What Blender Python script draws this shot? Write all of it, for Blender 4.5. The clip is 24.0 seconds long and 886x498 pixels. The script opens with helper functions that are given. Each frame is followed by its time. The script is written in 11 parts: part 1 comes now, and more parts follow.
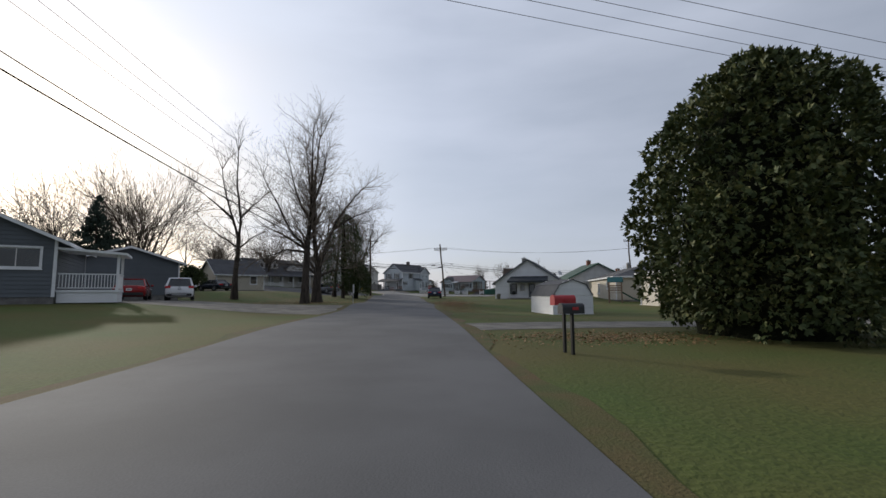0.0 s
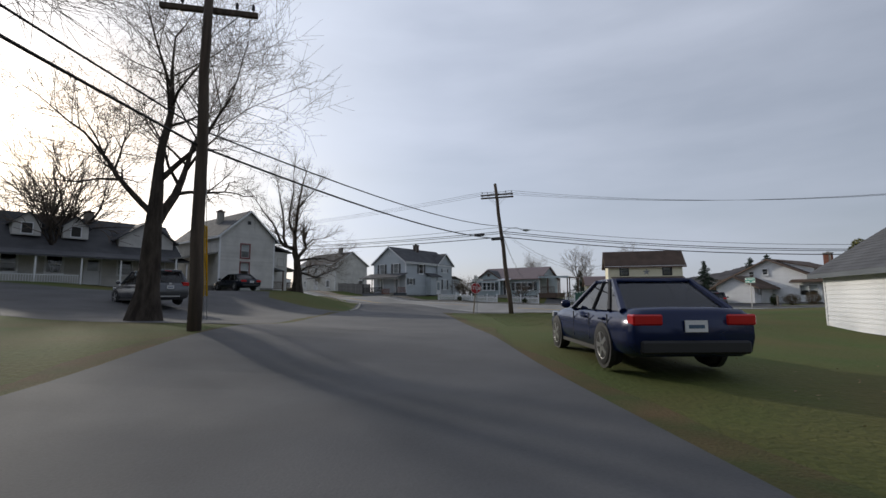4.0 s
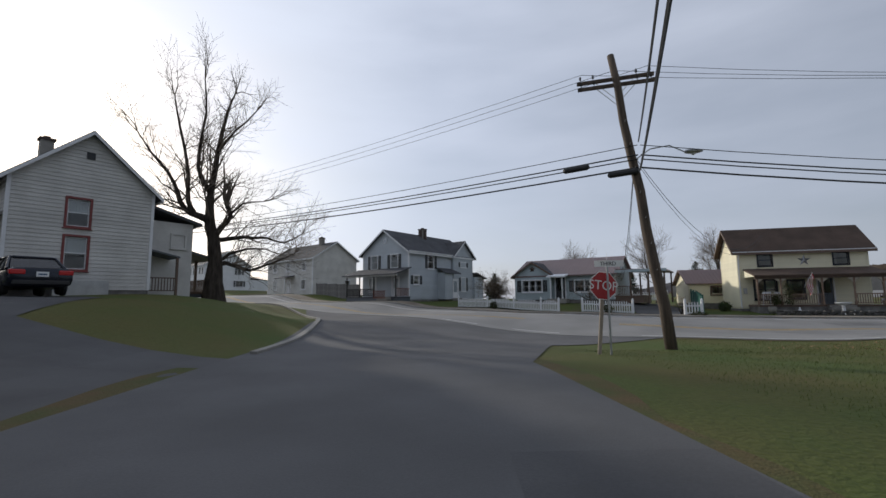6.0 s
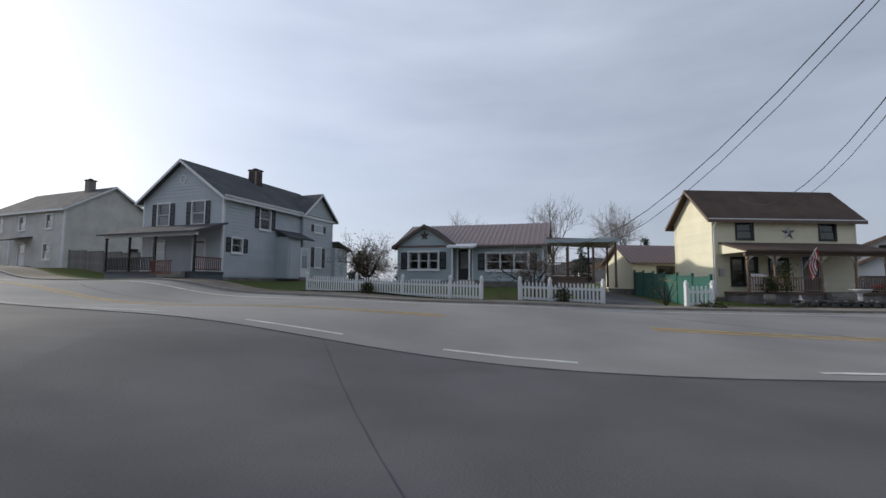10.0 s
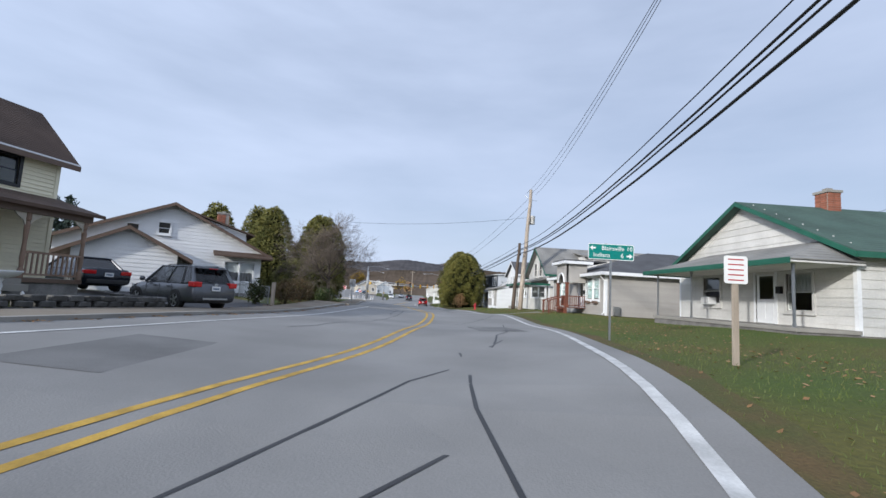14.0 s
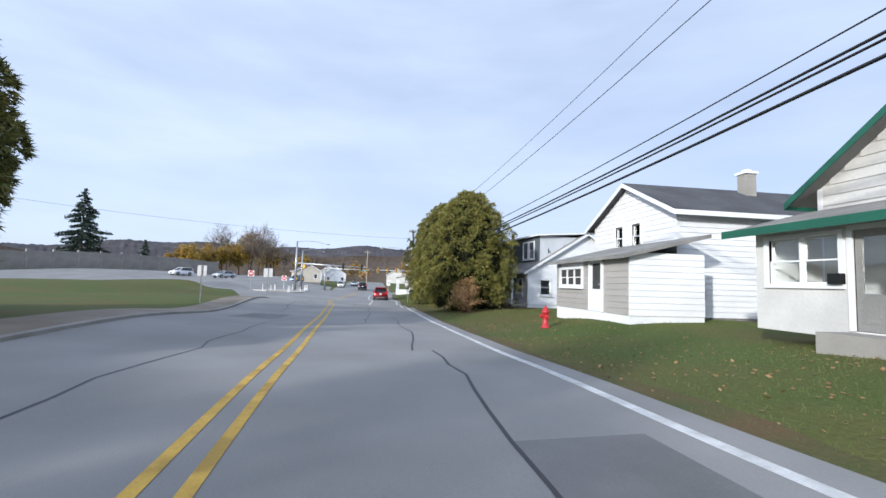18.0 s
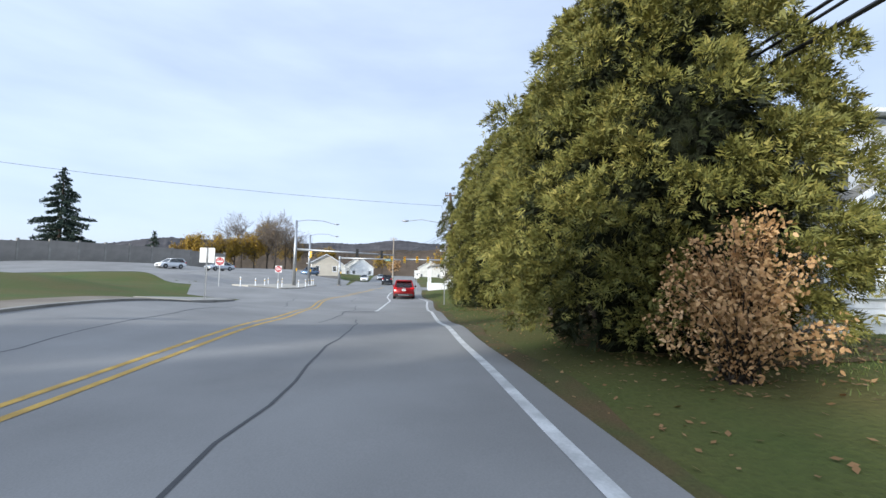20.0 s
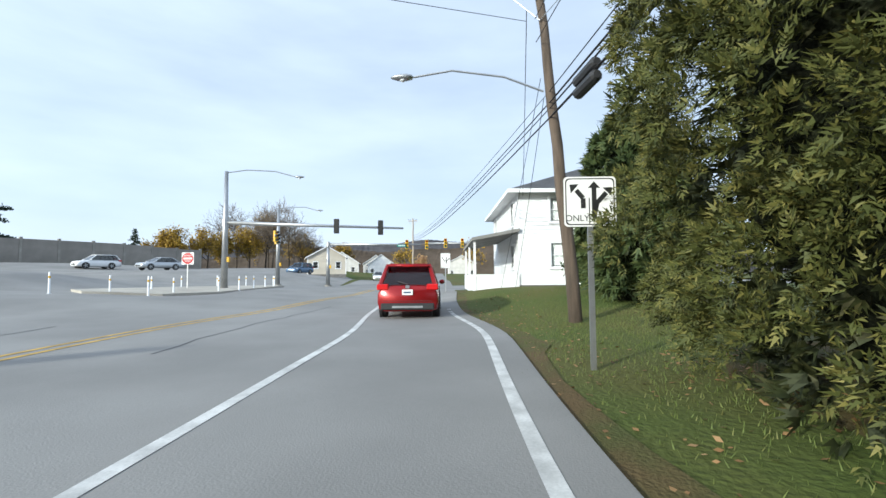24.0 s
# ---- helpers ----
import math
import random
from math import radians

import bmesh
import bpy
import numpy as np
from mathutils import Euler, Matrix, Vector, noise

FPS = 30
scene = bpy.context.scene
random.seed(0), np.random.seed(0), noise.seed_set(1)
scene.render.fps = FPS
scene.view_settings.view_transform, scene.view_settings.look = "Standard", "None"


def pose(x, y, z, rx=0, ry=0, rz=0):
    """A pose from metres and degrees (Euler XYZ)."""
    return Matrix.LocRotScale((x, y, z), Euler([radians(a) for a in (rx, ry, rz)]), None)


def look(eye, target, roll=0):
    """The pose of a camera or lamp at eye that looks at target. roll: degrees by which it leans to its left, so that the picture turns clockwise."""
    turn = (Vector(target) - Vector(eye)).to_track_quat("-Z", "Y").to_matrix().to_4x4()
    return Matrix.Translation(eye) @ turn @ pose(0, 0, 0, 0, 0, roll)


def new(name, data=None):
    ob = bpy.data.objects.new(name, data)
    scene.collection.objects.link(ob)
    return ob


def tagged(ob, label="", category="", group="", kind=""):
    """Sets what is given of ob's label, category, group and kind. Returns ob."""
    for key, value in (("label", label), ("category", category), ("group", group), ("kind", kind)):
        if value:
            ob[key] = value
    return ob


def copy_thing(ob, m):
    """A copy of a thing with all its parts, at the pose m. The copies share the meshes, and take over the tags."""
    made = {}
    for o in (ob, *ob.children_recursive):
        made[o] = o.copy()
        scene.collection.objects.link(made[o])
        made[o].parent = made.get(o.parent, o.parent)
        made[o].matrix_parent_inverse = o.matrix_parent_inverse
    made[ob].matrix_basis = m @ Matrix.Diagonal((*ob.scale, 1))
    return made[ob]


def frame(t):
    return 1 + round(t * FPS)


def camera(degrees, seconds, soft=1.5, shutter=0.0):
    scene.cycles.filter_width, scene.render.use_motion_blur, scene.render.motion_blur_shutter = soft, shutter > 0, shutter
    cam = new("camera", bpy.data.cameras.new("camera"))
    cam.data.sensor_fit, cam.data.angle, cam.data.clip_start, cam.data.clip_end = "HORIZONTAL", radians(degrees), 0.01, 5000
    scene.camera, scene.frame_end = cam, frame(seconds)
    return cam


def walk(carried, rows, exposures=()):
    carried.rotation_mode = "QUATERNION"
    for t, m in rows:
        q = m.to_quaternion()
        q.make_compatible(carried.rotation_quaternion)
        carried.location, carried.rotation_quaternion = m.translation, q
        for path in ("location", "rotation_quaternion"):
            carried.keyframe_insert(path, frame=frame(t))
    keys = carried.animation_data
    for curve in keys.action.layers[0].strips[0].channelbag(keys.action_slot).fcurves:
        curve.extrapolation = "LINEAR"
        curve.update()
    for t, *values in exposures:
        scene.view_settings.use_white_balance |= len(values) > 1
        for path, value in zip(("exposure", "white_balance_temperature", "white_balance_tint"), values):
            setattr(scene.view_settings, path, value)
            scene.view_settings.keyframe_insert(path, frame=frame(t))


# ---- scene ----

cam = camera(89.78, 24.0)

PATH = [
    (0.0, look((4.334, -58.162, 0.798), (4.464, -48.211, 1.782), -0.31)),
    (0.5, look((3.876, -51.306, 0.823), (4.014, -41.357, 1.822), -0.66)),
    (1.0, look((3.504, -44.427, 0.853), (3.622, -34.486, 1.926), -0.89)),
    (1.5, look((3.074, -37.600, 0.888), (3.167, -27.660, 1.976), -0.82)),
    (2.0, look((2.710, -31.000, 0.936), (2.749, -21.059, 2.024), -0.54)),
    (2.5, look((2.203, -24.594, 0.997), (2.223, -14.653, 2.083), -0.30)),
    (3.0, look((1.645, -18.133, 1.066), (1.655, -8.190, 2.129), -0.18)),
    (3.5, look((1.070, -11.772, 1.142), (1.077, -1.827, 2.193), -0.17)),
    (4.0, look((0.511, -5.672, 1.220), (0.517, 4.271, 2.288), -0.22)),
    (4.5, look((-0.000, 0.000, 1.300), (-0.000, 9.938, 2.411), -0.29)),
    (5.0, look((-0.430, 5.090, 1.377), (-0.454, 15.022, 2.540), -0.32)),
    (5.5, look((-0.887, 10.250, 1.449), (-0.920, 20.183, 2.598), -0.57)),
    (6.0, look((-1.495, 14.685, 1.507), (-1.482, 24.622, 2.628), -0.58)),
    (6.5, look((-2.129, 18.521, 1.544), (-2.040, 28.463, 2.611), -0.41)),
    (7.0, look((-2.128, 21.441, 1.556), (-2.075, 31.391, 2.552), -0.17)),
    (7.5, look((-2.111, 23.895, 1.549), (-1.989, 33.850, 2.488), 0.15)),
    (8.0, look((-2.047, 25.950, 1.518), (-1.313, 35.887, 2.371), 0.19)),
    (8.5, look((-1.840, 27.431, 1.449), (-0.269, 37.277, 2.215), -0.30)),
    (9.0, look((-1.543, 28.351, 1.365), (0.656, 38.079, 2.097), -0.43)),
    (9.5, look((-1.143, 28.938, 1.275), (1.437, 38.570, 2.022), -0.07)),
    (10.0, look((-0.576, 29.572, 1.185), (2.508, 39.052, 1.971), 0.33)),
    (10.5, look((0.158, 30.247, 1.101), (3.957, 39.459, 1.941), 0.79)),
    (11.0, look((1.059, 30.954, 1.031), (5.853, 39.683, 1.936), 1.28)),
    (11.5, look((2.128, 31.684, 0.982), (8.216, 39.557, 1.961), 1.75)),
    (12.0, look((3.365, 32.431, 0.960), (10.963, 38.845, 2.022), 2.07)),
    (12.5, look((5.107, 32.928, 0.967), (13.983, 37.402, 2.057), 2.04)),
    (13.0, look((7.256, 33.151, 0.983), (16.896, 35.583, 2.053), 2.32)),
    (13.5, look((9.963, 33.229, 1.003), (19.884, 33.962, 2.031), 2.82)),
    (14.0, look((12.994, 33.262, 1.035), (22.928, 32.803, 2.082), 3.25)),
    (14.5, look((16.623, 32.930, 1.071), (26.496, 31.724, 2.105), 3.49)),
    (15.0, look((20.579, 32.473, 1.109), (30.421, 31.022, 2.122), 3.33)),
    (15.5, look((24.823, 32.250, 1.146), (34.665, 30.763, 2.102), 3.10)),
    (16.0, look((29.321, 32.194, 1.173), (39.178, 30.759, 2.059), 2.84)),
    (16.5, look((33.852, 32.075, 1.186), (43.732, 30.773, 2.021), 2.58)),
    (17.0, look((38.949, 32.154, 1.192), (48.837, 30.899, 2.003), 2.39)),
    (17.5, look((43.547, 32.574, 1.179), (53.414, 31.158, 1.966), 2.06)),
    (18.0, look((48.238, 32.634, 1.128), (58.114, 31.266, 1.893), 1.79)),
    (18.5, look((53.011, 32.477, 1.050), (62.912, 31.283, 1.785), 1.67)),
    (19.0, look((57.845, 32.212, 0.949), (67.774, 31.246, 1.648), 1.65)),
    (19.5, look((62.711, 31.922, 0.833), (72.661, 31.168, 1.490), 1.62)),
    (20.0, look((67.583, 31.677, 0.705), (77.543, 31.037, 1.325), 1.36)),
    (20.5, look((72.292, 31.339, 0.578), (82.262, 30.840, 1.172), 1.09)),
    (21.0, look((76.703, 31.166, 0.452), (86.681, 30.816, 1.018), 0.91)),
    (21.5, look((80.904, 31.132, 0.329), (90.885, 30.861, 0.871), 0.79)),
    (22.0, look((84.499, 31.178, 0.221), (94.481, 30.970, 0.789), 0.66)),
    (22.5, look((87.482, 31.264, 0.132), (97.464, 31.125, 0.718), 0.43)),
    (23.0, look((89.784, 31.311, 0.061), (99.766, 31.239, 0.656), 0.10)),
    (23.5, look((91.625, 31.378, 0.005), (101.607, 31.355, 0.599), -0.18)),
    (24.0, look((93.102, 31.430, -0.042), (103.085, 31.438, 0.552), -0.38)),
]
walk(cam, PATH, [(0.0, -0.18, 6500, 10), (9.0, -0.06, 6450, 10), (12.0, 0.27, 6150, 10), (14.0, 0.55, 5950, 10), (17.0, 0.78, 5850, 10), (24.0, 0.98, 6050, 2)])
import colorsys
from mathutils import Vector as V

R = random.Random(7)

# ---- world, sun, exposure ----
SUN_EL, SUN_AZ = radians(18), radians(-44)
world = bpy.data.worlds.new("sky")
scene.world = world
world.use_nodes = True
wn, wl = world.node_tree.nodes, world.node_tree.links
wn.clear()
w_out = wn.new("ShaderNodeOutputWorld")
w_bg = wn.new("ShaderNodeBackground")
w_sky = wn.new("ShaderNodeTexSky")
w_sky.sky_type = "NISHITA"
w_sky.sun_disc = False
w_sky.sun_elevation, w_sky.sun_rotation = SUN_EL, SUN_AZ
w_sky.altitude, w_sky.air_density, w_sky.dust_density, w_sky.ozone_density = 300, 1.0, 2.0, 1.0
w_co = wn.new("ShaderNodeTexCoord")
w_map = wn.new("ShaderNodeMapping")
w_map.inputs["Scale"].default_value = (1.2, 1.2, 5.0)
w_no = wn.new("ShaderNodeTexNoise")
w_no.inputs["Scale"].default_value, w_no.inputs["Detail"].default_value = 1.6, 6
w_ramp = wn.new("ShaderNodeValToRGB")
w_ramp.color_ramp.elements[0].position, w_ramp.color_ramp.elements[0].color = 0.28, (0.56, 0.56, 0.56, 1)
w_ramp.color_ramp.elements[1].position, w_ramp.color_ramp.elements[1].color = 0.76, (0.9, 0.9, 0.9, 1)
w_mix = wn.new("ShaderNodeMix")
w_mix.data_type = "RGBA"
w_mix.inputs[7].default_value = (7.3, 8.0, 9.6, 1)
w_bg.inputs["Strength"].default_value = 0.10
wl.new(w_co.outputs["Generated"], w_map.inputs["Vector"])
wl.new(w_map.outputs["Vector"], w_no.inputs["Vector"])
wl.new(w_no.outputs["Fac"], w_ramp.inputs["Fac"])
wl.new(w_ramp.outputs["Color"], w_mix.inputs[0])
wl.new(w_sky.outputs["Color"], w_mix.inputs[6])
# thin cloud is brightest round the sun and falls off away from it
w_dot = wn.new("ShaderNodeVectorMath")
w_dot.operation = "DOT_PRODUCT"
w_dot.inputs[1].default_value = (math.sin(SUN_AZ) * math.cos(SUN_EL), math.cos(SUN_AZ) * math.cos(SUN_EL), math.sin(SUN_EL))
w_half = wn.new("ShaderNodeMapRange")
w_half.inputs[1].default_value, w_half.inputs[2].default_value = -1, 1
w_fall = wn.new("ShaderNodeValToRGB")
wf = w_fall.color_ramp.elements
wf[0].position, wf[0].color, wf[1].position, wf[1].color = 0.0, (0.60, 0.60, 0.60, 1), 1.0, (1.35, 1.33, 1.28, 1)
for at_, v_ in ((0.5, 0.76), (0.75, 0.87), (0.88, 1.0)):
    wf.new(at_).color = (v_, v_, v_, 1)
w_mul = wn.new("ShaderNodeMix")
w_mul.data_type, w_mul.blend_type = "RGBA", "MULTIPLY"
w_mul.inputs[0].default_value = 1.0
wl.new(w_co.outputs["Generated"], w_dot.inputs[0])
wl.new(w_dot.outputs["Value"], w_half.inputs[0])
wl.new(w_half.outputs[0], w_fall.inputs["Fac"])
wl.new(w_mix.outputs[2], w_mul.inputs[6])
wl.new(w_fall.outputs["Color"], w_mul.inputs[7])
wl.new(w_mul.outputs[2], w_bg.inputs["Color"])
wl.new(w_bg.outputs["Background"], w_out.inputs["Surface"])

sun = new("sun", bpy.data.lights.new("sun", "SUN"))
sun.data.energy, sun.data.angle, sun.data.color = 2.6, radians(2.0), (1.0, 0.93, 0.82)
sun.matrix_world = look((0, 0, 60), (60 * math.sin(-SUN_AZ) * math.cos(SUN_EL), -60 * math.cos(SUN_AZ) * math.cos(SUN_EL), 60 - 60 * math.sin(SUN_EL)))


# ---- materials ----
def mat(name, col, rough=0.7, metal=0.0, vary=0.15, scale=3.0, fine=40.0, bump=0.15, dist=0.01, spec=0.5, col2=None, rand=0.0, stretch=(1, 1, 1)):
    """A surface with broad stains and fine grain over its base colour; rand varies each piece."""
    m = bpy.data.materials.new(name)
    m.use_nodes = True
    n, l = m.node_tree.nodes, m.node_tree.links
    b = n["Principled BSDF"]
    b.inputs["Roughness"].default_value, b.inputs["Metallic"].default_value = rough, metal
    b.inputs["Specular IOR Level"].default_value = spec
    co = n.new("ShaderNodeTexCoord")
    mp = n.new("ShaderNodeMapping")
    mp.inputs["Scale"].default_value = stretch
    l.new(co.outputs["Object"], mp.inputs["Vector"])
    broad, grain = n.new("ShaderNodeTexNoise"), n.new("ShaderNodeTexNoise")
    broad.inputs["Scale"].default_value, broad.inputs["Detail"].default_value = scale, 5
    grain.inputs["Scale"].default_value, grain.inputs["Detail"].default_value = fine, 3
    for t in (broad, grain):
        l.new(mp.outputs["Vector"], t.inputs["Vector"])
    c2 = col2 or tuple(min(1, c * (1 - 1.6 * vary)) for c in col)
    mix = n.new("ShaderNodeMix")
    mix.data_type = "RGBA"
    mix.inputs[6].default_value, mix.inputs[7].default_value = (*col, 1), (*c2, 1)
    ramp = n.new("ShaderNodeMapRange")
    ramp.inputs[1].default_value, ramp.inputs[2].default_value = 0.35, 0.65
    l.new(broad.outputs["Fac"], ramp.inputs[0])
    l.new(ramp.outputs[0], mix.inputs[0])
    hsv = n.new("ShaderNodeHueSaturation")
    l.new(mix.outputs[2], hsv.inputs["Color"])
    val = n.new("ShaderNodeMath")
    val.operation = "MULTIPLY_ADD"
    val.inputs[1].default_value, val.inputs[2].default_value = 2 * vary, 1 - vary
    l.new(grain.outputs["Fac"], val.inputs[0])
    last = val.outputs[0]
    if rand:
        info = n.new("ShaderNodeObjectInfo")
        r2 = n.new("ShaderNodeMath")
        r2.operation = "MULTIPLY_ADD"
        r2.inputs[1].default_value, r2.inputs[2].default_value = 2 * rand, 1 - rand
        l.new(info.outputs["Random"], r2.inputs[0])
        mu = n.new("ShaderNodeMath")
        mu.operation = "MULTIPLY"
        l.new(last, mu.inputs[0])
        l.new(r2.outputs[0], mu.inputs[1])
        last = mu.outputs[0]
    l.new(last, hsv.inputs["Value"])
    l.new(hsv.outputs["Color"], b.inputs["Base Color"])
    if bump:
        bp = n.new("ShaderNodeBump")
        bp.inputs["Strength"].default_value, bp.inputs["Distance"].default_value = bump, dist
        l.new(grain.outputs["Fac"], bp.inputs["Height"])
        l.new(bp.outputs["Normal"], b.inputs["Normal"])
    return m


def glass_mat(name, tint):
    m = bpy.data.materials.new(name)
    m.use_nodes = True
    b = m.node_tree.nodes["Principled BSDF"]
    b.inputs["Base Color"].default_value = (*tint, 1)
    b.inputs["Roughness"].default_value, b.inputs["IOR"].default_value = 0.02, 1.5
    b.inputs["Transmission Weight"].default_value = 1.0
    return m


def leaf_mat(name, a, b_, c):
    """Foliage whose sprays differ island by island."""
    m = bpy.data.materials.new(name)
    m.use_nodes = True
    n, l = m.node_tree.nodes, m.node_tree.links
    b = n["Principled BSDF"]
    geo, ramp = n.new("ShaderNodeNewGeometry"), n.new("ShaderNodeValToRGB")
    co, no = n.new("ShaderNodeTexCoord"), n.new("ShaderNodeTexNoise")
    no.inputs["Scale"].default_value = 0.9
    e = ramp.color_ramp.elements
    e[0].position, e[0].color, e[1].position, e[1].color = 0.1, (*a, 1), 0.95, (*c, 1)
    mid = e.new(0.55)
    mid.color = (*b_, 1)
    mx = n.new("ShaderNodeMix")
    mx.inputs[0].default_value = 0.5
    l.new(co.outputs["Object"], no.inputs["Vector"])
    l.new(geo.outputs["Random Per Island"], mx.inputs[2])
    l.new(no.outputs["Fac"], mx.inputs[3])
    l.new(mx.outputs[0], ramp.inputs["Fac"])
    l.new(ramp.outputs["Color"], b.inputs["Base Color"])
    b.inputs["Roughness"].default_value = 0.65
    b.inputs["Specular IOR Level"].default_value = 0.25
    return m


M_GRASS = mat("lawn", (0.066, 0.094, 0.021), 0.9, vary=0.3, scale=0.25, fine=14, bump=0.6, dist=0.05, spec=0.2, col2=(0.1, 0.09, 0.028))
M_LEAFLITTER = mat("leaf_litter", (0.11, 0.075, 0.035), 0.9, vary=0.35, scale=1.2, fine=30, bump=0.6, dist=0.03, spec=0.2, col2=(0.07, 0.08, 0.025))
M_ASPH = mat("asphalt_worn", (0.245, 0.24, 0.23), 0.82, vary=0.14, scale=0.35, fine=55, bump=0.35, dist=0.008, spec=0.4)
M_PATCH = mat("asphalt_repair", (0.17, 0.168, 0.163), 0.84, vary=0.18, scale=0.9, fine=50, bump=0.4, dist=0.01, spec=0.35)
M_ASPH2 = mat("asphalt_side", (0.105, 0.105, 0.108), 0.85, vary=0.16, scale=0.5, fine=45, bump=0.4, dist=0.01, spec=0.35)
M_DRIVE = mat("asphalt_drive", (0.075, 0.075, 0.078), 0.85, vary=0.2, scale=0.6, fine=40, bump=0.4, dist=0.01)
M_TAR = mat("tar_seal", (0.035, 0.035, 0.036), 0.6, vary=0.15, scale=3, fine=30, bump=0.2)
M_GRAVEL = mat("gravel", (0.2, 0.185, 0.16), 0.9, vary=0.3, scale=1.2, fine=35, bump=0.7, dist=0.03)
M_CONC = mat("concrete", (0.3, 0.285, 0.255), 0.85, vary=0.18, scale=0.8, fine=45, bump=0.3, dist=0.006, rand=0.08)
M_FOOTWAY = mat("leaf_stained_footway", (0.215, 0.185, 0.145), 0.88, vary=0.28, scale=0.55, fine=38, bump=0.35, dist=0.008, col2=(0.15, 0.12, 0.085))
M_ISLAND = mat("pale_island_concrete", (0.42, 0.39, 0.335), 0.85, vary=0.14, scale=0.7, fine=40, bump=0.3, dist=0.006)
M_PORCHWOOD = mat("faded_brown_porch_paint", (0.25, 0.165, 0.115), 0.65, vary=0.14, scale=2, fine=25, bump=0.12)
M_WALLCONC = mat("noise_wall_concrete", (0.27, 0.25, 0.225), 0.88, vary=0.12, scale=0.7, fine=25, bump=0.4, dist=0.02, rand=0.06)
M_YELLOW = mat("line_yellow", (0.55, 0.34, 0.045), 0.7, vary=0.25, scale=3, fine=40, bump=0.1)
M_WHITEL = mat("line_white", (0.62, 0.62, 0.6), 0.7, vary=0.22, scale=3, fine=40, bump=0.1)
M_WHITE = mat("white_paint", (0.74, 0.75, 0.76), 0.5, vary=0.05, scale=1.2, fine=30, bump=0.06)
M_WHITESID = mat("white_siding", (0.76, 0.77, 0.78), 0.55, vary=0.06, scale=0.8, fine=22, bump=0.08, rand=0.03)
M_OLDWHITE = mat("weathered_white", (0.6, 0.59, 0.56), 0.75, vary=0.12, scale=0.9, fine=14, bump=0.2, rand=0.05)
M_YELSID = mat("cream_siding", (0.8, 0.75, 0.55), 0.55, vary=0.06, scale=0.8, fine=22, bump=0.08, rand=0.03)
M_GRAYSID = mat("gray_siding", (0.37, 0.35, 0.325), 0.55, vary=0.06, scale=0.8, fine=22, bump=0.08, rand=0.035)
M_BLUESID = mat("bluegray_siding", (0.40, 0.47, 0.49), 0.55, vary=0.06, scale=0.8, fine=22, bump=0.08, rand=0.03)
M_H3SID = mat("pale_gray_siding", (0.47, 0.51, 0.545), 0.55, vary=0.06, scale=0.8, fine=22, bump=0.08, rand=0.03)
M_BEIGE = mat("beige_siding", (0.50, 0.455, 0.375), 0.55, vary=0.07, scale=0.8, fine=22, bump=0.08, rand=0.03)
M_DKSID = mat("dark_slate_siding", (0.10, 0.115, 0.13), 0.6, vary=0.08, scale=0.8, fine=22, bump=0.08, rand=0.04)
M_WRAP = mat("house_wrap", (0.52, 0.54, 0.57), 0.6, vary=0.08, scale=1, fine=18, bump=0.1)
M_SH_BROWN = mat("brown_shingles", (0.105, 0.07, 0.052), 0.9, vary=0.22, scale=0.9, fine=26, bump=0.5, dist=0.02)
M_SH_GREY = mat("grey_shingles", (0.085, 0.087, 0.095), 0.9, vary=0.2, scale=0.9, fine=26, bump=0.5, dist=0.02)
M_SH_LTGREY = mat("pale_grey_shingles", (0.24, 0.235, 0.22), 0.9, vary=0.18, scale=0.9, fine=26, bump=0.5, dist=0.02)
M_SH_GREEN = mat("green_shingles", (0.06, 0.105, 0.085), 0.9, vary=0.2, scale=0.9, fine=26, bump=0.5, dist=0.02)
M_METALROOF = mat("ribbed_brown_metal", (0.19, 0.125, 0.115), 0.38, 0.0, vary=0.06, scale=0.8, fine=12, bump=0.03)
M_GREENTRIM = mat("green_trim", (0.014, 0.1, 0.062), 0.5, vary=0.1, scale=2, fine=25, bump=0.08)
M_GREENFENCE = mat("green_fence", (0.025, 0.13, 0.10), 0.7, vary=0.12, scale=2, fine=25, bump=0.12, rand=0.06)
M_BROWNTRIM = mat("brown_trim", (0.13, 0.085, 0.06), 0.55, vary=0.1, scale=2, fine=25, bump=0.08)
M_BLACK = mat("black_shutter", (0.02, 0.022, 0.025), 0.5, vary=0.1, scale=2, fine=25, bump=0.06)
M_REDTRIM = mat("dull_red_trim", (0.20, 0.045, 0.04), 0.55, vary=0.1, scale=2, fine=25, bump=0.06)
M_STONE = mat("foundation_stone", (0.22, 0.21, 0.2), 0.9, vary=0.25, scale=2.2, fine=18, bump=0.6, dist=0.03, rand=0.15)
M_BRICK = mat("chimney_brick", (0.30, 0.115, 0.07), 0.9, vary=0.2, scale=4, fine=30, bump=0.3, rand=0.18)
M_DKBRICK = mat("sooty_brick", (0.10, 0.07, 0.06), 0.9, vary=0.2, scale=4, fine=30, bump=0.3, rand=0.15)
M_WOODRED = mat("redwood_stain", (0.17, 0.055, 0.03), 0.6, vary=0.2, scale=2, fine=30, bump=0.2, rand=0.12, stretch=(1, 1, 4))
M_POLE = mat("pole_wood", (0.115, 0.085, 0.062), 0.9, vary=0.3, scale=1.5, fine=30, bump=0.6, dist=0.02, stretch=(6, 6, 0.5))
M_POLE_LT = mat("weathered_pole_wood", (0.40, 0.335, 0.265), 0.85, vary=0.25, scale=1.2, fine=26, bump=0.5, dist=0.02, stretch=(6, 6, 0.5))
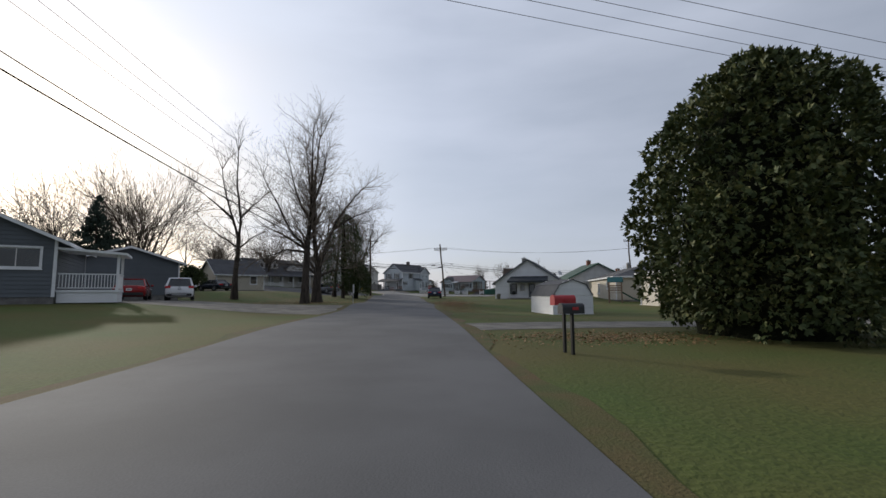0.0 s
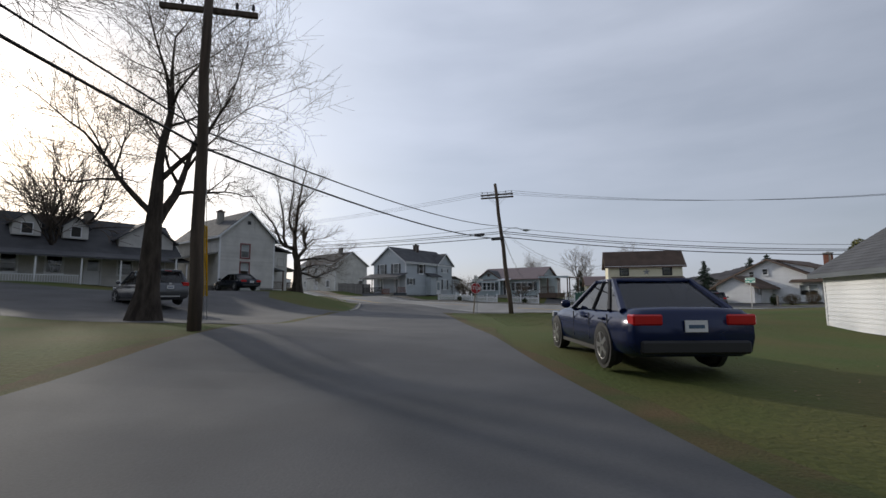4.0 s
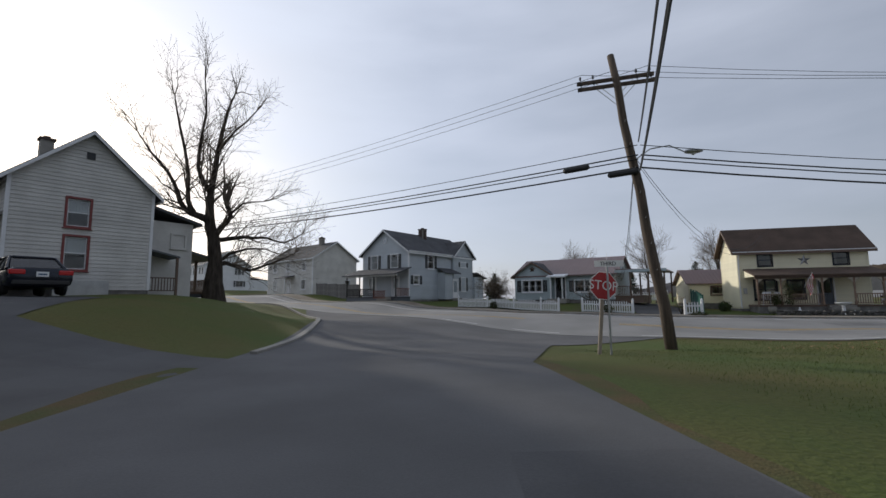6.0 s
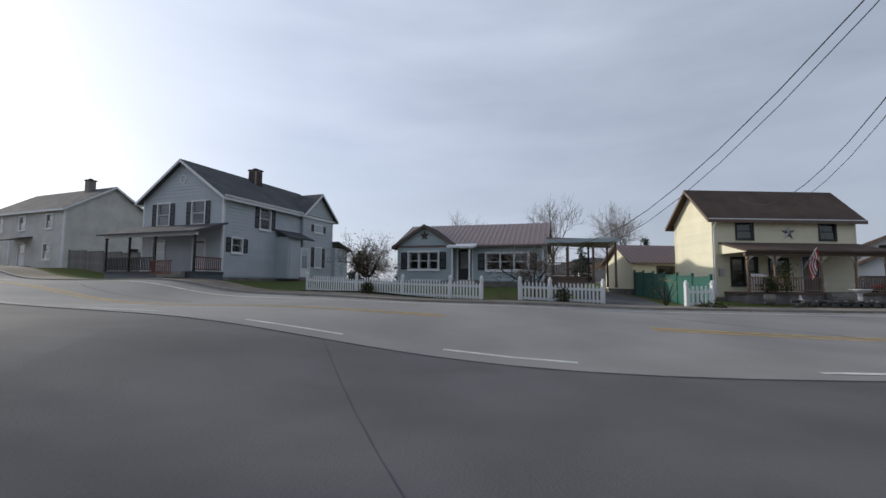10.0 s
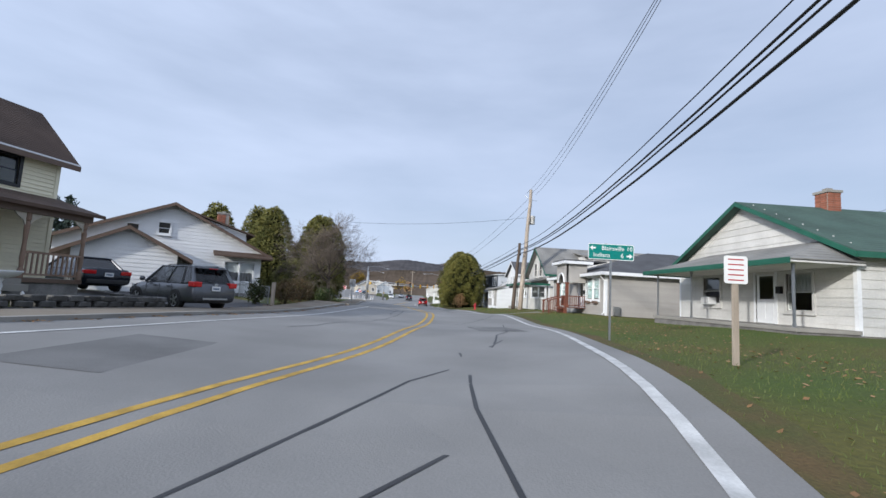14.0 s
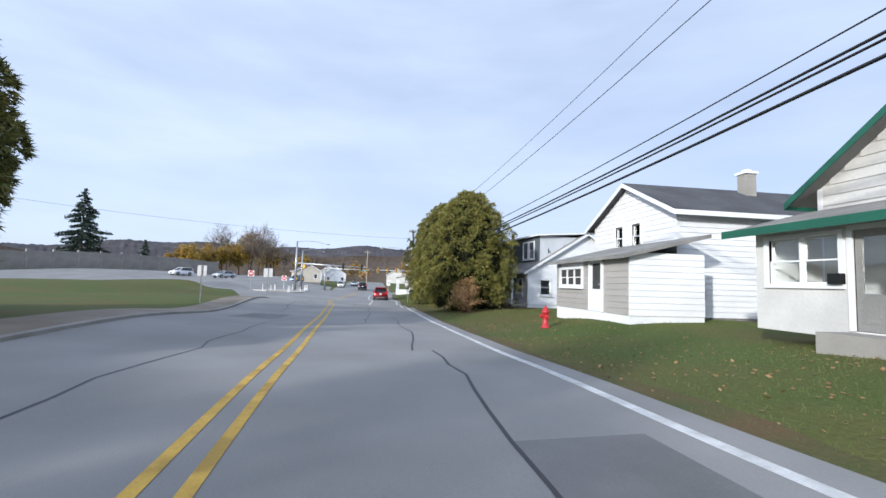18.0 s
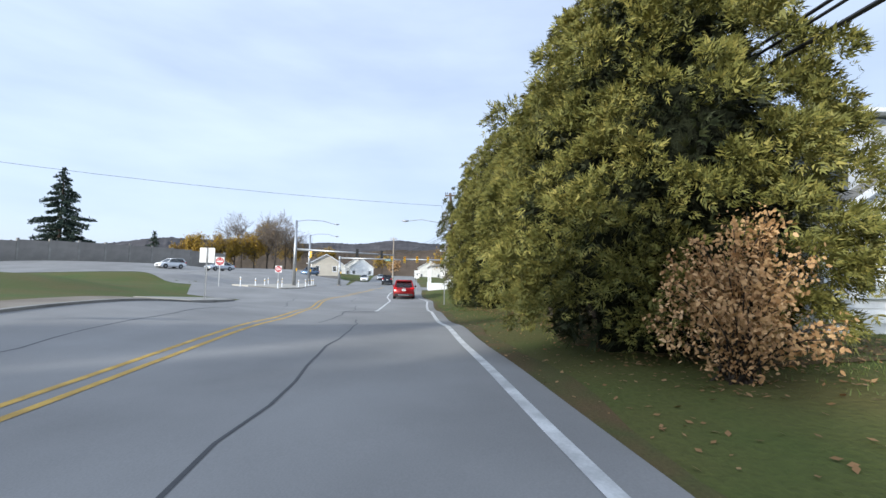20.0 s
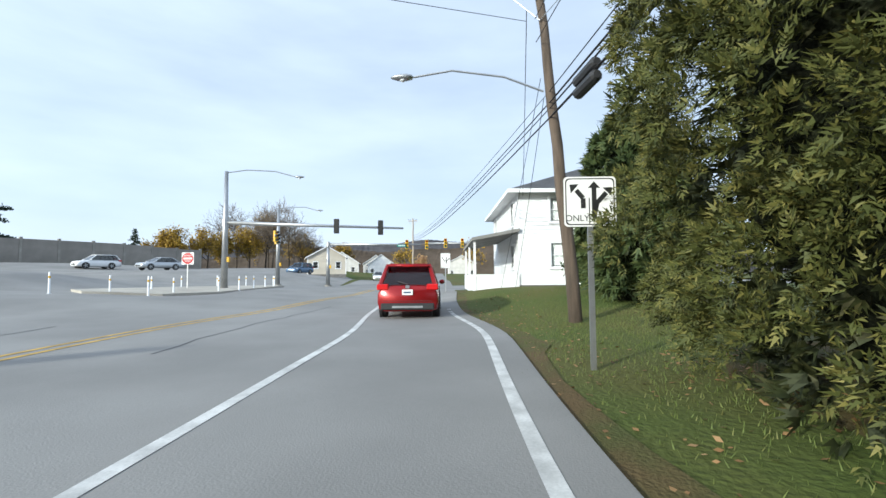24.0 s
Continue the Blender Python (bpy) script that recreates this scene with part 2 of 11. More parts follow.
M_BARK = mat("bark", (0.085, 0.07, 0.058), 0.95, vary=0.35, scale=2.2, fine=18, bump=0.9, dist=0.04, spec=0.15, stretch=(3, 3, 0.6))
M_TWIG = mat("twigs", (0.19, 0.155, 0.125), 0.9, vary=0.2, scale=2, fine=20, bump=0.0, spec=0.15)
M_WIRE = mat("cable_black", (0.012, 0.012, 0.013), 0.6, vary=0.05, bump=0.0)
M_GALV = mat("galvanised_steel", (0.42, 0.43, 0.44), 0.42, 0.85, vary=0.1, scale=3, fine=20, bump=0.05)
M_IRON = mat("dark_iron", (0.02, 0.02, 0.02), 0.5, 0.5, vary=0.1, bump=0.05)
M_ALU = mat("sign_back_aluminium", (0.5, 0.51, 0.52), 0.4, 0.6, vary=0.08, scale=3, fine=20, bump=0.03)
M_SIGNRED = mat("sign_red", (0.42, 0.025, 0.03), 0.45, vary=0.1, scale=3, fine=20, bump=0.02)
M_SIGNGREEN = mat("sign_green", (0.004, 0.19, 0.16), 0.4, vary=0.05, scale=3, fine=20, bump=0.02)
M_SIGNWHITE = mat("sign_white", (0.75, 0.75, 0.74), 0.45, vary=0.04, scale=3, fine=20, bump=0.02)
M_SIGNBLACK = mat("sign_black", (0.015, 0.015, 0.015), 0.5, vary=0.04, bump=0.0)
M_SIGYEL = mat("signal_yellow", (0.62, 0.36, 0.01), 0.45, vary=0.08, bump=0.03)
M_GLASS = glass_mat("window_glass", (0.85, 0.9, 0.92))
M_CARGLASS = glass_mat("tinted_car_glass", (0.16, 0.18, 0.19))
M_BLIND = mat("pale_blind", (0.62, 0.62, 0.6), 0.8, vary=0.06, scale=2, fine=18, bump=0.05)
M_TEAL = mat("teal_curtain", (0.36, 0.46, 0.45), 0.85, vary=0.12, scale=2, fine=12, bump=0.1)
M_TEALFABRIC = mat("dark_teal_fabric", (0.006, 0.095, 0.1), 0.75, vary=0.12, scale=2, fine=18, bump=0.15)
M_SLIDE = mat("green_moulded_plastic", (0.01, 0.06, 0.035), 0.45, vary=0.08, scale=2, fine=12, bump=0.03)
M_DKAWNING = mat("dark_navy_awning", (0.022, 0.028, 0.038), 0.7, vary=0.12, scale=1.5, fine=20, bump=0.15)
# darkness of unlit rooms, put into the base colour
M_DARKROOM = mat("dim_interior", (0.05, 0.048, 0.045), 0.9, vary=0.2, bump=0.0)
M_CARRED = mat("metallic_red_paint", (0.26, 0.012, 0.014), 0.22, 0.35, vary=0.03, bump=0.0)
M_CARGREY = mat("metallic_grey_paint", (0.12, 0.125, 0.135), 0.25, 0.5, vary=0.03, bump=0.0)
M_CARDARK = mat("dark_blue_paint", (0.012, 0.016, 0.026), 0.2, 0.3, vary=0.03, bump=0.0)
M_CARWHITE = mat("white_car_paint", (0.72, 0.73, 0.74), 0.25, vary=0.02, bump=0.0)
M_CARSILVER = mat("silver_car_paint", (0.5, 0.52, 0.54), 0.25, 0.6, vary=0.02, bump=0.0)
M_CARVIVID = mat("deep_blue_paint", (0.005, 0.014, 0.06), 0.18, 0.2, vary=0.03, bump=0.0)
M_CARBLUE = mat("steel_blue_paint", (0.10, 0.16, 0.25), 0.25, 0.4, vary=0.02, bump=0.0)
M_TYRE = mat("tyre_rubber", (0.018, 0.018, 0.018), 0.85, vary=0.1, bump=0.1)
M_RIM = mat("alloy_rim", (0.45, 0.46, 0.47), 0.3, 0.9, vary=0.05, bump=0.0)
M_PLASTIC = mat("black_plastic", (0.02, 0.02, 0.021), 0.55, vary=0.08, bump=0.05)
M_TAIL = mat("tail_lamp_red", (0.5, 0.01, 0.012), 0.15, vary=0.03, bump=0.0)
M_LAMPCLEAR = mat("headlamp_clear", (0.7, 0.72, 0.74), 0.1, vary=0.03, bump=0.0)
M_CEDAR = leaf_mat("arborvitae_sprays", (0.06, 0.067, 0.019), (0.165, 0.16, 0.038), (0.35, 0.285, 0.075))
# deeper green than M_CEDAR, with shade on the crowns also put into the colours
M_ARBOR = leaf_mat("deep_green_shade_toned_arborvitae", (0.025, 0.034, 0.01), (0.07, 0.078, 0.02), (0.19, 0.165, 0.045))
# near-black stands for the shade deep in evergreen crowns
M_INNER = mat("crown_shade_core", (0.017, 0.02, 0.01), 0.95, vary=0.4, scale=4, fine=18, bump=0.8, dist=0.1, spec=0.1)
M_HEDGE = leaf_mat("olive_hedge_sprays", (0.06, 0.07, 0.022), (0.165, 0.165, 0.046), (0.34, 0.28, 0.08))
# shade inside the crowns, put into these leaf colours
M_SHADEDLEAF = leaf_mat("shade_toned_inner_sprays", (0.014, 0.02, 0.008), (0.03, 0.037, 0.012), (0.065, 0.06, 0.022))
M_HOLLY = leaf_mat("glossy_evergreen_leaves", (0.03, 0.045, 0.018), (0.075, 0.095, 0.034), (0.24, 0.22, 0.08))
M_YEW = leaf_mat("dense_evergreen", (0.028, 0.045, 0.018), (0.055, 0.08, 0.026), (0.11, 0.12, 0.036))
M_SPRUCE = leaf_mat("spruce_needles", (0.02, 0.034, 0.026), (0.038, 0.058, 0.042), (0.07, 0.09, 0.065))
M_RUST = leaf_mat("rusty_autumn_leaves", (0.26, 0.135, 0.055), (0.46, 0.28, 0.125), (0.62, 0.43, 0.24))
M_GOLD = leaf_mat("golden_autumn_leaves", (0.20, 0.12, 0.02), (0.33, 0.21, 0.03), (0.42, 0.29, 0.05))
M_SHRUB = leaf_mat("dark_shrub_leaves", (0.02, 0.032, 0.012), (0.045, 0.06, 0.018), (0.11, 0.055, 0.03))
M_RUSSET = leaf_mat("russet_hedge_leaves", (0.05, 0.05, 0.02), (0.11, 0.075, 0.035), (0.2, 0.11, 0.05))
M_FALLEN = leaf_mat("fallen_leaves", (0.16, 0.085, 0.035), (0.26, 0.15, 0.065), (0.4, 0.27, 0.14))
M_BLADES = leaf_mat("grass_blades", (0.07, 0.1, 0.022), (0.1, 0.13, 0.032), (0.17, 0.15, 0.055))


# ---- mesh helpers ----
def box(bm, x0, y0, z0, x1, y1, z1, m=None):
    vs = [bm.verts.new((x, y, z)) for z in (z0, z1) for x, y in ((x0, y0), (x1, y0), (x1, y1), (x0, y1))]
    for f in ((3, 2, 1, 0), (4, 5, 6, 7), (0, 1, 5, 4), (1, 2, 6, 5), (2, 3, 7, 6), (3, 0, 4, 7)):
        bm.faces.new([vs[i] for i in f])
    if m is not None:
        bmesh.ops.transform(bm, matrix=m, verts=vs)
    return vs


def prism(bm, pts, y0, y1):
    """A polygon in x, z pushed from y0 to y1."""
    a = [bm.verts.new((x, y0, z)) for x, z in pts]
    b = [bm.verts.new((x, y1, z)) for x, z in pts]
    n = len(pts)
    bm.faces.new(a)
    bm.faces.new(b[::-1])
    for i in range(n):
        bm.faces.new((a[i], b[i], b[(i + 1) % n], a[(i + 1) % n]))


def slab(bm, a, b, c, d, t):
    """A slab over four corners, t thick downwards."""
    top = [bm.verts.new(p) for p in (a, b, c, d)]
    bot = [bm.verts.new((p[0], p[1], p[2] - t)) for p in (a, b, c, d)]
    bm.faces.new(top)
    bm.faces.new(bot[::-1])
    for i in range(4):
        j = (i + 1) % 4
        bm.faces.new((top[j], top[i], bot[i], bot[j]))


def tube(bm, a, b, ra, rb, n=8, caps=True):
    a, b = V(a), V(b)
    d = (b - a).normalized()
    u = d.orthogonal().normalized()
    w = d.cross(u)
    rings = []
    for p, r in ((a, ra), (b, rb)):
        rings.append([bm.verts.new(p + r * (math.cos(6.28319 * i / n) * u + math.sin(6.28319 * i / n) * w)) for i in range(n)])
    for i in range(n):
        j = (i + 1) % n
        bm.faces.new((rings[0][i], rings[0][j], rings[1][j], rings[1][i]))
    if caps:
        bm.faces.new(rings[0][::-1])
        bm.faces.new(rings[1])


def pipe(bm, pts, r, n=5):
    """A tube along points; r is a number or one radius for each point."""
    pts = [V(p) for p in pts]
    rs = r if isinstance(r, (list, tuple)) else [r] * len(pts)
    prev = None
    for k, p in enumerate(pts):
        d = (pts[min(k + 1, len(pts) - 1)] - pts[max(k - 1, 0)]).normalized()
        u = d.cross(V((0.13, 0.21, 1))).normalized() if abs(d.z) < 0.95 else d.cross(V((1, 0.1, 0))).normalized()
        w = d.cross(u)
        ring = [bm.verts.new(p + rs[k] * (math.cos(6.28319 * i / n) * u + math.sin(6.28319 * i / n) * w)) for i in range(n)]
        if prev:
            for i in range(n):
                j = (i + 1) % n
                bm.faces.new((prev[i], prev[j], ring[j], ring[i]))
        else:
            bm.faces.new(ring[::-1])
        prev = ring
    bm.faces.new(prev)


def lathe(bm, prof, n=16, m=None):
    """Turns a profile of (radius, z) round the z axis."""
    rings, made = [], []
    for r, z in prof:
        rings.append([bm.verts.new((r * math.cos(6.28319 * i / n), r * math.sin(6.28319 * i / n), z)) for i in range(n)])
        made += rings[-1]
    for a, b in zip(rings, rings[1:]):
        for i in range(n):
            j = (i + 1) % n
            bm.faces.new((a[i], a[j], b[j], b[i]))
    bm.faces.new(rings[0][::-1])
    bm.faces.new(rings[-1])
    if m is not None:
        bmesh.ops.transform(bm, matrix=m, verts=made)


def finish(bm, name, material, smooth=False, bevel=0.0):
    bmesh.ops.recalc_face_normals(bm, faces=bm.faces)
    if bevel:
        bmesh.ops.bevel(bm, geom=list(bm.edges), offset=bevel, segments=1, affect="EDGES")
    me = bpy.data.meshes.new(name)
    bm.to_mesh(me)
    bm.free()
    me.materials.append(material)
    if smooth:
        me.polygons.foreach_set("use_smooth", [True] * len(me.polygons))
    return me


def part(name, bm, material, parent=None, label="", smooth=False, bevel=0.0):
    ob = new(name, finish(bm, name, material, smooth, bevel))
    if parent is not None:
        ob.parent = parent
    if label:
        tagged(ob, label)
    return ob


def thing(name, m, label, category, group="", kind=""):
    ob = new(name)
    ob.matrix_world = m
    ob.empty_display_size = 0.3
    return tagged(ob, label, category, group, kind)


def boxpart(name, material, parent, x0, y0, z0, x1, y1, z1, label="", bevel=0.0):
    bm = bmesh.new()
    box(bm, x0, y0, z0, x1, y1, z1)
    return part(name, bm, material, parent, label, bevel=bevel)


def quick(name, verts, faces, material, smooth=False):
    """A mesh object from numpy arrays of corners and of triangles or quads."""
    me = bpy.data.meshes.new(name)
    me.from_pydata([tuple(v) for v in verts], [], [tuple(f) for f in faces])
    me.materials.append(material)
    if smooth:
        me.polygons.foreach_set("use_smooth", [True] * len(me.polygons))
    return new(name, me)


def arrays(name, verts, k, material):
    """A mesh of loose k-cornered faces from an array (n, k, 3)."""
    n = len(verts)
    me = bpy.data.meshes.new(name)
    me.vertices.add(n * k)
    me.vertices.foreach_set("co", np.asarray(verts, dtype=np.float32).ravel())
    me.loops.add(n * k)
    me.loops.foreach_set("vertex_index", np.arange(n * k, dtype=np.int32))
    me.polygons.add(n)
    me.polygons.foreach_set("loop_start", np.arange(0, n * k, k, dtype=np.int32))
    me.update(calc_edges=True)
    me.materials.append(material)
    return me


# ---- the lie of the land ----
ROAD_SPOTS = [(4.4, -85, -0.7), (4.4, -58, -0.55), (2.7, -31, -0.4), (1.2, -14, -0.2), (0, 0, 0.0), (-1.2, 10, 0.15), (-2, 22, 0.2), (-1.6, 29, 0.0), (3.4, 33, -0.33),
              (13, 33.5, -0.28), (21, 33, -0.2), (30, 32.5, -0.13), (44, 32.5, -0.12), (52, 33, -0.24), (60, 33, -0.4), (72, 32, -0.72), (85, 32, -1.08), (95, 33, -1.36),
              (108, 36, -1.38), (110, 32.6, -1.48), (120, 38, -1.3), (123, 46, -0.86), (112, 48, -0.75), (123, 46, -1.0), (117, 45, -1.1), (135, 36, -1.3), (170, 42, -1.0), (-5, 47.5, 0.35), (-18, 60, 1.2), (-34, 73, 2.2), (-58, 98, 3.4)]
LOT_SPOTS = [(-15, 35.5, 2.0), (-17, 29, 1.75), (-14.4, 40, 1.5), (-8, 38.5, 0.45), (-5, 58, 1.4), (2, 64, 1.5), (-19, 74, 2.3), (-50, 105, 3.7), (0, 54, 0.65),
             (7, 47.2, 0.4), (14, 43.5, 0.25), (6, 57, 1.15), (13, 54, 1.1), (20.5, 47.5, 0.5), (30, 48, 0.5), (31, 42, -0.02), (24, 43.2, 0.14), (20, 43.6, 0.15), (19.3, 28.6, 0.36), (25.2, 28, 0.14), (40.6, 43, 0.3), (26, 22, 0.55), (38.7, 22, 0.42),
             (50, 23, 0.36), (63, 23, 0.2), (77, 23, -0.3), (72.3, 26.6, -0.1), (77, 25.8, -0.25), (68, 30.3, -0.64), (72.5, 30.2, -0.75), (77, 30.0, -0.88), (64, 30.4, -0.52), (88, 22, -0.6), (113, 27, -0.5), (11.5, -27, -0.68), (24, -16, -0.45), (16, 2.5, -0.1), (-5.2, 5, 0.55),
             (-4, -19, -0.05), (-18, -30, 0.4), (-20, 0, 1.2), (-30, 25, 2.4)]
FAR_SPOTS = [(119, 60, 0.5), (95, 60, 0.4), (150, 62, 0.8), (154, 86, 1.9), (185, 69, 1.6), (100, 115, 2.5), (110, 52, -0.5), (104, 42, -1.25), (103, 38.5, -1.34),
             (60, 42, 0.0), (80, 44, -0.3), (200, -60, -2), (230, 50, 0.5), (-120, 150, 6), (-120, 0, 4), (0, -140, -1.5), (100, -80, -1.5), (100, 160, 3), (40, 90, 1.5)]
SPOTS = np.array(ROAD_SPOTS + LOT_SPOTS + FAR_SPOTS)


def lie(x, y):
    """Ground height, a smooth blend of the spot heights (arrays or numbers)."""
    x, y = np.asarray(x, float), np.asarray(y, float)
    d2 = (x[..., None] - SPOTS[:, 0]) ** 2 + (y[..., None] - SPOTS[:, 1]) ** 2
    w = 1 / (d2 + 14.0) ** 2
    return (w * SPOTS[:, 2]).sum(-1) / w.sum(-1)


def gz(x, y):
    return float(lie(x, y))


# ---- ground, roads, kerbs ----
def grid_axis(lo, hi, step, far):
    mid = np.arange(lo, hi + step / 2, step)
    out = np.array([8, 25, 60, 130, 280, 600, far])
    return np.concatenate([(lo - out)[::-1], mid, hi + out])


def build_ground():
    xs, ys = grid_axis(-90, 200, 1.25, 2600), grid_axis(-95, 125, 1.25, 2600)
    gx, gy = np.meshgrid(xs, ys)
    z = np.empty_like(gx)
    for i in range(len(ys)):
        z[i] = lie(gx[i], gy[i])
    v = np.stack([gx, gy, z], -1).reshape(-1, 3)
    n = len(xs)
    i = (np.arange(len(ys) - 1)[:, None] * n + np.arange(n - 1)[None]).ravel()
    f = np.stack([i, i + 1, i + n + 1, i + n], -1)
    ob = quick("ground", v, f, M_GRASS, True)
    return tagged(ob, "mown autumn lawn and verge with worn patches", "ground", kind="structure")


build_ground()


def spline(pts, step=1.0):
    """Points along a smooth line through the given ones, about a step apart; extra values ride along."""
    p = np.array(pts, float)
    p = np.vstack([2 * p[0] - p[1], p, 2 * p[-1] - p[-2]])
    out = []
    for a, b, c, d in zip(p, p[1:], p[2:], p[3:]):
        k = max(2, int(np.linalg.norm((c - b)[:2]) / step))
        t = np.linspace(0, 1, k, endpoint=False)[:, None]
        out.append(0.5 * (2 * b + (c - a) * t + (2 * a - 5 * b + 4 * c - d) * t ** 2 + (3 * b - a - 3 * c + d) * t ** 3))
    out.append(p[-2][None])
    return np.vstack(out)


def normals2(c):
    d = np.gradient(c[:, :2], axis=0)
    d /= np.linalg.norm(d, axis=1)[:, None]
    return np.stack([-d[:, 1], d[:, 0]], -1)


def ribbon(name, line, left, right, dz, material, across=6, thick=0.0):
    """A band along a line from offset left to offset right (left is positive)."""
    nrm = normals2(line)
    lo, ro = np.broadcast_to(left, len(line)), np.broadcast_to(right, len(line))
    k = np.linspace(0, 1, across + 1)
    off = lo[:, None] * (1 - k) + ro[:, None] * k
    xy = line[:, None, :2] + nrm[:, None, :] * off[..., None]
    z = lie(xy[..., 0], xy[..., 1]) + dz
    v = np.concatenate([xy, z[..., None]], -1)
    m, w = len(line), across + 1
    verts = list(v.reshape(-1, 3))
    i = (np.arange(m - 1)[:, None] * w + np.arange(across)[None]).ravel()
    faces = [tuple(q) for q in np.stack([i, i + 1, i + w + 1, i + w], -1)[:, ::-1]]
    if thick:
        base = len(verts)
        for side in (0, across):
            for r in range(m):
                x, y, zz = v[r, side]
                verts.append(np.array((x, y, zz - thick)))
        for s, side in enumerate((0, across)):
            for r in range(m - 1):
                a, b = r * w + side, (r + 1) * w + side
                c, d = base + s * m + r + 1, base + s * m + r
                faces.append((a, b, c, d) if s == 0 else (a, d, c, b))
        for r in (0, m - 1):
            e = (r * w, r * w + across, base + m + r, base + r)
            faces.append(e if r == 0 else e[::-1])
    return quick(name, verts, faces, material)


def polygon(name, pts, dz, material, step=1.2):
    """A patch of paving over the land inside an outline."""
    p = np.array(pts, float)
    bm = bmesh.new()
    face = bm.faces.new([bm.verts.new((x, y, 0)) for x, y in p])
    for axis in (0, 1):
        a = p[:, axis].min()
        while a < p[:, axis].max():
            a += step
            co, no = [0, 0, 0], [0, 0, 0]
            co[axis], no[axis] = a, 1
            bmesh.ops.bisect_plane(bm, geom=list(bm.verts) + list(bm.edges) + list(bm.faces), plane_co=co, plane_no=no)
    for v in bm.verts:
        v.co.z = gz(v.co.x, v.co.y) + dz
    bmesh.ops.recalc_face_normals(bm, faces=bm.faces)
    if sum(f.normal.z for f in bm.faces) < 0:
        bmesh.ops.reverse_faces(bm, faces=bm.faces)
    me = bpy.data.meshes.new(name)
    bm.to_mesh(me)
    bm.free()
    me.materials.append(material)
    return new(name, me)


# main street: x, y, reach to the north kerb, reach to the south edge
MAIN = spline([(-150, 178, 4.6, 4.6), (-90, 127, 4.6, 4.6), (-58, 97, 4.6, 4.4), (-33, 73, 4.8, 4.2), (-5, 47.3, 5.0, 4.2), (4, 40.8, 5.0, 4.4), (12, 36.9, 5.2, 4.6), (23, 34.0, 5.6, 4.8),
               (33, 32.8, 5.4, 4.6), (40, 32.8, 4.9, 4.4), (50, 33.8, 4.7, 4.5), (64, 34.8, 4.6, 5.0), (80, 36.0, 5.0, 5.8), (92, 37.1, 5.2, 6.8), (102, 38.35, 5.4, 8.2), (111, 37.8, 6, 7.0), (120, 37.1, 6, 6.4),
               (150, 36.5, 6, 6), (220, 38, 6, 6), (420, 46, 6, 6)], 1.0)
NL, SL = MAIN[:, 2], -MAIN[:, 3]
road = tagged(ribbon("road", MAIN, NL, SL, 0.045, M_ASPH, 10, 0.2), "worn grey asphalt main street with patched cracks", "road", kind="structure")

SIDE = spline([(5.0, -190), (3.6, -90), (2.5, -55), (1.4, -31), (0.4, -16), (-0.9, 0), (-2.4, 18), (-3.0, 28), (-3.3, 38)], 1.0)
side = tagged(ribbon("side_road", SIDE, 3.3, -3.2, 0.034, M_ASPH2, 6, 0.2), "dark asphalt residential side street", "road", kind="structure")
flare = tagged(polygon("junction_paving", [(-6.2, 26), (0.3, 24), (2.4, 31), (9, 34.2), (6, 39), (-4, 44), (-11.5, 47.5), (-9.2, 40), (-7.2, 36)], 0.024, M_ASPH2), "asphalt mouth of the side street", "road", kind="structure")
lot = tagged(polygon("driveway_wide", [(-5.0, 7), (-5.6, 24.5), (-11.5, 25.2), (-13.5, 30.5), (-16.8, 31.2), (-19, 22), (-26, 20), (-26, 11), (-14, 9)], 0.012, M_DRIVE), "wide worn asphalt parking apron beside the street", "driveway", kind="structure")
tagged(polygon("driveway_left", [(-1.7, -33), (-2.4, -24), (-12, -22), (-26, -24), (-26, -31), (-10, -34)], 0.012, M_GRAVEL), "worn gravel driveway", "driveway", kind="structure")
tagged(polygon("driveway_right", [(5.0, -47), (5.3, -43.5), (10, -42.4), (26, -40.6), (26, -36.8), (11, -38.6), (4.7, -40.5)], 0.012, M_GRAVEL), "gravel driveway with leaf litter", "driveway", kind="structure")


def at(line, x):
    return int(np.argmin(np.abs(line[:, 0] - x)))


def span(x0, x1):
    return slice(at(MAIN, x0), at(MAIN, x1) + 1)


def stripe(name, x0, x1, off, width, material, label):
    s = span(x0, x1)
    o = off(MAIN[s]) if callable(off) else off
    return tagged(ribbon(name, MAIN[s], o + width / 2, o - width / 2, 0.051, material, 1), label, "road marking", kind="structure")


for o in (0.16, -0.16):
    stripe("centre_line", -120, 3, o, 0.11, M_YELLOW, "faded yellow centre line painted on asphalt")
    stripe("centre_line", 8, 140, o, 0.11, M_YELLOW, "double yellow centre line painted on asphalt")
stripe("edge_line", 9, 112, lambda m: 0.45 - m[:, 3], 0.14, M_WHITEL, "white edge line painted on asphalt")
stripe("edge_line", -120, -8, lambda m: 0.6 - m[:, 3], 0.12, M_WHITEL, "white edge line painted on asphalt")
stripe("edge_line", -120, 45, lambda m: m[:, 2] - 1.2, 0.12, M_WHITEL, "thin white line along the north shoulder")
stripe("lane_line", 90, 119, lambda m: 3.3 - m[:, 3], 0.14, M_WHITEL, "white lane line painted on asphalt")
for a in (-7.0, -3.2, 0.6, 4.4):
    stripe("edge_dash", a, a + 1.6, lambda m: 0.6 - m[:, 3], 0.12, M_WHITEL, "short white edge dash across the junction")

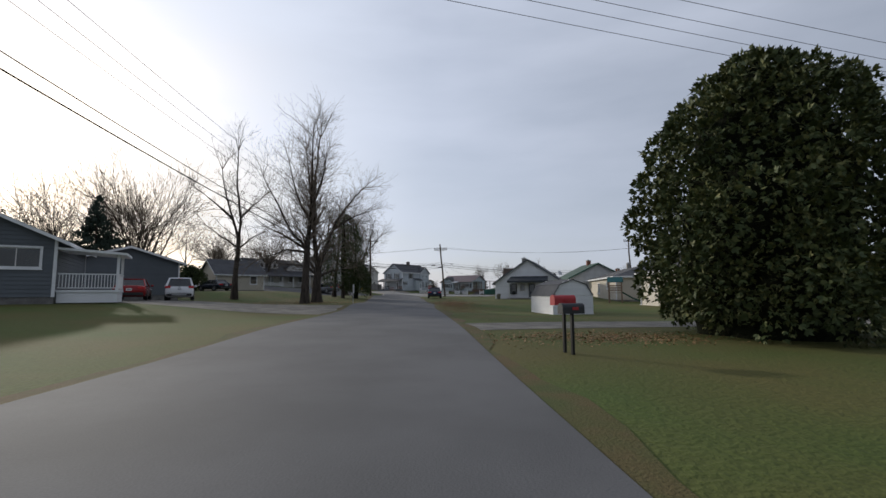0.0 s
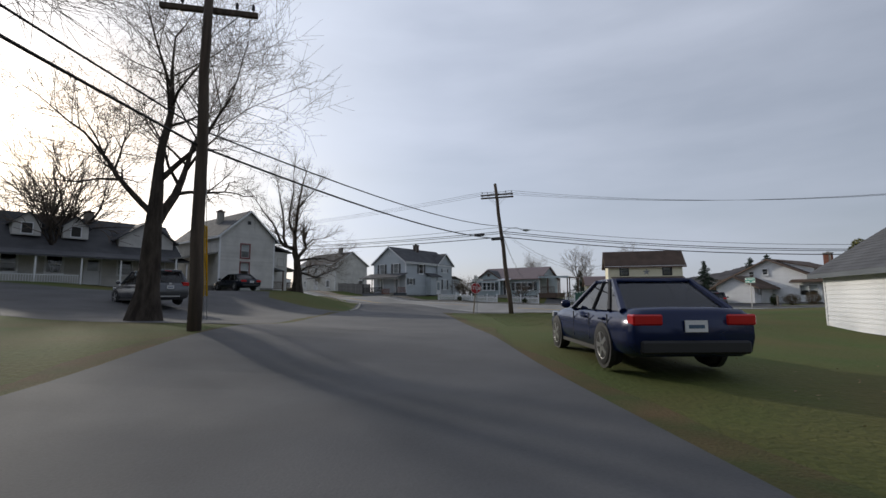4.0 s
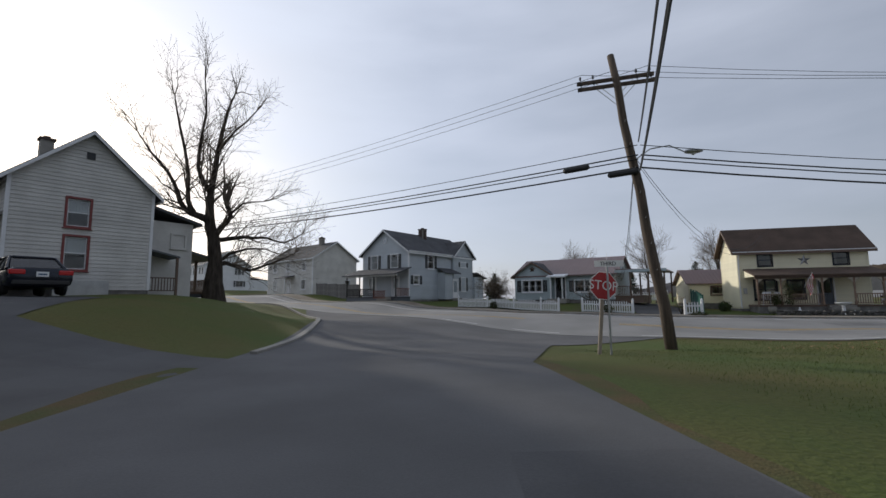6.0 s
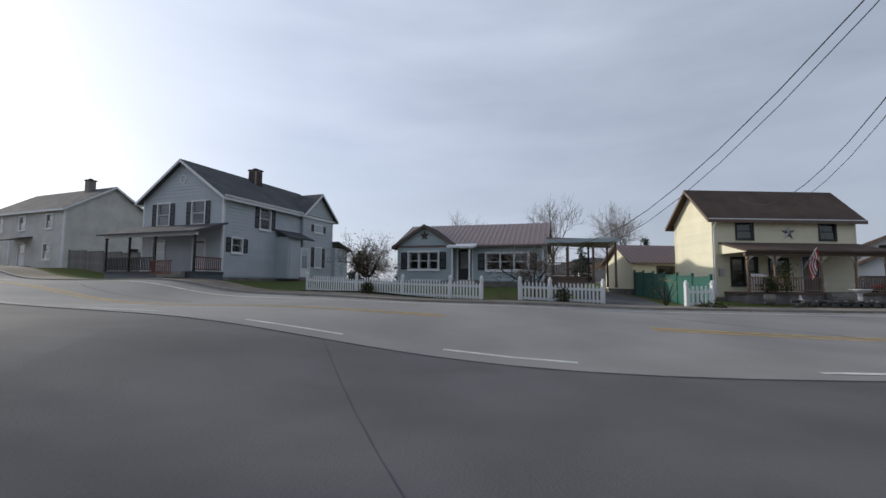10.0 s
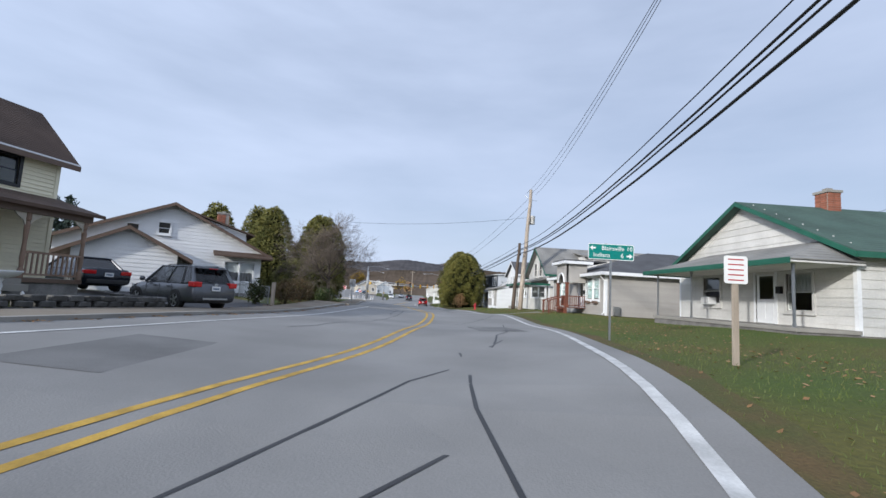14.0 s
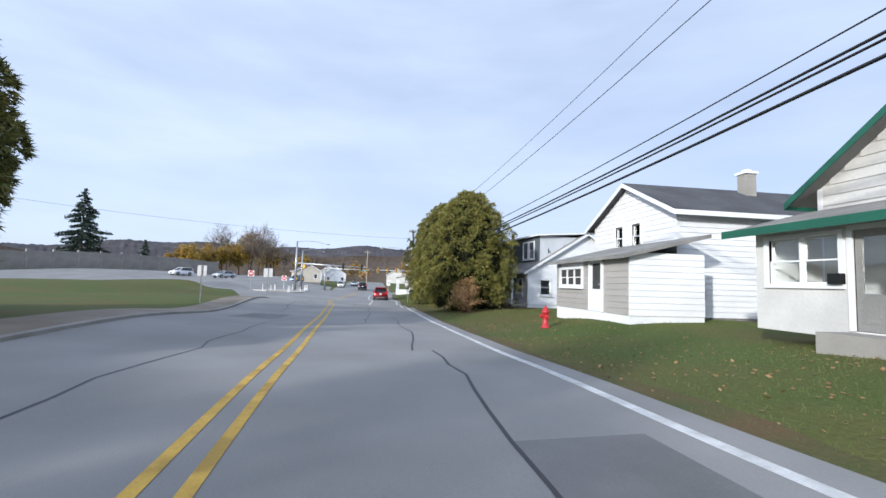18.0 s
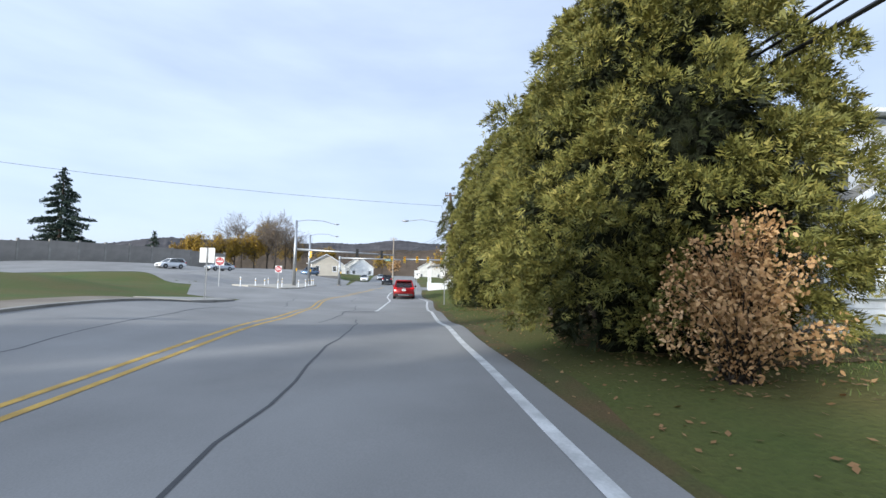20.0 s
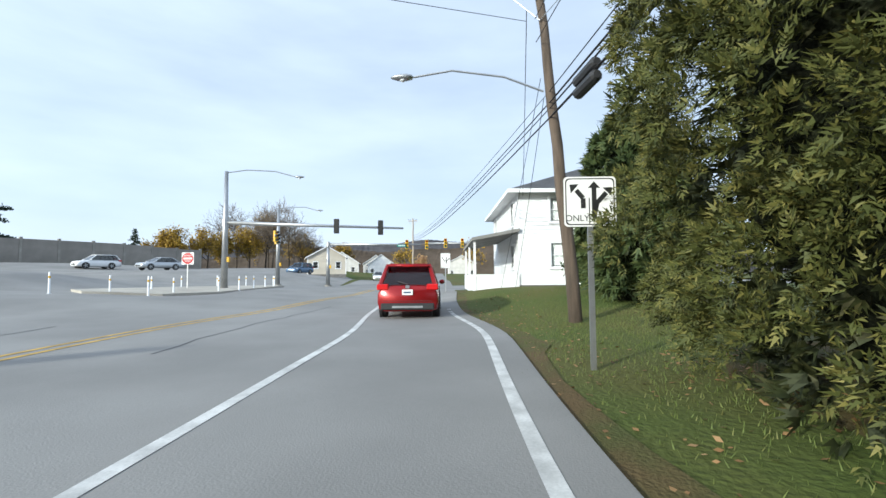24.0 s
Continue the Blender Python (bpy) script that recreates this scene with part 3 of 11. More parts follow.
# worn dirt along the road edges
rs = np.random.default_rng(12)
for sl, near in ((MAIN[span(9, 118)], None), (SIDE[(SIDE[:, 1] > -80) & (SIDE[:, 1] < 24)], 3.3), (SIDE[(SIDE[:, 1] > -80) & (SIDE[:, 1] < 26)], -3.2)):
    k = len(sl)
    w = 0.38 + 0.2 * np.sin(np.arange(k) * 0.7) * np.sin(np.arange(k) * 0.23) + rs.uniform(-0.1, 0.14, k)
    e = -sl[:, 3] if near is None else np.full(k, near)
    sgn = 1 if near and near > 0 else -1
    a, b = e - sgn * 0.1, e + sgn * w
    tagged(ribbon("verge_dirt", sl, np.maximum(a, b), np.minimum(a, b), 0.016, M_LEAFLITTER, 2), "strip of bare earth and leaf litter at the asphalt edge", "verge", kind="structure")

# tar seams over old cracks
for x0, ln, o0, o1 in ((9, 8, 2.2, -2.5), (14, 10, -1.0, -2.6), (16, 6, -3.2, -1.8), (22, 9, -2.2, -3.1), (24, 16, 2.6, 1.4), (30, 7, -1.2, -3.4), (34, 20, 1.8, 2.4), (38, 9, -2.6, -1.4), (44, 14, -2.2, -2.9),
                       (50, 16, 2.0, 1.2), (58, 12, -2.4, -3.2), (66, 18, -1.8, -2.6), (72, 16, 2.2, 2.8), (82, 14, -1.6, -2.4), (92, 12, 1.5, 2.6), (100, 12, -2.2, -1.6), (-14, 10, 2.4, 1.0), (-26, 12, -1.2, -2.2), (18, 2.5, 4.6, -0.3), (36, 2.0, -0.4, -4.2)):
    sl = MAIN[span(x0, x0 + ln)]
    if len(sl) > 3:
        w = np.cumsum(rs.normal(0, 0.09, len(sl)))
        o = np.linspace(o0, o1, len(sl)) + w - np.linspace(0, w[-1], len(sl))
        tagged(ribbon("tar_seam", sl, o + 0.022, o - 0.022, 0.049, M_TAR, 1), "thin black tar seam over a crack", "road marking", kind="structure")

# bed of leaf litter under the tree row
tagged(polygon("litter_bed", [(73, 27.2), (76.5, 28.6), (80, 28.0), (86, 27.9), (91, 28.6), (98, 28.3), (101.5, 26.4), (100.5, 22), (92, 20.5), (83, 20.8), (76, 22.5), (73.4, 24.5)], 0.012, M_LEAFLITTER), "dark bed of leaf litter under the tree row", "ground", kind="structure")

# grass corner kerb at the side street mouth
CORNER = spline([(-5.9, 25.4), (-6.2, 30), (-6.9, 34.5), (-8.6, 38.6), (-12.5, 43.6), (-19, 50.2)], 0.8)
tagged(ribbon("kerb", CORNER, 0.16, 0.0, 0.1, M_CONC, 1, 0.3), "weathered concrete kerb round the grass corner", "kerb", kind="structure")

# old asphalt repairs
for k, (x, y, w, d) in enumerate(((26, 30.0, 3.4, 1.5), (47, 30.2, 5.0, 1.3), (66, 36.6, 4.2, 1.8), (88, 33.4, 3.8, 1.6), (2.5, -22, 1.6, 3.2), (-2.6, 6, 1.4, 2.6), (-1.0, 17, 1.8, 1.6), (18, 36.6, 3.0, 1.4))):
    tagged(polygon("asphalt_patch", [(x, y), (x + w, y + 0.06), (x + w - 0.05, y + d), (x + 0.04, y + d - 0.05)], 0.0475 if x > 10 else 0.0375, M_PATCH if x > 10 else M_DRIVE), "darker square asphalt repair patch", "road", kind="structure")

# north kerb and footway, from the far houses to the hedge
tagged(ribbon("kerb", MAIN[span(-70, 40.5)], NL[span(-70, 40.5)] + 0.16, NL[span(-70, 40.5)], 0.13, M_CONC, 1, 0.3), "weathered concrete kerb", "kerb", kind="structure")
tagged(ribbon("pavement", MAIN[span(-70, 40.5)], NL[span(-70, 40.5)] + 1.75, NL[span(-70, 40.5)] + 0.16, 0.12, M_FOOTWAY, 3, 0.25), "stained concrete footway littered with leaves", "pavement", kind="structure")
tagged(ribbon("kerb", MAIN[span(44, 93)], NL[span(44, 93)] + 0.16, NL[span(44, 93)], 0.12, M_CONC, 1, 0.3), "weathered concrete kerb", "kerb", kind="structure")
tagged(ribbon("pavement", MAIN[span(44, 93)], NL[span(44, 93)] + 1.6, NL[span(44, 93)] + 0.16, 0.11, M_FOOTWAY, 3, 0.25), "concrete footway", "pavement", kind="structure")
# junction plain to the north east and the slip road along the noise wall
tagged(polygon("road_plain", [(99, 42.6), (106, 42.2), (126, 41.8), (175, 45), (192, 60), (190, 66), (185, 68.4), (154, 85.4), (100, 114), (60, 136), (50, 120), (84, 95), (112, 76), (118, 62), (110, 52), (101, 48)], 0.026, M_ASPH), "broad asphalt junction and slip road", "road", kind="structure")
tagged(polygon("crossroad", [(128, 46), (142, 46), (146, 0), (150, -60), (136, -60), (130, 0), (126, 33)], 0.02, M_ASPH), "asphalt cross street at the signals", "road", kind="structure")


def island(name, pts, dz, material, label):
    bm = bmesh.new()
    top = [bm.verts.new((x, y, gz(x, y) + dz)) for x, y in pts]
    bot = [bm.verts.new((x, y, gz(x, y) - 0.1)) for x, y in pts]
    bm.faces.new(top)
    for i in range(len(pts)):
        j = (i + 1) % len(pts)
        bm.faces.new((top[i], bot[i], bot[j], top[j]))
    return tagged(part(name, bm, material), label, "traffic island", kind="structure")


island("concrete_island", [(114, 48.4), (115.6, 45.6), (119, 44.4), (128, 44.7), (133, 45.7), (133.4, 47.6), (125, 49.8), (116.5, 51)], 0.14, M_ISLAND, "raised concrete traffic island with bollards")
island("concrete_nose", [(90, 42.4), (96.8, 43.0), (98.4, 44.6), (96.5, 45.6), (90.5, 45.4)], 0.13, M_CONC, "kerbed concrete corner of the grass island")


# ---- house parts ----
def turn(x, y, deg, z=None):
    """A pose on the land, turned about the vertical."""
    return pose(x, y, gz(x, y) if z is None else z, 0, 0, deg)


def wall(house, name, m, length, height, holes, material, siding=None, course=0.2, gable=0.0, base=0.0, thick=0.16, apex=0.5, boards=True, inset=0.0):
    """A wall along local x, outer face at y = 0, with holes (u, v, w, h) cut through, a gable above it if wanted, and
    clapboards course by course."""
    bm = bmesh.new()
    us = sorted({inset, length - inset, *[h[0] for h in holes], *[h[0] + h[2] for h in holes]})
    vs = sorted({0, height, *[h[1] for h in holes], *[h[1] + h[3] for h in holes]})
    for u0, u1 in zip(us, us[1:]):
        for v0, v1 in zip(vs, vs[1:]):
            cu, cv = (u0 + u1) / 2, (v0 + v1) / 2
            if not any(h[0] < cu < h[0] + h[2] and h[1] < cv < h[1] + h[3] for h in holes):
                box(bm, u0, 0, v0, u1, thick, v1)
    if gable:
        prism(bm, [(0, height), (length, height), (length * apex, height + gable)], 0, thick)
    bmesh.ops.remove_doubles(bm, verts=bm.verts, dist=0.0005)
    core = part(name, bm, material, house)
    core.matrix_basis = m
    if siding:
        joined = bmesh.new()
        v = base
        top = height + gable
        while v < top - 0.02:
            v1 = min(v + course, top)
            vm = (v + v1) / 2
            a, b = 0.0, length
            if vm > height:
                k = (vm - height) / gable
                a, b = length * apex * k, length - length * (1 - apex) * k
            cuts = sorted((h[0], h[0] + h[2]) for h in holes if h[1] - 0.02 < vm < h[1] + h[3] + 0.02)
            u = a
            for c0, c1 in cuts + [(b, b)]:
                if c0 - u > 0.05:
                    board = bmesh.new() if boards else joined
                    p = [(u, -0.006, v1), (c0, -0.006, v1), (c0, -0.03, v), (u, -0.03, v)]
                    q = [board.verts.new(t) for t in p]
                    w = [board.verts.new((x, 0.0, z)) for x, y, z in p]
                    board.faces.new(q[::-1])
                    board.faces.new((q[2], q[3], w[3], w[2]))
                    board.faces.new((q[0], q[1], w[1], w[0]))
                    board.faces.new((q[1], q[2], w[2], w[1]))
                    board.faces.new((q[3], q[0], w[0], w[3]))
                    if boards:
                        part("clapboard", board, siding, core)
                u = max(u, c1)
            v = v1
        if boards:
            joined.free()
        else:
            tagged(part("siding", joined, siding, core), kind="stuff")
    return core


def window(house, m, w, h, frame=M_WHITE, trim=0.09, style="double", shutters=None, cover=None, cover_h=1.0, sill=True, pane_mat=None):
    """A window filling the hole (0..w, 0..h) of the wall's own frame m: casing, sashes, panes, sill, shutters, blind."""
    bm = bmesh.new()
    for a in ((-trim, -trim, 0, h + trim), (w, -trim, w + trim, h + trim), (0, -trim, w, 0), (0, h, w, h + trim)):
        box(bm, a[0], -0.055, a[1], a[2], 0.08, a[3])
    win = part("window", bm, frame, house)
    win.matrix_basis = m
    s = 0.035
    def sash(x0, z0, x1, z1, y):
        b = bmesh.new()
        for a in ((x0, z0, x0 + s, z1), (x1 - s, z0, x1, z1), (x0 + s, z0, x1 - s, z0 + s), (x0 + s, z1 - s, x1 - s, z1)):
            box(b, a[0], y, a[1], a[2], y + 0.035, a[3])
        part("sash", b, frame if frame not in (M_REDTRIM, M_GREENTRIM) else M_WHITE, win)
        g = bmesh.new()
        box(g, x0 + s, y + 0.012, z0 + s, x1 - s, y + 0.018, z1 - s)
        p = part("pane", g, pane_mat or M_GLASS, win)
        p.visible_shadow = False
    if style == "double":
        sash(0.004, 0.004, w - 0.004, h / 2 + 0.02, 0.005)
        sash(0.004, h / 2 - 0.015, w - 0.004, h - 0.004, 0.042)
    elif style == "slider":
        sash(0.004, 0.004, w / 2 + 0.02, h - 0.004, 0.005)
        sash(w / 2 - 0.02, 0.004, w - 0.004, h - 0.004, 0.042)
    elif style == "pair":
        for k in (0, 1):
            a, b = k * w / 2 + 0.02, (k + 1) * w / 2 - 0.02
            sash(a, 0.004, b, h / 2 + 0.02, 0.005)
            sash(a, h / 2 - 0.015, b, h - 0.004, 0.042)
        boxpart("mullion", frame, win, w / 2 - 0.022, -0.04, 0, w / 2 + 0.022, 0.08, h)
    elif style == "triple":
        for k in range(3):
            a, b = k * w / 3 + 0.02, (k + 1) * w / 3 - 0.02
            sash(a, 0.004, b, h / 2 + 0.02, 0.005)
            sash(a, h / 2 - 0.015, b, h - 0.004, 0.042)
        for k in (1, 2):
            boxpart("mullion", frame, win, k * w / 3 - 0.022, -0.04, 0, k * w / 3 + 0.022, 0.08, h)
    else:
        sash(0.004, 0.004, w - 0.004, h - 0.004, 0.02)
    if sill:
        boxpart("sill", frame, win, -trim - 0.03, -0.10, -trim - 0.035, w + trim + 0.03, 0.0, -trim)
    if shutters:
        sw = shutters if isinstance(shutters, float) else 0.32
        for x in (-trim - sw - 0.02, w + trim + 0.02):
            b = bmesh.new()
            for a in ((0, 0, 0.05, h), (sw - 0.05, 0, sw, h), (0.05, 0, sw - 0.05, 0.06), (0.05, h - 0.06, sw - 0.05, h), (0.05, h / 2 - 0.03, sw - 0.05, h / 2 + 0.03)):
                box(b, x + a[0], -0.065, a[1], x + a[2], -0.03, a[3])
            n = max(4, int(h / 0.09))
            for k in range(n):
                z = 0.06 + (h - 0.12) * k / n
                box(b, x + 0.05, -0.055, z, x + sw - 0.05, -0.035, z + (h - 0.12) / n * 0.7)
            part("shutter", b, M_BLACK, win, "black louvred shutter")
    if cover:
        b = bmesh.new()
        n = 14
        for k in range(n):
            x0, x1 = 0.02 + (w - 0.04) * k / n, 0.02 + (w - 0.04) * (k + 1) / n
            d = 0.012 * (k % 2)
            box(b, x0, 0.11 + d, h * (1 - cover_h) + 0.03, x1, 0.12 + d, h - 0.02)
        part("curtain", b, cover, win)
    return win


def door(house, m, w, h, material=M_WHITE, glazed=0.0, trim=M_WHITE, knob=True):
    """A door leaf in its casing, with panels and an upper pane."""
    bm = bmesh.new()
    t = 0.09
    for a in ((-t, 0, 0, h + t), (w, 0, w + t, h + t), (0, h, w, h + t)):
        box(bm, a[0], -0.05, a[1], a[2], 0.08, a[3])
    fr = part("door", bm, trim, house)
    fr.matrix_basis = m
    b = bmesh.new()
    g0 = h * (1 - glazed) - 0.15 if glazed else h
    if glazed:
        box(b, 0.01, 0.01, 0.01, w - 0.01, 0.05, g0)
        for a in ((0.01, g0, 0.13, h - 0.01), (w - 0.13, g0, w - 0.01, h - 0.01), (0.13, h - 0.14, w - 0.13, h - 0.01)):
            box(b, a[0], 0.01, a[1], a[2], 0.05, a[3])
    else:
        box(b, 0.01, 0.01, 0.01, w - 0.01, 0.05, h - 0.01)
    for x0, x1 in ((0.13, w / 2 - 0.05), (w / 2 + 0.05, w - 0.13)):
        zs = [(0.15, g0 * 0.46), (g0 * 0.54, g0 - 0.12)] if not glazed else [(0.15, g0 - 0.12)]
        for z0, z1 in zs:
            box(b, x0, -0.004, z0, x1, 0.01, z1)
    part("leaf", b, material, fr)
    if glazed:
        g = bmesh.new()
        box(g, 0.13, 0.025, g0, w - 0.13, 0.031, h - 0.14)
        part("pane", g, M_GLASS, fr).visible_shadow = False
    if knob:
        k = bmesh.new()
        lathe(k, [(0.012, 0), (0.012, 0.04), (0.03, 0.05), (0.033, 0.07), (0.02, 0.09)], 10, pose(w - 0.07, 0.0, 0.95, 90, 0, 0))
        part("knob", k, M_GALV, fr, smooth=True)
    return fr


def roof_plane(house, name, a, b, c, d, material, t=0.1):
    bm = bmesh.new()
    slab(bm, a, b, c, d, t)
    return part(name, bm, material, house)


def courses(bm, a, b, c, d, n, lift=0.012, t=0.09):
    """One roof slope from the eave a-b up to the ridge d-c: shingle courses as low steps on a board t thick."""
    a, b, c, d = V(a), V(b), V(c), V(d)
    up = (b - a).cross(d - a).normalized()
    if up.z < 0:
        up = -up
    chains = []
    for e, f in ((a, d), (b, c)):
        row = [bm.verts.new(e - V((0, 0, t)))]
        for k in range(n):
            row.append(bm.verts.new(e.lerp(f, k / n) + up * lift))
            row.append(bm.verts.new(e.lerp(f, (k + 1) / n) + up * 0.004))
        row.append(bm.verts.new(f - V((0, 0, t))))
        chains.append(row)
    l, r = chains
    for i in range(len(l)):
        j = (i + 1) % len(l)
        bm.faces.new((l[i], r[i], r[j], l[j]))
    bm.faces.new(l[::-1])
    bm.faces.new(r)


def gable_roof(house, w, d, h, rise, material, over=0.35, eave=0.3, axis="x", trim=M_WHITE, apex=0.5, steps=26, x0=0.0, y0=0.0):
    """Two slopes over a w x d box. axis x: the ridge runs along x; axis y: it runs along y. Rake boards and fascias on the edges."""
    root = []
    def put(p):
        return (p[0] + x0, p[1] + y0, p[2])
    if axis == "x":
        r = d * apex
        s1, s2 = rise / r, rise / (d - r)
        A = [(-over, -eave, h - eave * s1), (w + over, -eave, h - eave * s1), (w + over, r, h + rise), (-over, r, h + rise)]
        B = [(w + over, d + eave, h - eave * s2), (-over, d + eave, h - eave * s2), (-over, r, h + rise), (w + over, r, h + rise)]
    else:
        r = w * apex
        s1, s2 = rise / r, rise / (w - r)
        A = [(-eave, d + over, h - eave * s1), (-eave, -over, h - eave * s1), (r, -over, h + rise), (r, d + over, h + rise)]
        B = [(w + eave, -over, h - eave * s2), (w + eave, d + over, h - eave * s2), (r, d + over, h + rise), (r, -over, h + rise)]
    for q in (A, B):
        q = [put(p) for p in q]
        bm = bmesh.new()
        courses(bm, *[(p[0], p[1], p[2] + 0.09) for p in q], steps)
        root.append(part("roof", bm, material, house))
        e = bmesh.new()
        def bar(p, s, drop, th):
            p, s = V(p), V(s)
            n = V((s - p).normalized().cross(V((0, 0, 1)))).normalized() * th
            vs = [e.verts.new(k) for k in (p, s, s - V((0, 0, drop)), p - V((0, 0, drop)), p + n, s + n, s + n - V((0, 0, drop)), p + n - V((0, 0, drop)))]
            for f in ((0, 1, 2, 3), (7, 6, 5, 4), (0, 4, 5, 1), (1, 5, 6, 2), (2, 6, 7, 3), (3, 7, 4, 0)):
                e.faces.new([vs[i] for i in f])
        up = 0.075
        lift = [(p[0], p[1], p[2] + up) for p in q]
        bar(lift[0], lift[1], 0.17, 0.03)
        bar(lift[1], lift[2], 0.17, 0.03)
        bar(lift[3], lift[0], 0.17, 0.03)
        part("fascia", e, trim, house)
    return root


def hip_roof(house, w, d, h, rise, material, over=0.45, trim=M_WHITE, steps=24):
    r = min(w, d) / 2 + over
    if w >= d:
        p, q = (r - over, d / 2, h + rise), (w - r + over, d / 2, h + rise)
    else:
        p, q = (w / 2, r - over, h + rise), (w / 2, d - r + over, h + rise)
    c = [(-over, -over, h), (w + over, -over, h), (w + over, d + over, h), (-over, d + over, h)]
    if w >= d:
        fs = [(c[0], c[1], q, p), (c[2], c[3], p, q), (c[1], c[2], q, q), (c[3], c[0], p, p)]
    else:
        fs = [(c[1], c[2], q, p), (c[3], c[0], p, q), (c[0], c[1], p, p), (c[2], c[3], q, q)]
    for f in fs:
        bm = bmesh.new()
        courses(bm, *f, steps, t=0.02)
        ob = part("roof", bm, material, house)
    boxpart("soffit", trim, house, -over, -over, h - 0.1, w + over, d + over, h - 0.05)
    e = bmesh.new()
    for a in ((-over - 0.03, -over - 0.03, w + over + 0.03, -over), (-over - 0.03, d + over, w + over + 0.03, d + over + 0.03), (-over - 0.03, -over, -over, d + over), (w + over, -over, w + over + 0.03, d + over)):
        box(e, a[0], a[1], h - 0.16, a[2], a[3], h + 0.03)
    part("fascia", e, trim, house)
    return ob


def gutter(house, a, b, down=None, ground=0.0):
    """An eaves gutter from a to b; down: the place where its pipe falls to the ground."""
    bm = bmesh.new()
    a, b = V(a), V(b)
    n = (b - a).normalized().cross(V((0, 0, 1))) * 0.1
    vs = []
    for p in (a, b):
        vs.append([bm.verts.new(q) for q in (p, p - V((0, 0, 0.11)), p - V((0, 0, 0.11)) + n * 0.8, p + n, p + n * 0.9, p - V((0, 0, 0.09)) + n * 0.75, p - V((0, 0, 0.09)) + n * 0.1, p + n * 0.06)])
    for i in range(8):
        j = (i + 1) % 8
        bm.faces.new((vs[0][i], vs[1][i], vs[1][j], vs[0][j]))
    bm.faces.new(vs[0])
    bm.faces.new(vs[1][::-1])
    g = part("gutter", bm, M_WHITE, house)
    if down:
        x, y, z = down
        p = bmesh.new()
        pipe(p, [(x, y - 0.34, z - 0.08), (x, y - 0.3, z - 0.2), (x, y - 0.07, z - 0.45), (x, y - 0.07, ground + 0.2), (x, y - 0.2, ground + 0.06)], 0.042, 6)
        part("downspout", p, M_WHITE, house)
    return g


def chimney(house, x, y, z0, z1, w=0.55, d=0.55, material=M_BRICK, real=True):
    """A chimney of single bricks on a dark core, with a corbelled top."""
    bm = bmesh.new()
    box(bm, x - w / 2 + 0.012, y - d / 2 + 0.012, z0, x + w / 2 - 0.012, y + d / 2 - 0.012, z1)
    core = part("chimney", bm, M_CONC, house)
    if real:
        one = bmesh.new()
        box(one, 0, 0, 0, 0.26, 0.03, 0.078)
        me = finish(one, "brick", material)
        n = int((z1 - z0 - 0.1) / 0.09)
        for k in range(n):
            z = z0 + k * 0.09
            for sx in range(2):
                for face in range(4):
                    o = new("brick", me)
                    o.parent = core
                    s = (sx * 0.275 + (0.0 if k % 2 else 0.01))
                    if face == 0:
                        o.matrix_basis = pose(x - w / 2 + s, y - d / 2 - 0.005, z)
                    elif face == 1:
                        o.matrix_basis = pose(x - w / 2 + s, y + d / 2 - 0.025, z)
                    elif face == 2:
                        o.matrix_basis = pose(x - w / 2 + 0.025, y - d / 2 + s, z, 0, 0, 90)
                    else:
                        o.matrix_basis = pose(x + w / 2 + 0.005, y - d / 2 + s, z, 0, 0, 90)
    c = bmesh.new()
    box(c, x - w / 2 - 0.05, y - d / 2 - 0.05, z1 - 0.1, x + w / 2 + 0.05, y + d / 2 + 0.05, z1)
    box(c, x - 0.12, y - 0.12, z1, x + 0.12, y + 0.12, z1 + 0.12)
    part("cap", c, M_CONC if material is M_BRICK else material, core)
    return core


def railing(parent, m, length, h=0.9, material=M_WHITE, gap=0.13, posts=True):
    """A rail with single balusters, along local x."""
    bm = bmesh.new()
    box(bm, 0, -0.035, h - 0.06, length, 0.035, h)
    top = part("rail", bm, material, parent)
    top.matrix_basis = m
    boxpart("bottom_rail", material, top, 0, -0.03, 0.08, length, 0.03, 0.13)
    one = bmesh.new()
    box(one, -0.018, -0.018, 0.13, 0.018, 0.018, h - 0.06)
    me = finish(one, "baluster", material)
    n = max(2, int(length / gap))
    for k in range(n):
        o = new("baluster", me)
        o.parent = top
        o.matrix_basis = pose((k + 0.5) * length / n, 0, 0)
    return top


def post(parent, x, y, z0, z1, material=M_WHITE, r=0.055, turned=False, name="post"):
    bm = bmesh.new()
    if turned:
        h = z1 - z0
        lathe(bm, [(r, z0), (r, z0 + 0.12 * h), (r * 0.62, z0 + 0.16 * h), (r * 0.9, z0 + 0.3 * h), (r * 0.66, z0 + 0.55 * h), (r * 0.95, z0 + 0.8 * h), (r * 0.6, z0 + 0.86 * h), (r, z0 + 0.89 * h), (r, z1)], 10, pose(x, y, 0))
    else:
        box(bm, x - r, y - r, z0, x + r, y + r, z1)
        box(bm, x - r * 1.3, y - r * 1.3, z0, x + r * 1.3, y + r * 1.3, z0 + 0.1)
        box(bm, x - r * 1.3, y - r * 1.3, z1 - 0.1, x + r * 1.3, y + r * 1.3, z1)
    return part(name, bm, material, parent)


def steps(parent, x0, x1, y, z, n, material=M_CONC, run=0.28):
    """Steps down from height z towards -y."""
    rise = z / n
    for k in range(n):
        boxpart("step", material, parent, x0, y - run * (k + 1), -0.05, x1, y - run * k, z - rise * k - 0.02)


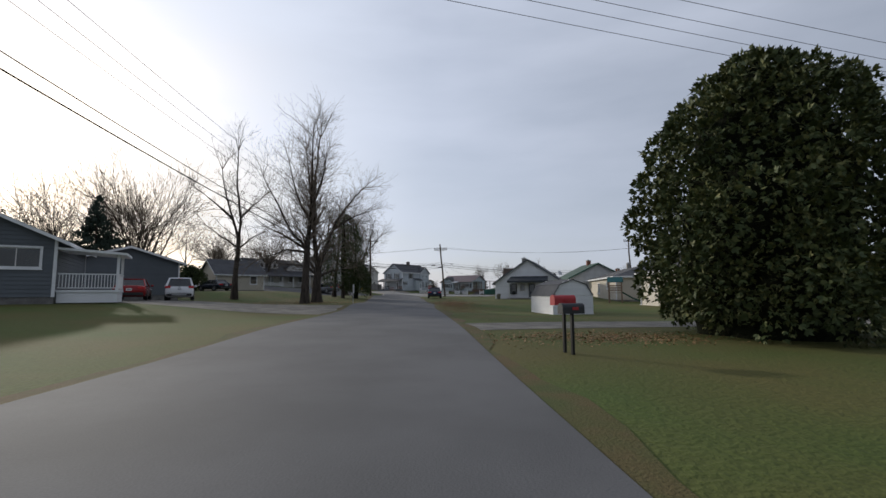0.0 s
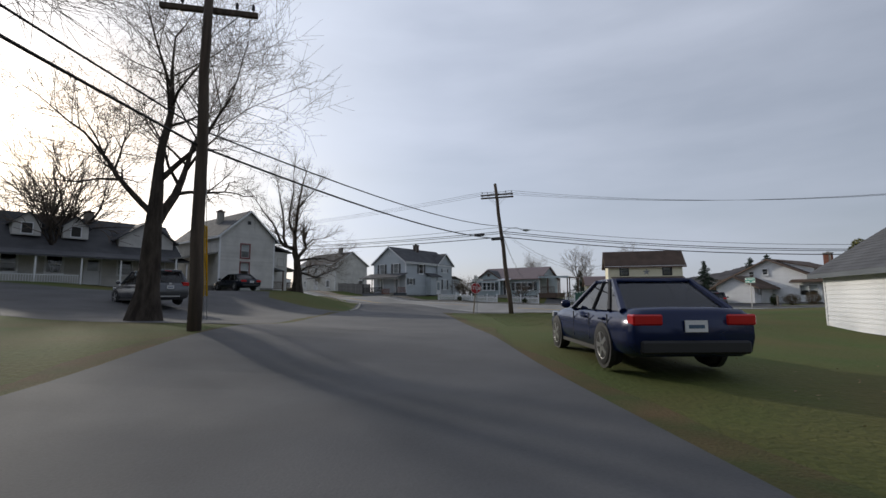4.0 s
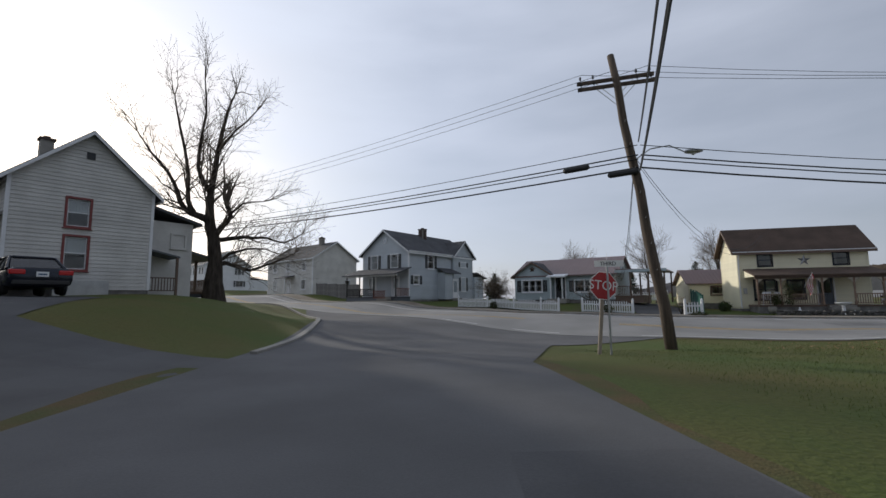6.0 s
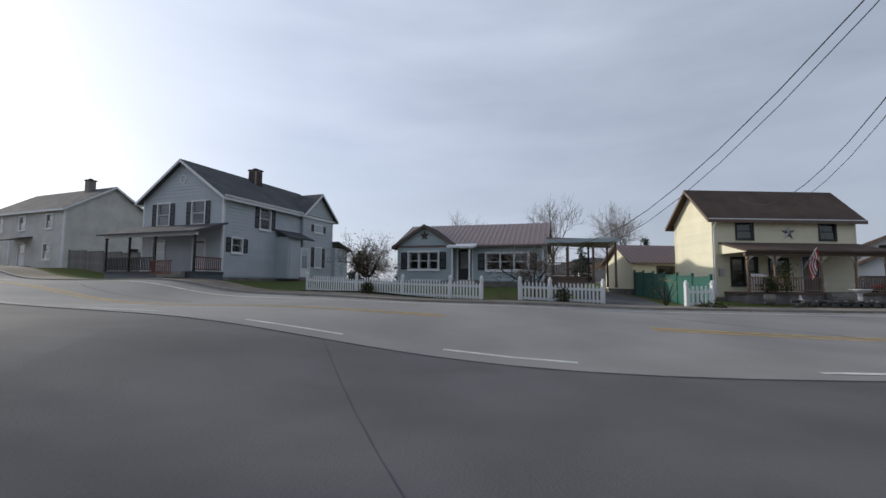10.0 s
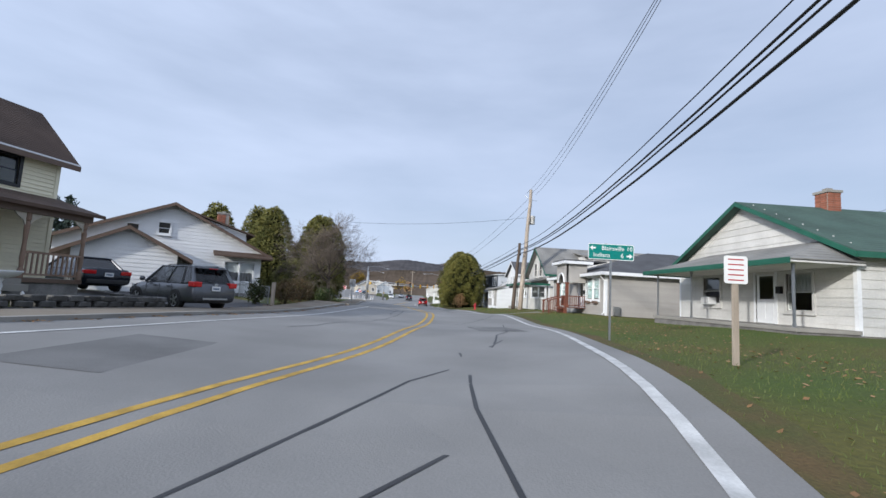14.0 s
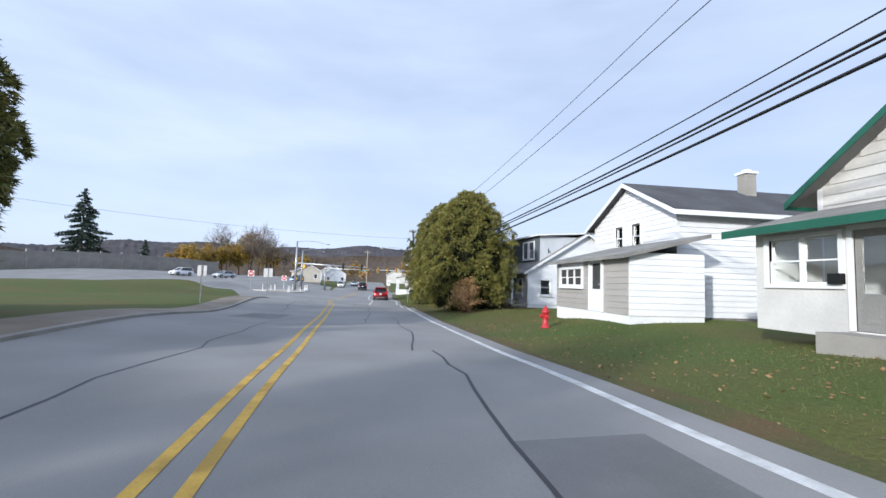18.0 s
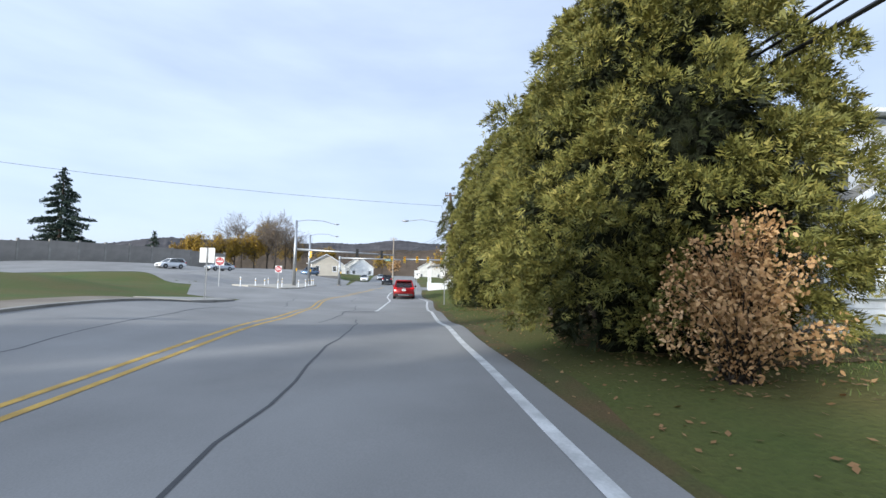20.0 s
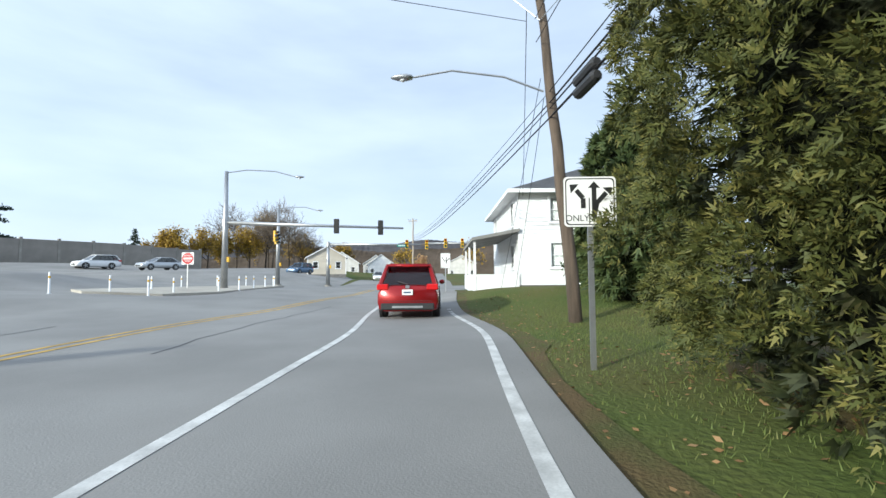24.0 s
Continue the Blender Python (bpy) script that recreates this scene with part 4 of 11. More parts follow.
def deck(parent, x0, y0, x1, y1, z, material=M_OLDWHITE, skirt=None):
    d = boxpart("porch_floor", material, parent, x0, y0, z - 0.12, x1, y1, z)
    if skirt:
        boxpart("porch_base", skirt, parent, x0 + 0.05, y0 + 0.05, -0.3, x1 - 0.05, y1, z - 0.12)
    return d


def place(m, u, v):
    """The frame of an opening in a wall whose own frame is m."""
    return m @ pose(u, 0, v)


def walls(house, w, d, h, mats, holes=({}, {}, {}, {}), gable=0.0, gable_ends="", course=0.2, base=0.0, boards=(True, True, True, True)):
    """Front, right, back and left wall of a w x d house, with their holes."""
    core, sid = mats
    fm = [pose(0, 0, 0), pose(w, 0, 0, 0, 0, 90), pose(w, d, 0, 0, 0, 180), pose(0, d, 0, 0, 0, 270)]
    names = ("front", "right", "back", "left")
    for k in range(4):
        L = w if k % 2 == 0 else d
        wall(house, "wall", fm[k], L, h, list(holes[k]), core, sid, course, gable if names[k] in gable_ends else 0.0, base, boards=boards[k], inset=0.162 if k % 2 else 0.0)
    boxpart("interior_floor", M_DARKROOM, house, 0.17, 0.17, 0.12, w - 0.17, d - 0.17, 0.2)
    boxpart("foundation", M_STONE, house, 0.015, 0.015, -0.6, w - 0.015, d - 0.015, 0.115)
    for x, y in ((0, 0), (w, 0), (w, d), (0, d)):
        sx, sy = (1 if x == 0 else -1), (1 if y == 0 else -1)
        b = bmesh.new()
        pts = [(x - sx * 0.036, y - sy * 0.036), (x + sx * 0.09, y - sy * 0.036), (x + sx * 0.09, y - sy * 0.031), (x - sx * 0.031, y - sy * 0.031), (x - sx * 0.031, y + sy * 0.09), (x - sx * 0.036, y + sy * 0.09)]
        lo, hi = [b.verts.new((p[0], p[1], base)) for p in pts], [b.verts.new((p[0], p[1], h)) for p in pts]
        b.faces.new(lo)
        b.faces.new(hi)
        for i in range(6):
            b.faces.new((lo[i], lo[(i + 1) % 6], hi[(i + 1) % 6], hi[i]))
        part("corner_trim", b, M_WHITE if sid is not M_YELSID else M_YELSID, house)
    return fm


# ---- houses, north side ----
def house(x, y, deg, z, label, category="house"):
    return thing("house", turn(x, y, deg, z), label, category)


def put_windows(h, fm, k, specs, **kw):
    for s in specs:
        u, v, w, hh = s[:4]
        opt = dict(kw)
        if len(s) > 4:
            opt.update(s[4])
        window(h, place(fm[k], u, v), w, hh, **opt)


def holes_of(specs):
    return [s[:4] for s in specs]


def farmhouse_grey():
    """Two-storey pale house with a front porch and a cross wing."""
    h = house(-9.9, 61.8, -38, 1.5, "two-storey pale grey clapboard house with dark shingle roof and porch")
    W, D, H = 6.5, 10.6, 4.8
    sh = dict(shutters=0.34)
    front = [(1.25, 3.15, 0.95, 1.35, sh), (4.1, 3.15, 0.95, 1.35, sh), (1.0, 0.85, 0.95, 1.35, dict(cover=M_BLIND, cover_h=1.0))]
    fdoor = (4.3, 0.3, 0.9, 1.95)
    side = [(2.9, 3.15, 0.9, 1.35, sh), (0.7, 1.5, 0.75, 0.85, sh), (8.2, 0.9, 0.75, 1.45, sh), (8.3, 3.4, 0.6, 0.5, dict(shutters=0.28, style="slider"))]
    fm = walls(h, W, D, H, (M_H3SID, M_H3SID), (holes_of(front) + [fdoor], holes_of(side), [], []), 2.25, "front back", boards=(True, True, False, False), base=0.1)
    put_windows(h, fm, 0, front)
    put_windows(h, fm, 1, side)
    door(h, place(fm[0], fdoor[0], fdoor[1]), fdoor[2], fdoor[3], glazed=0.5)
    gable_roof(h, W, D, H, 2.25, M_SH_GREY, axis="y", over=0.35, eave=0.35)
    # cross wing gable, a little proud of the long side
    wing = pose(W + 0.25, 6.9, 0, 0, 0, 90)
    wall(h, "wall", wing, 3.7, H, [], M_H3SID, None, 0.2, 1.6)
    for u0, u1, z0, z1 in ((0, 3.7, 0.1, H),):
        z = z0
        while z < H + 1.5:
            k = max(0, (z + 0.1 - H) / 1.6)
            b = bmesh.new()
            box(b, 1.85 * k, -0.03, z, 3.7 - 1.85 * k, 0.0, z + 0.19)
            c = part("clapboard", b, M_H3SID, h)
            c.matrix_basis = wing
            z += 0.2
    window(h, wing @ pose(1.45, 0, 0.9), 0.75, 1.45, shutters=0.34)
    window(h, wing @ pose(1.35, 0, 3.55), 0.95, 0.5, style="slider", shutters=0.28)
    gable_roof(h, 5.0, 3.7, H, 1.6, M_SH_GREY, axis="x", over=0.35, eave=0.3, x0=W + 0.25 - 5.0, y0=6.9)
    # lean-to side entry
    b = bmesh.new()
    slab(b, (W - 0.02, 4.3, 3.3), (W + 1.25, 4.3, 2.75), (W + 1.25, 6.95, 2.75), (W - 0.02, 6.95, 3.3), 0.1)
    part("entry_roof", b, M_SH_GREY, h)
    boxpart("entry_wall", M_H3SID, h, W + 0.01, 4.45, 0, W + 1.0, 4.6, 2.75)
    boxpart("entry_wall", M_H3SID, h, W + 0.9, 4.6, 0, W + 1.04, 5.7, 2.75)
    door(h, pose(W + 1.05, 5.75, 0.1, 0, 0, 90), 0.85, 1.95, glazed=0.6)
    boxpart("entry_step", M_CONC, h, W + 1.05, 5.6, -0.3, W + 1.6, 6.7, 0.1)
    b = bmesh.new()
    slab(b, (W - 0.5, 10.55, 3.0), (W + 0.9, 10.55, 3.0), (W + 0.9, 12.7, 2.4), (W - 0.5, 12.7, 2.4), 0.1)
    part("rear_roof", b, M_SH_GREY, h)
    boxpart("rear_room", M_H3SID, h, W - 3.5, D, 0, W + 0.55, 12.4, 2.5)
    # attic round
    b = bmesh.new()
    lathe(b, [(0.27, 0), (0.27, 0.05), (0.2, 0.06), (0.2, 0.0)], 20, pose(W / 2, 0, H + 1.15, 90, 0, 0))
    part("attic_vent", b, M_WHITE, h)
    # porch
    deck(h, -0.5, -1.9, W + 0.2, 0, 0.3, M_SH_GREY, M_DKSID)
    b = bmesh.new()
    courses(b, (-0.75, -2.25, 2.45), (W + 0.4, -2.25, 2.45), (W + 0.4, 0, 3.15), (-0.75, 0, 3.15), 8)
    part("porch_roof", b, M_SH_GREY, h)
    boxpart("porch_beam", M_WHITE, h, -0.5, -1.95, 2.25, W + 0.2, -1.8, 2.42)
    for x in (-0.4, 1.55, 3.6, W + 0.05):
        post(h, x, -1.86, 0.3, 2.27, M_IRON, 0.045)
    railing(h, pose(-0.35, -1.86, 0.3), 1.85, 0.8, M_IRON)
    railing(h, pose(1.6, -1.86, 0.3), 1.95, 0.8, M_IRON)
    railing(h, pose(W + 0.1, -1.8, 0.3, 0, 0, 90), 1.7, 0.8, M_WOODRED)
    railing(h, pose(4.6, -2.9, 0.05), 1.6, 0.8, M_WOODRED)
    steps(h, 4.6, 6.0, -1.9, 0.3, 2)
    chimney(h, W / 2 + 0.4, 5.4, H + 1.4, H + 3.0, 0.75, 0.55, M_DKBRICK)
    gutter(h, (W + 0.36, -0.3, H - 0.05), (W + 0.36, 6.9, H - 0.05))
    return h


def ranch_blue():
    """One-storey blue-grey house with a gabled front room and a ribbed metal roof."""
    h = house(5.6, 57.5, -33, 1.35, "single-storey blue-grey house with ribbed brown metal roof")
    W, D, H = 9.0, 7.0, 2.3
    front = [(0.75, 0.75, 1.9, 1.05, dict(style="triple", shutters=0.4, frame=M_WHITE)), (5.6, 0.7, 2.5, 1.0, dict(style="triple", shutters=0.4))]
    fd = (3.85, 0.1, 0.85, 1.9)
    fm = walls(h, W, D, H, (M_BLUESID, M_BLUESID), (holes_of(front) + [fd], [], [], []), 1.6, "right left", boards=(True, False, False, False), base=0.05)
    put_windows(h, fm, 0, front)
    door(h, place(fm[0], fd[0], fd[1]), fd[2], fd[3], M_BLACK, glazed=0.55)
    for q in ([(-0.3, -0.4, H - 0.1), (W + 0.3, -0.4, H - 0.1), (W + 0.3, D / 2, H + 1.65), (-0.3, D / 2, H + 1.65)], [(W + 0.3, D + 0.4, H - 0.1), (-0.3, D + 0.4, H - 0.1), (-0.3, D / 2, H + 1.65), (W + 0.3, D / 2, H + 1.65)]):
        r = roof_plane(h, "roof", *q, M_METALROOF)
        n = 32
        for k in range(n + 1):
            b = bmesh.new()
            p, s = V(q[0]).lerp(V(q[1]), k / n), V(q[3]).lerp(V(q[2]), k / n)
            pipe(b, [p + V((0, 0, 0.012)), s + V((0, 0, 0.012))], 0.022, 4)
            part("rib", b, M_METALROOF, r)
    # front gable
    wall(h, "wall", pose(-0.02, -0.35, 0), 3.6, H, [(0.77, 0.75, 1.9, 1.05)], M_BLUESID, M_BLUESID, 0.2, 1.15, 0.05)
    gable_roof(h, 3.6, 4.2, H, 1.15, M_SH_GREY, axis="y", over=0.25, eave=0.3, x0=-0.02, y0=-0.35, trim=M_BROWNTRIM)
    window(h, pose(0.75, -0.35, 0.75), 1.9, 1.05, style="triple", shutters=0.4)
    for x in (3.7, 4.75):
        post(h, x, -1.0, 0.1, 2.15, M_WHITE, 0.05)
    b = bmesh.new()
    slab(b, (3.4, -1.25, 2.1), (5.1, -1.25, 2.1), (5.1, 0.05, 2.35), (3.4, 0.05, 2.35), 0.12)
    part("door_hood", b, M_WHITE, h)
    boxpart("stoop", M_CONC, h, 3.4, -1.1, -0.3, 5.1, 0, 0.1)
    b = bmesh.new()
    for k in range(10):
        a0, a1 = 1.5708 + 0.62832 * k, 1.5708 + 0.62832 * (k + 1)
        r0, r1 = (0.33, 0.13) if k % 2 == 0 else (0.13, 0.33)
        v = [b.verts.new(p) for p in ((1.78, -0.5, 2.85), (1.78 + r0 * math.cos(a0), -0.41, 2.85 + r0 * math.sin(a0)), (1.78 + r1 * math.cos(a1), -0.41, 2.85 + r1 * math.sin(a1)))]
        b.faces.new(v)
    part("star_ornament", b, M_BROWNTRIM, h, "rusty metal barn star")
    # carport to the side
    b = bmesh.new()
    slab(b, (W + 0.2, -0.6, 2.55), (W + 4.10, -0.9, 2.35), (W + 4.10, 4.2, 2.35), (W + 0.2, 4.2, 2.55), 0.1)
    part("carport_roof", b, M_METALROOF, h)
    boxpart("carport_fascia", M_BLUESID, h, W + 0.2, -0.95, 2.2, W + 4.10, -0.85, 2.42)
    for x in (W + 1.37, W + 2.73, W + 3.90):
        for y in (-0.7, 4.0):
            post(h, x, y, -0.3, 2.32, M_BROWNTRIM, 0.06)
    railing(h, pose(W + 0.4, -0.8, 0.3), 1.9, 0.8, M_BROWNTRIM)
    deck(h, W + 0.1, -0.8, W + 2.4, 3.0, 0.32, M_BROWNTRIM, M_BROWNTRIM)
    return h


def house_cream():
    """Tall cream house with a long front porch."""
    h = house(20.3, 47.5, -15, 0.58, "two-storey cream clapboard house with brown roof and long porch")
    W, D, H = 8.0, 3.4, 4.35
    dark = dict(frame=M_BLACK, sill=False)
    front = [(1.35, 3.1, 0.85, 0.85, dark), (6.0, 3.1, 0.85, 0.85, dark), (1.0, 0.7, 1.35, 1.35, dict(frame=M_BLACK, style="pair")), (3.1, 0.75, 0.95, 1.25, dict(frame=M_BLACK))]
    fd = (4.9, 0.3, 0.9, 1.9)
    fm = walls(h, W, D, H, (M_YELSID, M_YELSID), (holes_of(front) + [fd], [], [], []), 1.62, "left right", boards=(True, False, False, True), base=0.1, course=0.13)
    put_windows(h, fm, 0, front)
    door(h, place(fm[0], fd[0], fd[1]), fd[2], fd[3], M_DKSID, glazed=0.5)
    gable_roof(h, W, D, H, 1.62, M_SH_BROWN, axis="x", over=0.4, eave=0.35, trim=M_BROWNTRIM)
    deck(h, 0.5, -1.75, W - 0.15, 0, 0.3, M_BROWNTRIM, M_STONE)
    b = bmesh.new()
    courses(b, (0.3, -2.05, 2.35), (W + 0.1, -2.05, 2.35), (W + 0.1, 0, 2.9), (0.3, 0, 2.9), 7)
    part("porch_roof", b, M_SH_BROWN, h)
    b = bmesh.new()
    prism(b, [(-2.0, 2.26), (0, 2.26), (0, 2.82)], 0, 0.05)
    pe = part("porch_end", b, M_YELSID, h)
    pe.matrix_basis = pose(0.36, 0, 0, 0, 0, 90)
    boxpart("porch_beam", M_BROWNTRIM, h, 0.4, -1.82, 2.1, W - 0.1, -1.66, 2.3)
    for x in (0.55, 1.95, 4.35, 6.15, W - 0.25):
        post(h, x, -1.72, 0.3, 2.12, M_PORCHWOOD, 0.075, True)
        for k in (-1, 1):
            if 0.5 < x + 0.3 * k < W - 0.1:
                b = bmesh.new()
                prism(b, [(x + k * 0.06, 2.1), (x + k * 0.36, 2.1), (x + k * 0.28, 2.0), (x + k * 0.13, 1.9), (x + k * 0.06, 1.74)][::k], -1.745, -1.695)
                part("bracket", b, M_BEIGE, h, "pale scrolled porch bracket")
    for x, l in ((0.6, 1.3), (2.0, 2.3), (6.2, 1.5)):
        railing(h, pose(x, -1.72, 0.3), l, 0.75, M_PORCHWOOD)
    steps(h, 4.5, 6.0, -1.75, 0.3, 2)
    b = bmesh.new()
    for k in range(10):
        a0, a1 = 1.5708 + 0.62832 * k, 1.5708 + 0.62832 * (k + 1)
        r0, r1 = (0.42, 0.16) if k % 2 == 0 else (0.16, 0.42)
        v = [b.verts.new(p) for p in ((4.2, -0.13, 3.45), (4.2 + r0 * math.cos(a0), -0.04, 3.45 + r0 * math.sin(a0)), (4.2 + r1 * math.cos(a1), -0.04, 3.45 + r1 * math.sin(a1)))]
        b.faces.new(v)
    part("star_ornament", b, M_GALV, h, "galvanised metal barn star")
    gutter(h, (W + 0.38, -0.36, H - 0.2), (-0.38, -0.36, H - 0.2), (0.05, 0.0, H - 0.2))
    boxpart("meter_box", M_GALV, h, 0.25, -0.16, 1.1, 0.45, -0.03, 1.5)
    return h


def garage_cream():
    h = house(19.3, 52.4, -12, 0.95, "low cream outbuilding with ribbed brown roof", "garage")
    W, D, H = 4.0, 3.4, 1.75
    w_ = [(1.7, 0.75, 1.05, 0.62, dict(style="slider", frame=M_BROWNTRIM))]
    fm = walls(h, W, D, H, (M_YELSID, M_YELSID), (holes_of(w_), [], [], []), 1.1, "left right", boards=(True, False, False, False))
    put_windows(h, fm, 0, w_)
    for q in ([(-0.3, -0.3, H - 0.1), (W + 0.3, -0.3, H - 0.1), (W + 0.3, D / 2, H + 1.15), (-0.3, D / 2, H + 1.15)], [(W + 0.3, D + 0.3, H - 0.1), (-0.3, D + 0.3, H - 0.1), (-0.3, D / 2, H + 1.15), (W + 0.3, D / 2, H + 1.15)]):
        r = roof_plane(h, "roof", *q, M_METALROOF, 0.07)
        for k in range(17):
            b = bmesh.new()
            p, s = V(q[0]).lerp(V(q[1]), k / 16), V(q[3]).lerp(V(q[2]), k / 16)
            pipe(b, [p + V((0, 0, 0.012)), s + V((0, 0, 0.012))], 0.02, 4)
            part("rib", b, M_METALROOF, r)
    return h


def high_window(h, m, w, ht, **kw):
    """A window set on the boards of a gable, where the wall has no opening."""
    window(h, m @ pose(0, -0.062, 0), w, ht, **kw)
    # added backing sheet, the unlit room painted as a dark colour
    o = boxpart("dark_room_sheet", M_DARKROOM, h, 0.01, -0.04, 0.01, w - 0.01, -0.034, ht - 0.01)
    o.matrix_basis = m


def house_white_gable():
    """Low broad white house: west gable, shed dormer on the street slope, brick chimney and a glazed front room."""
    h = house(37.45, 52.83, -60.9, 0.35, "low white sided house with brown roof and brick chimney")
    W, D, H, AP = 10.4, 10.0, 2.75, 5.35 / 10.4
    front = [(8.33, 0.83, 1.7, 1.23, dict(style="pair", cover=M_BLIND, cover_h=0.5))]
    right = [(0.5, 0.8, 0.8, 1.2), (1.9, 0.8, 0.8, 1.2), (4.0, 0.8, 1.0, 1.2), (5.4, 0.8, 1.0, 1.2)]
    fm = walls(h, W, D, H, (M_WHITESID, M_WHITESID), (holes_of(front), holes_of(right), [], []), 2.45, "front back", boards=(True, True, False, False), base=0.1)
    put_windows(h, fm, 0, front)
    put_windows(h, fm, 1, right)
    high_window(h, pose(4.62, 0, 3.4), 0.57, 0.65, cover=M_BLIND)
    high_window(h, pose(3.1, 0, 3.2), 0.55, 0.6, cover=M_BLIND)
    gable_roof(h, W, D, H, 2.45, M_SH_BROWN, axis="y", over=0.5, eave=0.65, trim=M_BROWNTRIM, apex=AP)
    bm = bmesh.new()
    prism(bm, [(5.0, 4.6), (9.5, 2.9), (9.5, 4.0), (5.4, 5.15)], 0.9, 8.2)
    part("dormer", bm, M_WHITESID, h)
    bm = bmesh.new()
    courses(bm, (10.0, 0.6, 3.95), (10.0, 8.5, 3.95), (5.3, 8.5, 5.32), (5.3, 0.6, 5.32), 8)
    part("dormer_roof", bm, M_SH_BROWN, h)
    for y in (1.5, 2.6, 6.0):
        high_window(h, pose(9.5, y, 3.08, 0, 0, 90), 0.7, 0.68)
    b = bmesh.new()
    courses(b, (7.6, -0.75, 2.42), (W + 0.6, -0.75, 2.42), (W + 0.6, 0, 2.72), (7.6, 0, 2.72), 4)
    part("bay_roof", b, M_SH_BROWN, h)
    chimney(h, 8.6, 7.2, 3.6, 6.1, 0.8, 0.6, M_BRICK)
    boxpart("eave_band", M_STONE, h, 8.0, -0.04, -0.3, W + 0.02, -0.005, 0.14)
    return h


def garage_white():
    h = house(34.36, 49.47, -60.9, 0.35, "small white sided garage with brown roof", "garage")
    W, D, H = 4.2, 4.0, 2.05
    d_ = (0.6, 0.05, 0.85, 1.75)
    fm = walls(h, W, D, H, (M_WHITESID, M_WHITESID), ([], [d_], [], []), 1.1, "front back", boards=(True, True, False, False), base=0.05)
    door(h, place(fm[1], d_[0], d_[1]), d_[2], d_[3], M_WHITE, glazed=0.4)
    gable_roof(h, W, D, H, 1.1, M_SH_BROWN, axis="y", over=0.4, eave=0.7, trim=M_BROWNTRIM)
    return h


def house_white_two():
    h = house(-26.8, 79.2, -40, 2.3, "two-storey white house with shallow grey roof")
    W, D, H = 11.1, 7.1, 4.8
    front = [(1.6, 3.2, 0.8, 1.1), (5.0, 3.2, 0.8, 1.1), (8.8, 3.2, 0.8, 1.1), (1.6, 0.7, 0.8, 1.2), (8.6, 0.7, 0.9, 1.2)]
    fd = (5.1, 0.2, 0.9, 1.9)
    right = [(5.2, 1.0, 0.8, 0.9)]
    fm = walls(h, W, D, H, (M_OLDWHITE, M_OLDWHITE), (holes_of(front) + [fd], holes_of(right), [], []), 2.25, "right left", boards=(False,) * 4)
    put_windows(h, fm, 0, front)
    put_windows(h, fm, 1, right)
    door(h, place(fm[0], fd[0], fd[1]), fd[2], fd[3], glazed=0.4)
    gable_roof(h, W, D, H, 2.25, M_SH_GREY, axis="x")
    b = bmesh.new()
    slab(b, (4.3, -1.5, 2.25), (7.0, -1.5, 2.25), (7.0, 0, 2.6), (4.3, 0, 2.6), 0.1)
    part("door_hood", b, M_SH_GREY, h)
    for x in (4.45, 6.85):
        post(h, x, -1.4, -0.2, 2.2)
    boxpart("stoop", M_CONC, h, 4.3, -1.5, -0.4, 7.0, 0, 0.15)
    chimney(h, 8.4, 3.2, H + 1.5, H + 3.1, 0.6, 0.6, M_DKBRICK, False)
    return h


def house_white_far():
    h = house(-55.7, 108.9, -40, 3.75, "two-storey white house with black shutters")
    W, D, H = 8.7, 9.5, 5.2
    s = dict(shutters=0.36)
    front = [(1.0, 3.3, 0.9, 1.3, s), (3.9, 3.3, 0.9, 1.3, s), (6.8, 3.3, 0.9, 1.3, s), (1.0, 0.8, 0.9, 1.3, s), (6.8, 0.8, 0.9, 1.3, s)]
    right = [(1.7, 3.3, 0.9, 1.3, s), (6.6, 3.3, 0.9, 1.3, s), (1.7, 0.8, 0.9, 1.3, s), (6.4, 0.8, 1.5, 1.2, dict(shutters=0.36, style="pair"))]
    fm = walls(h, W, D, H, (M_WHITESID, M_WHITESID), (holes_of(front), holes_of(right), [], []), 2.9, "right left", boards=(False,) * 4)
    put_windows(h, fm, 0, front)
    put_windows(h, fm, 1, right)
    window(h, fm[1] @ pose(4.5, 0, 6.0), 0.5, 1.1, frame=M_BLACK, style="fixed", sill=False)
    gable_roof(h, W, D, H, 2.9, M_SH_GREY, axis="x")
    b = bmesh.new()
    slab(b, (W, D + 0.2, 2.9), (W, D + 4.4, 2.2), (W - 5, D + 4.4, 2.2), (W - 5, D + 0.2, 2.9), 0.1)
    part("rear_roof", b, M_SH_GREY, h)
    boxpart("rear_room", M_WHITESID, h, W - 5, D, 0, W - 0.1, D + 4.2, 2.3)
    return h


farmhouse_grey(); ranch_blue(); house_cream(); garage_cream(); house_white_gable(); garage_white(); house_white_two(); house_white_far()


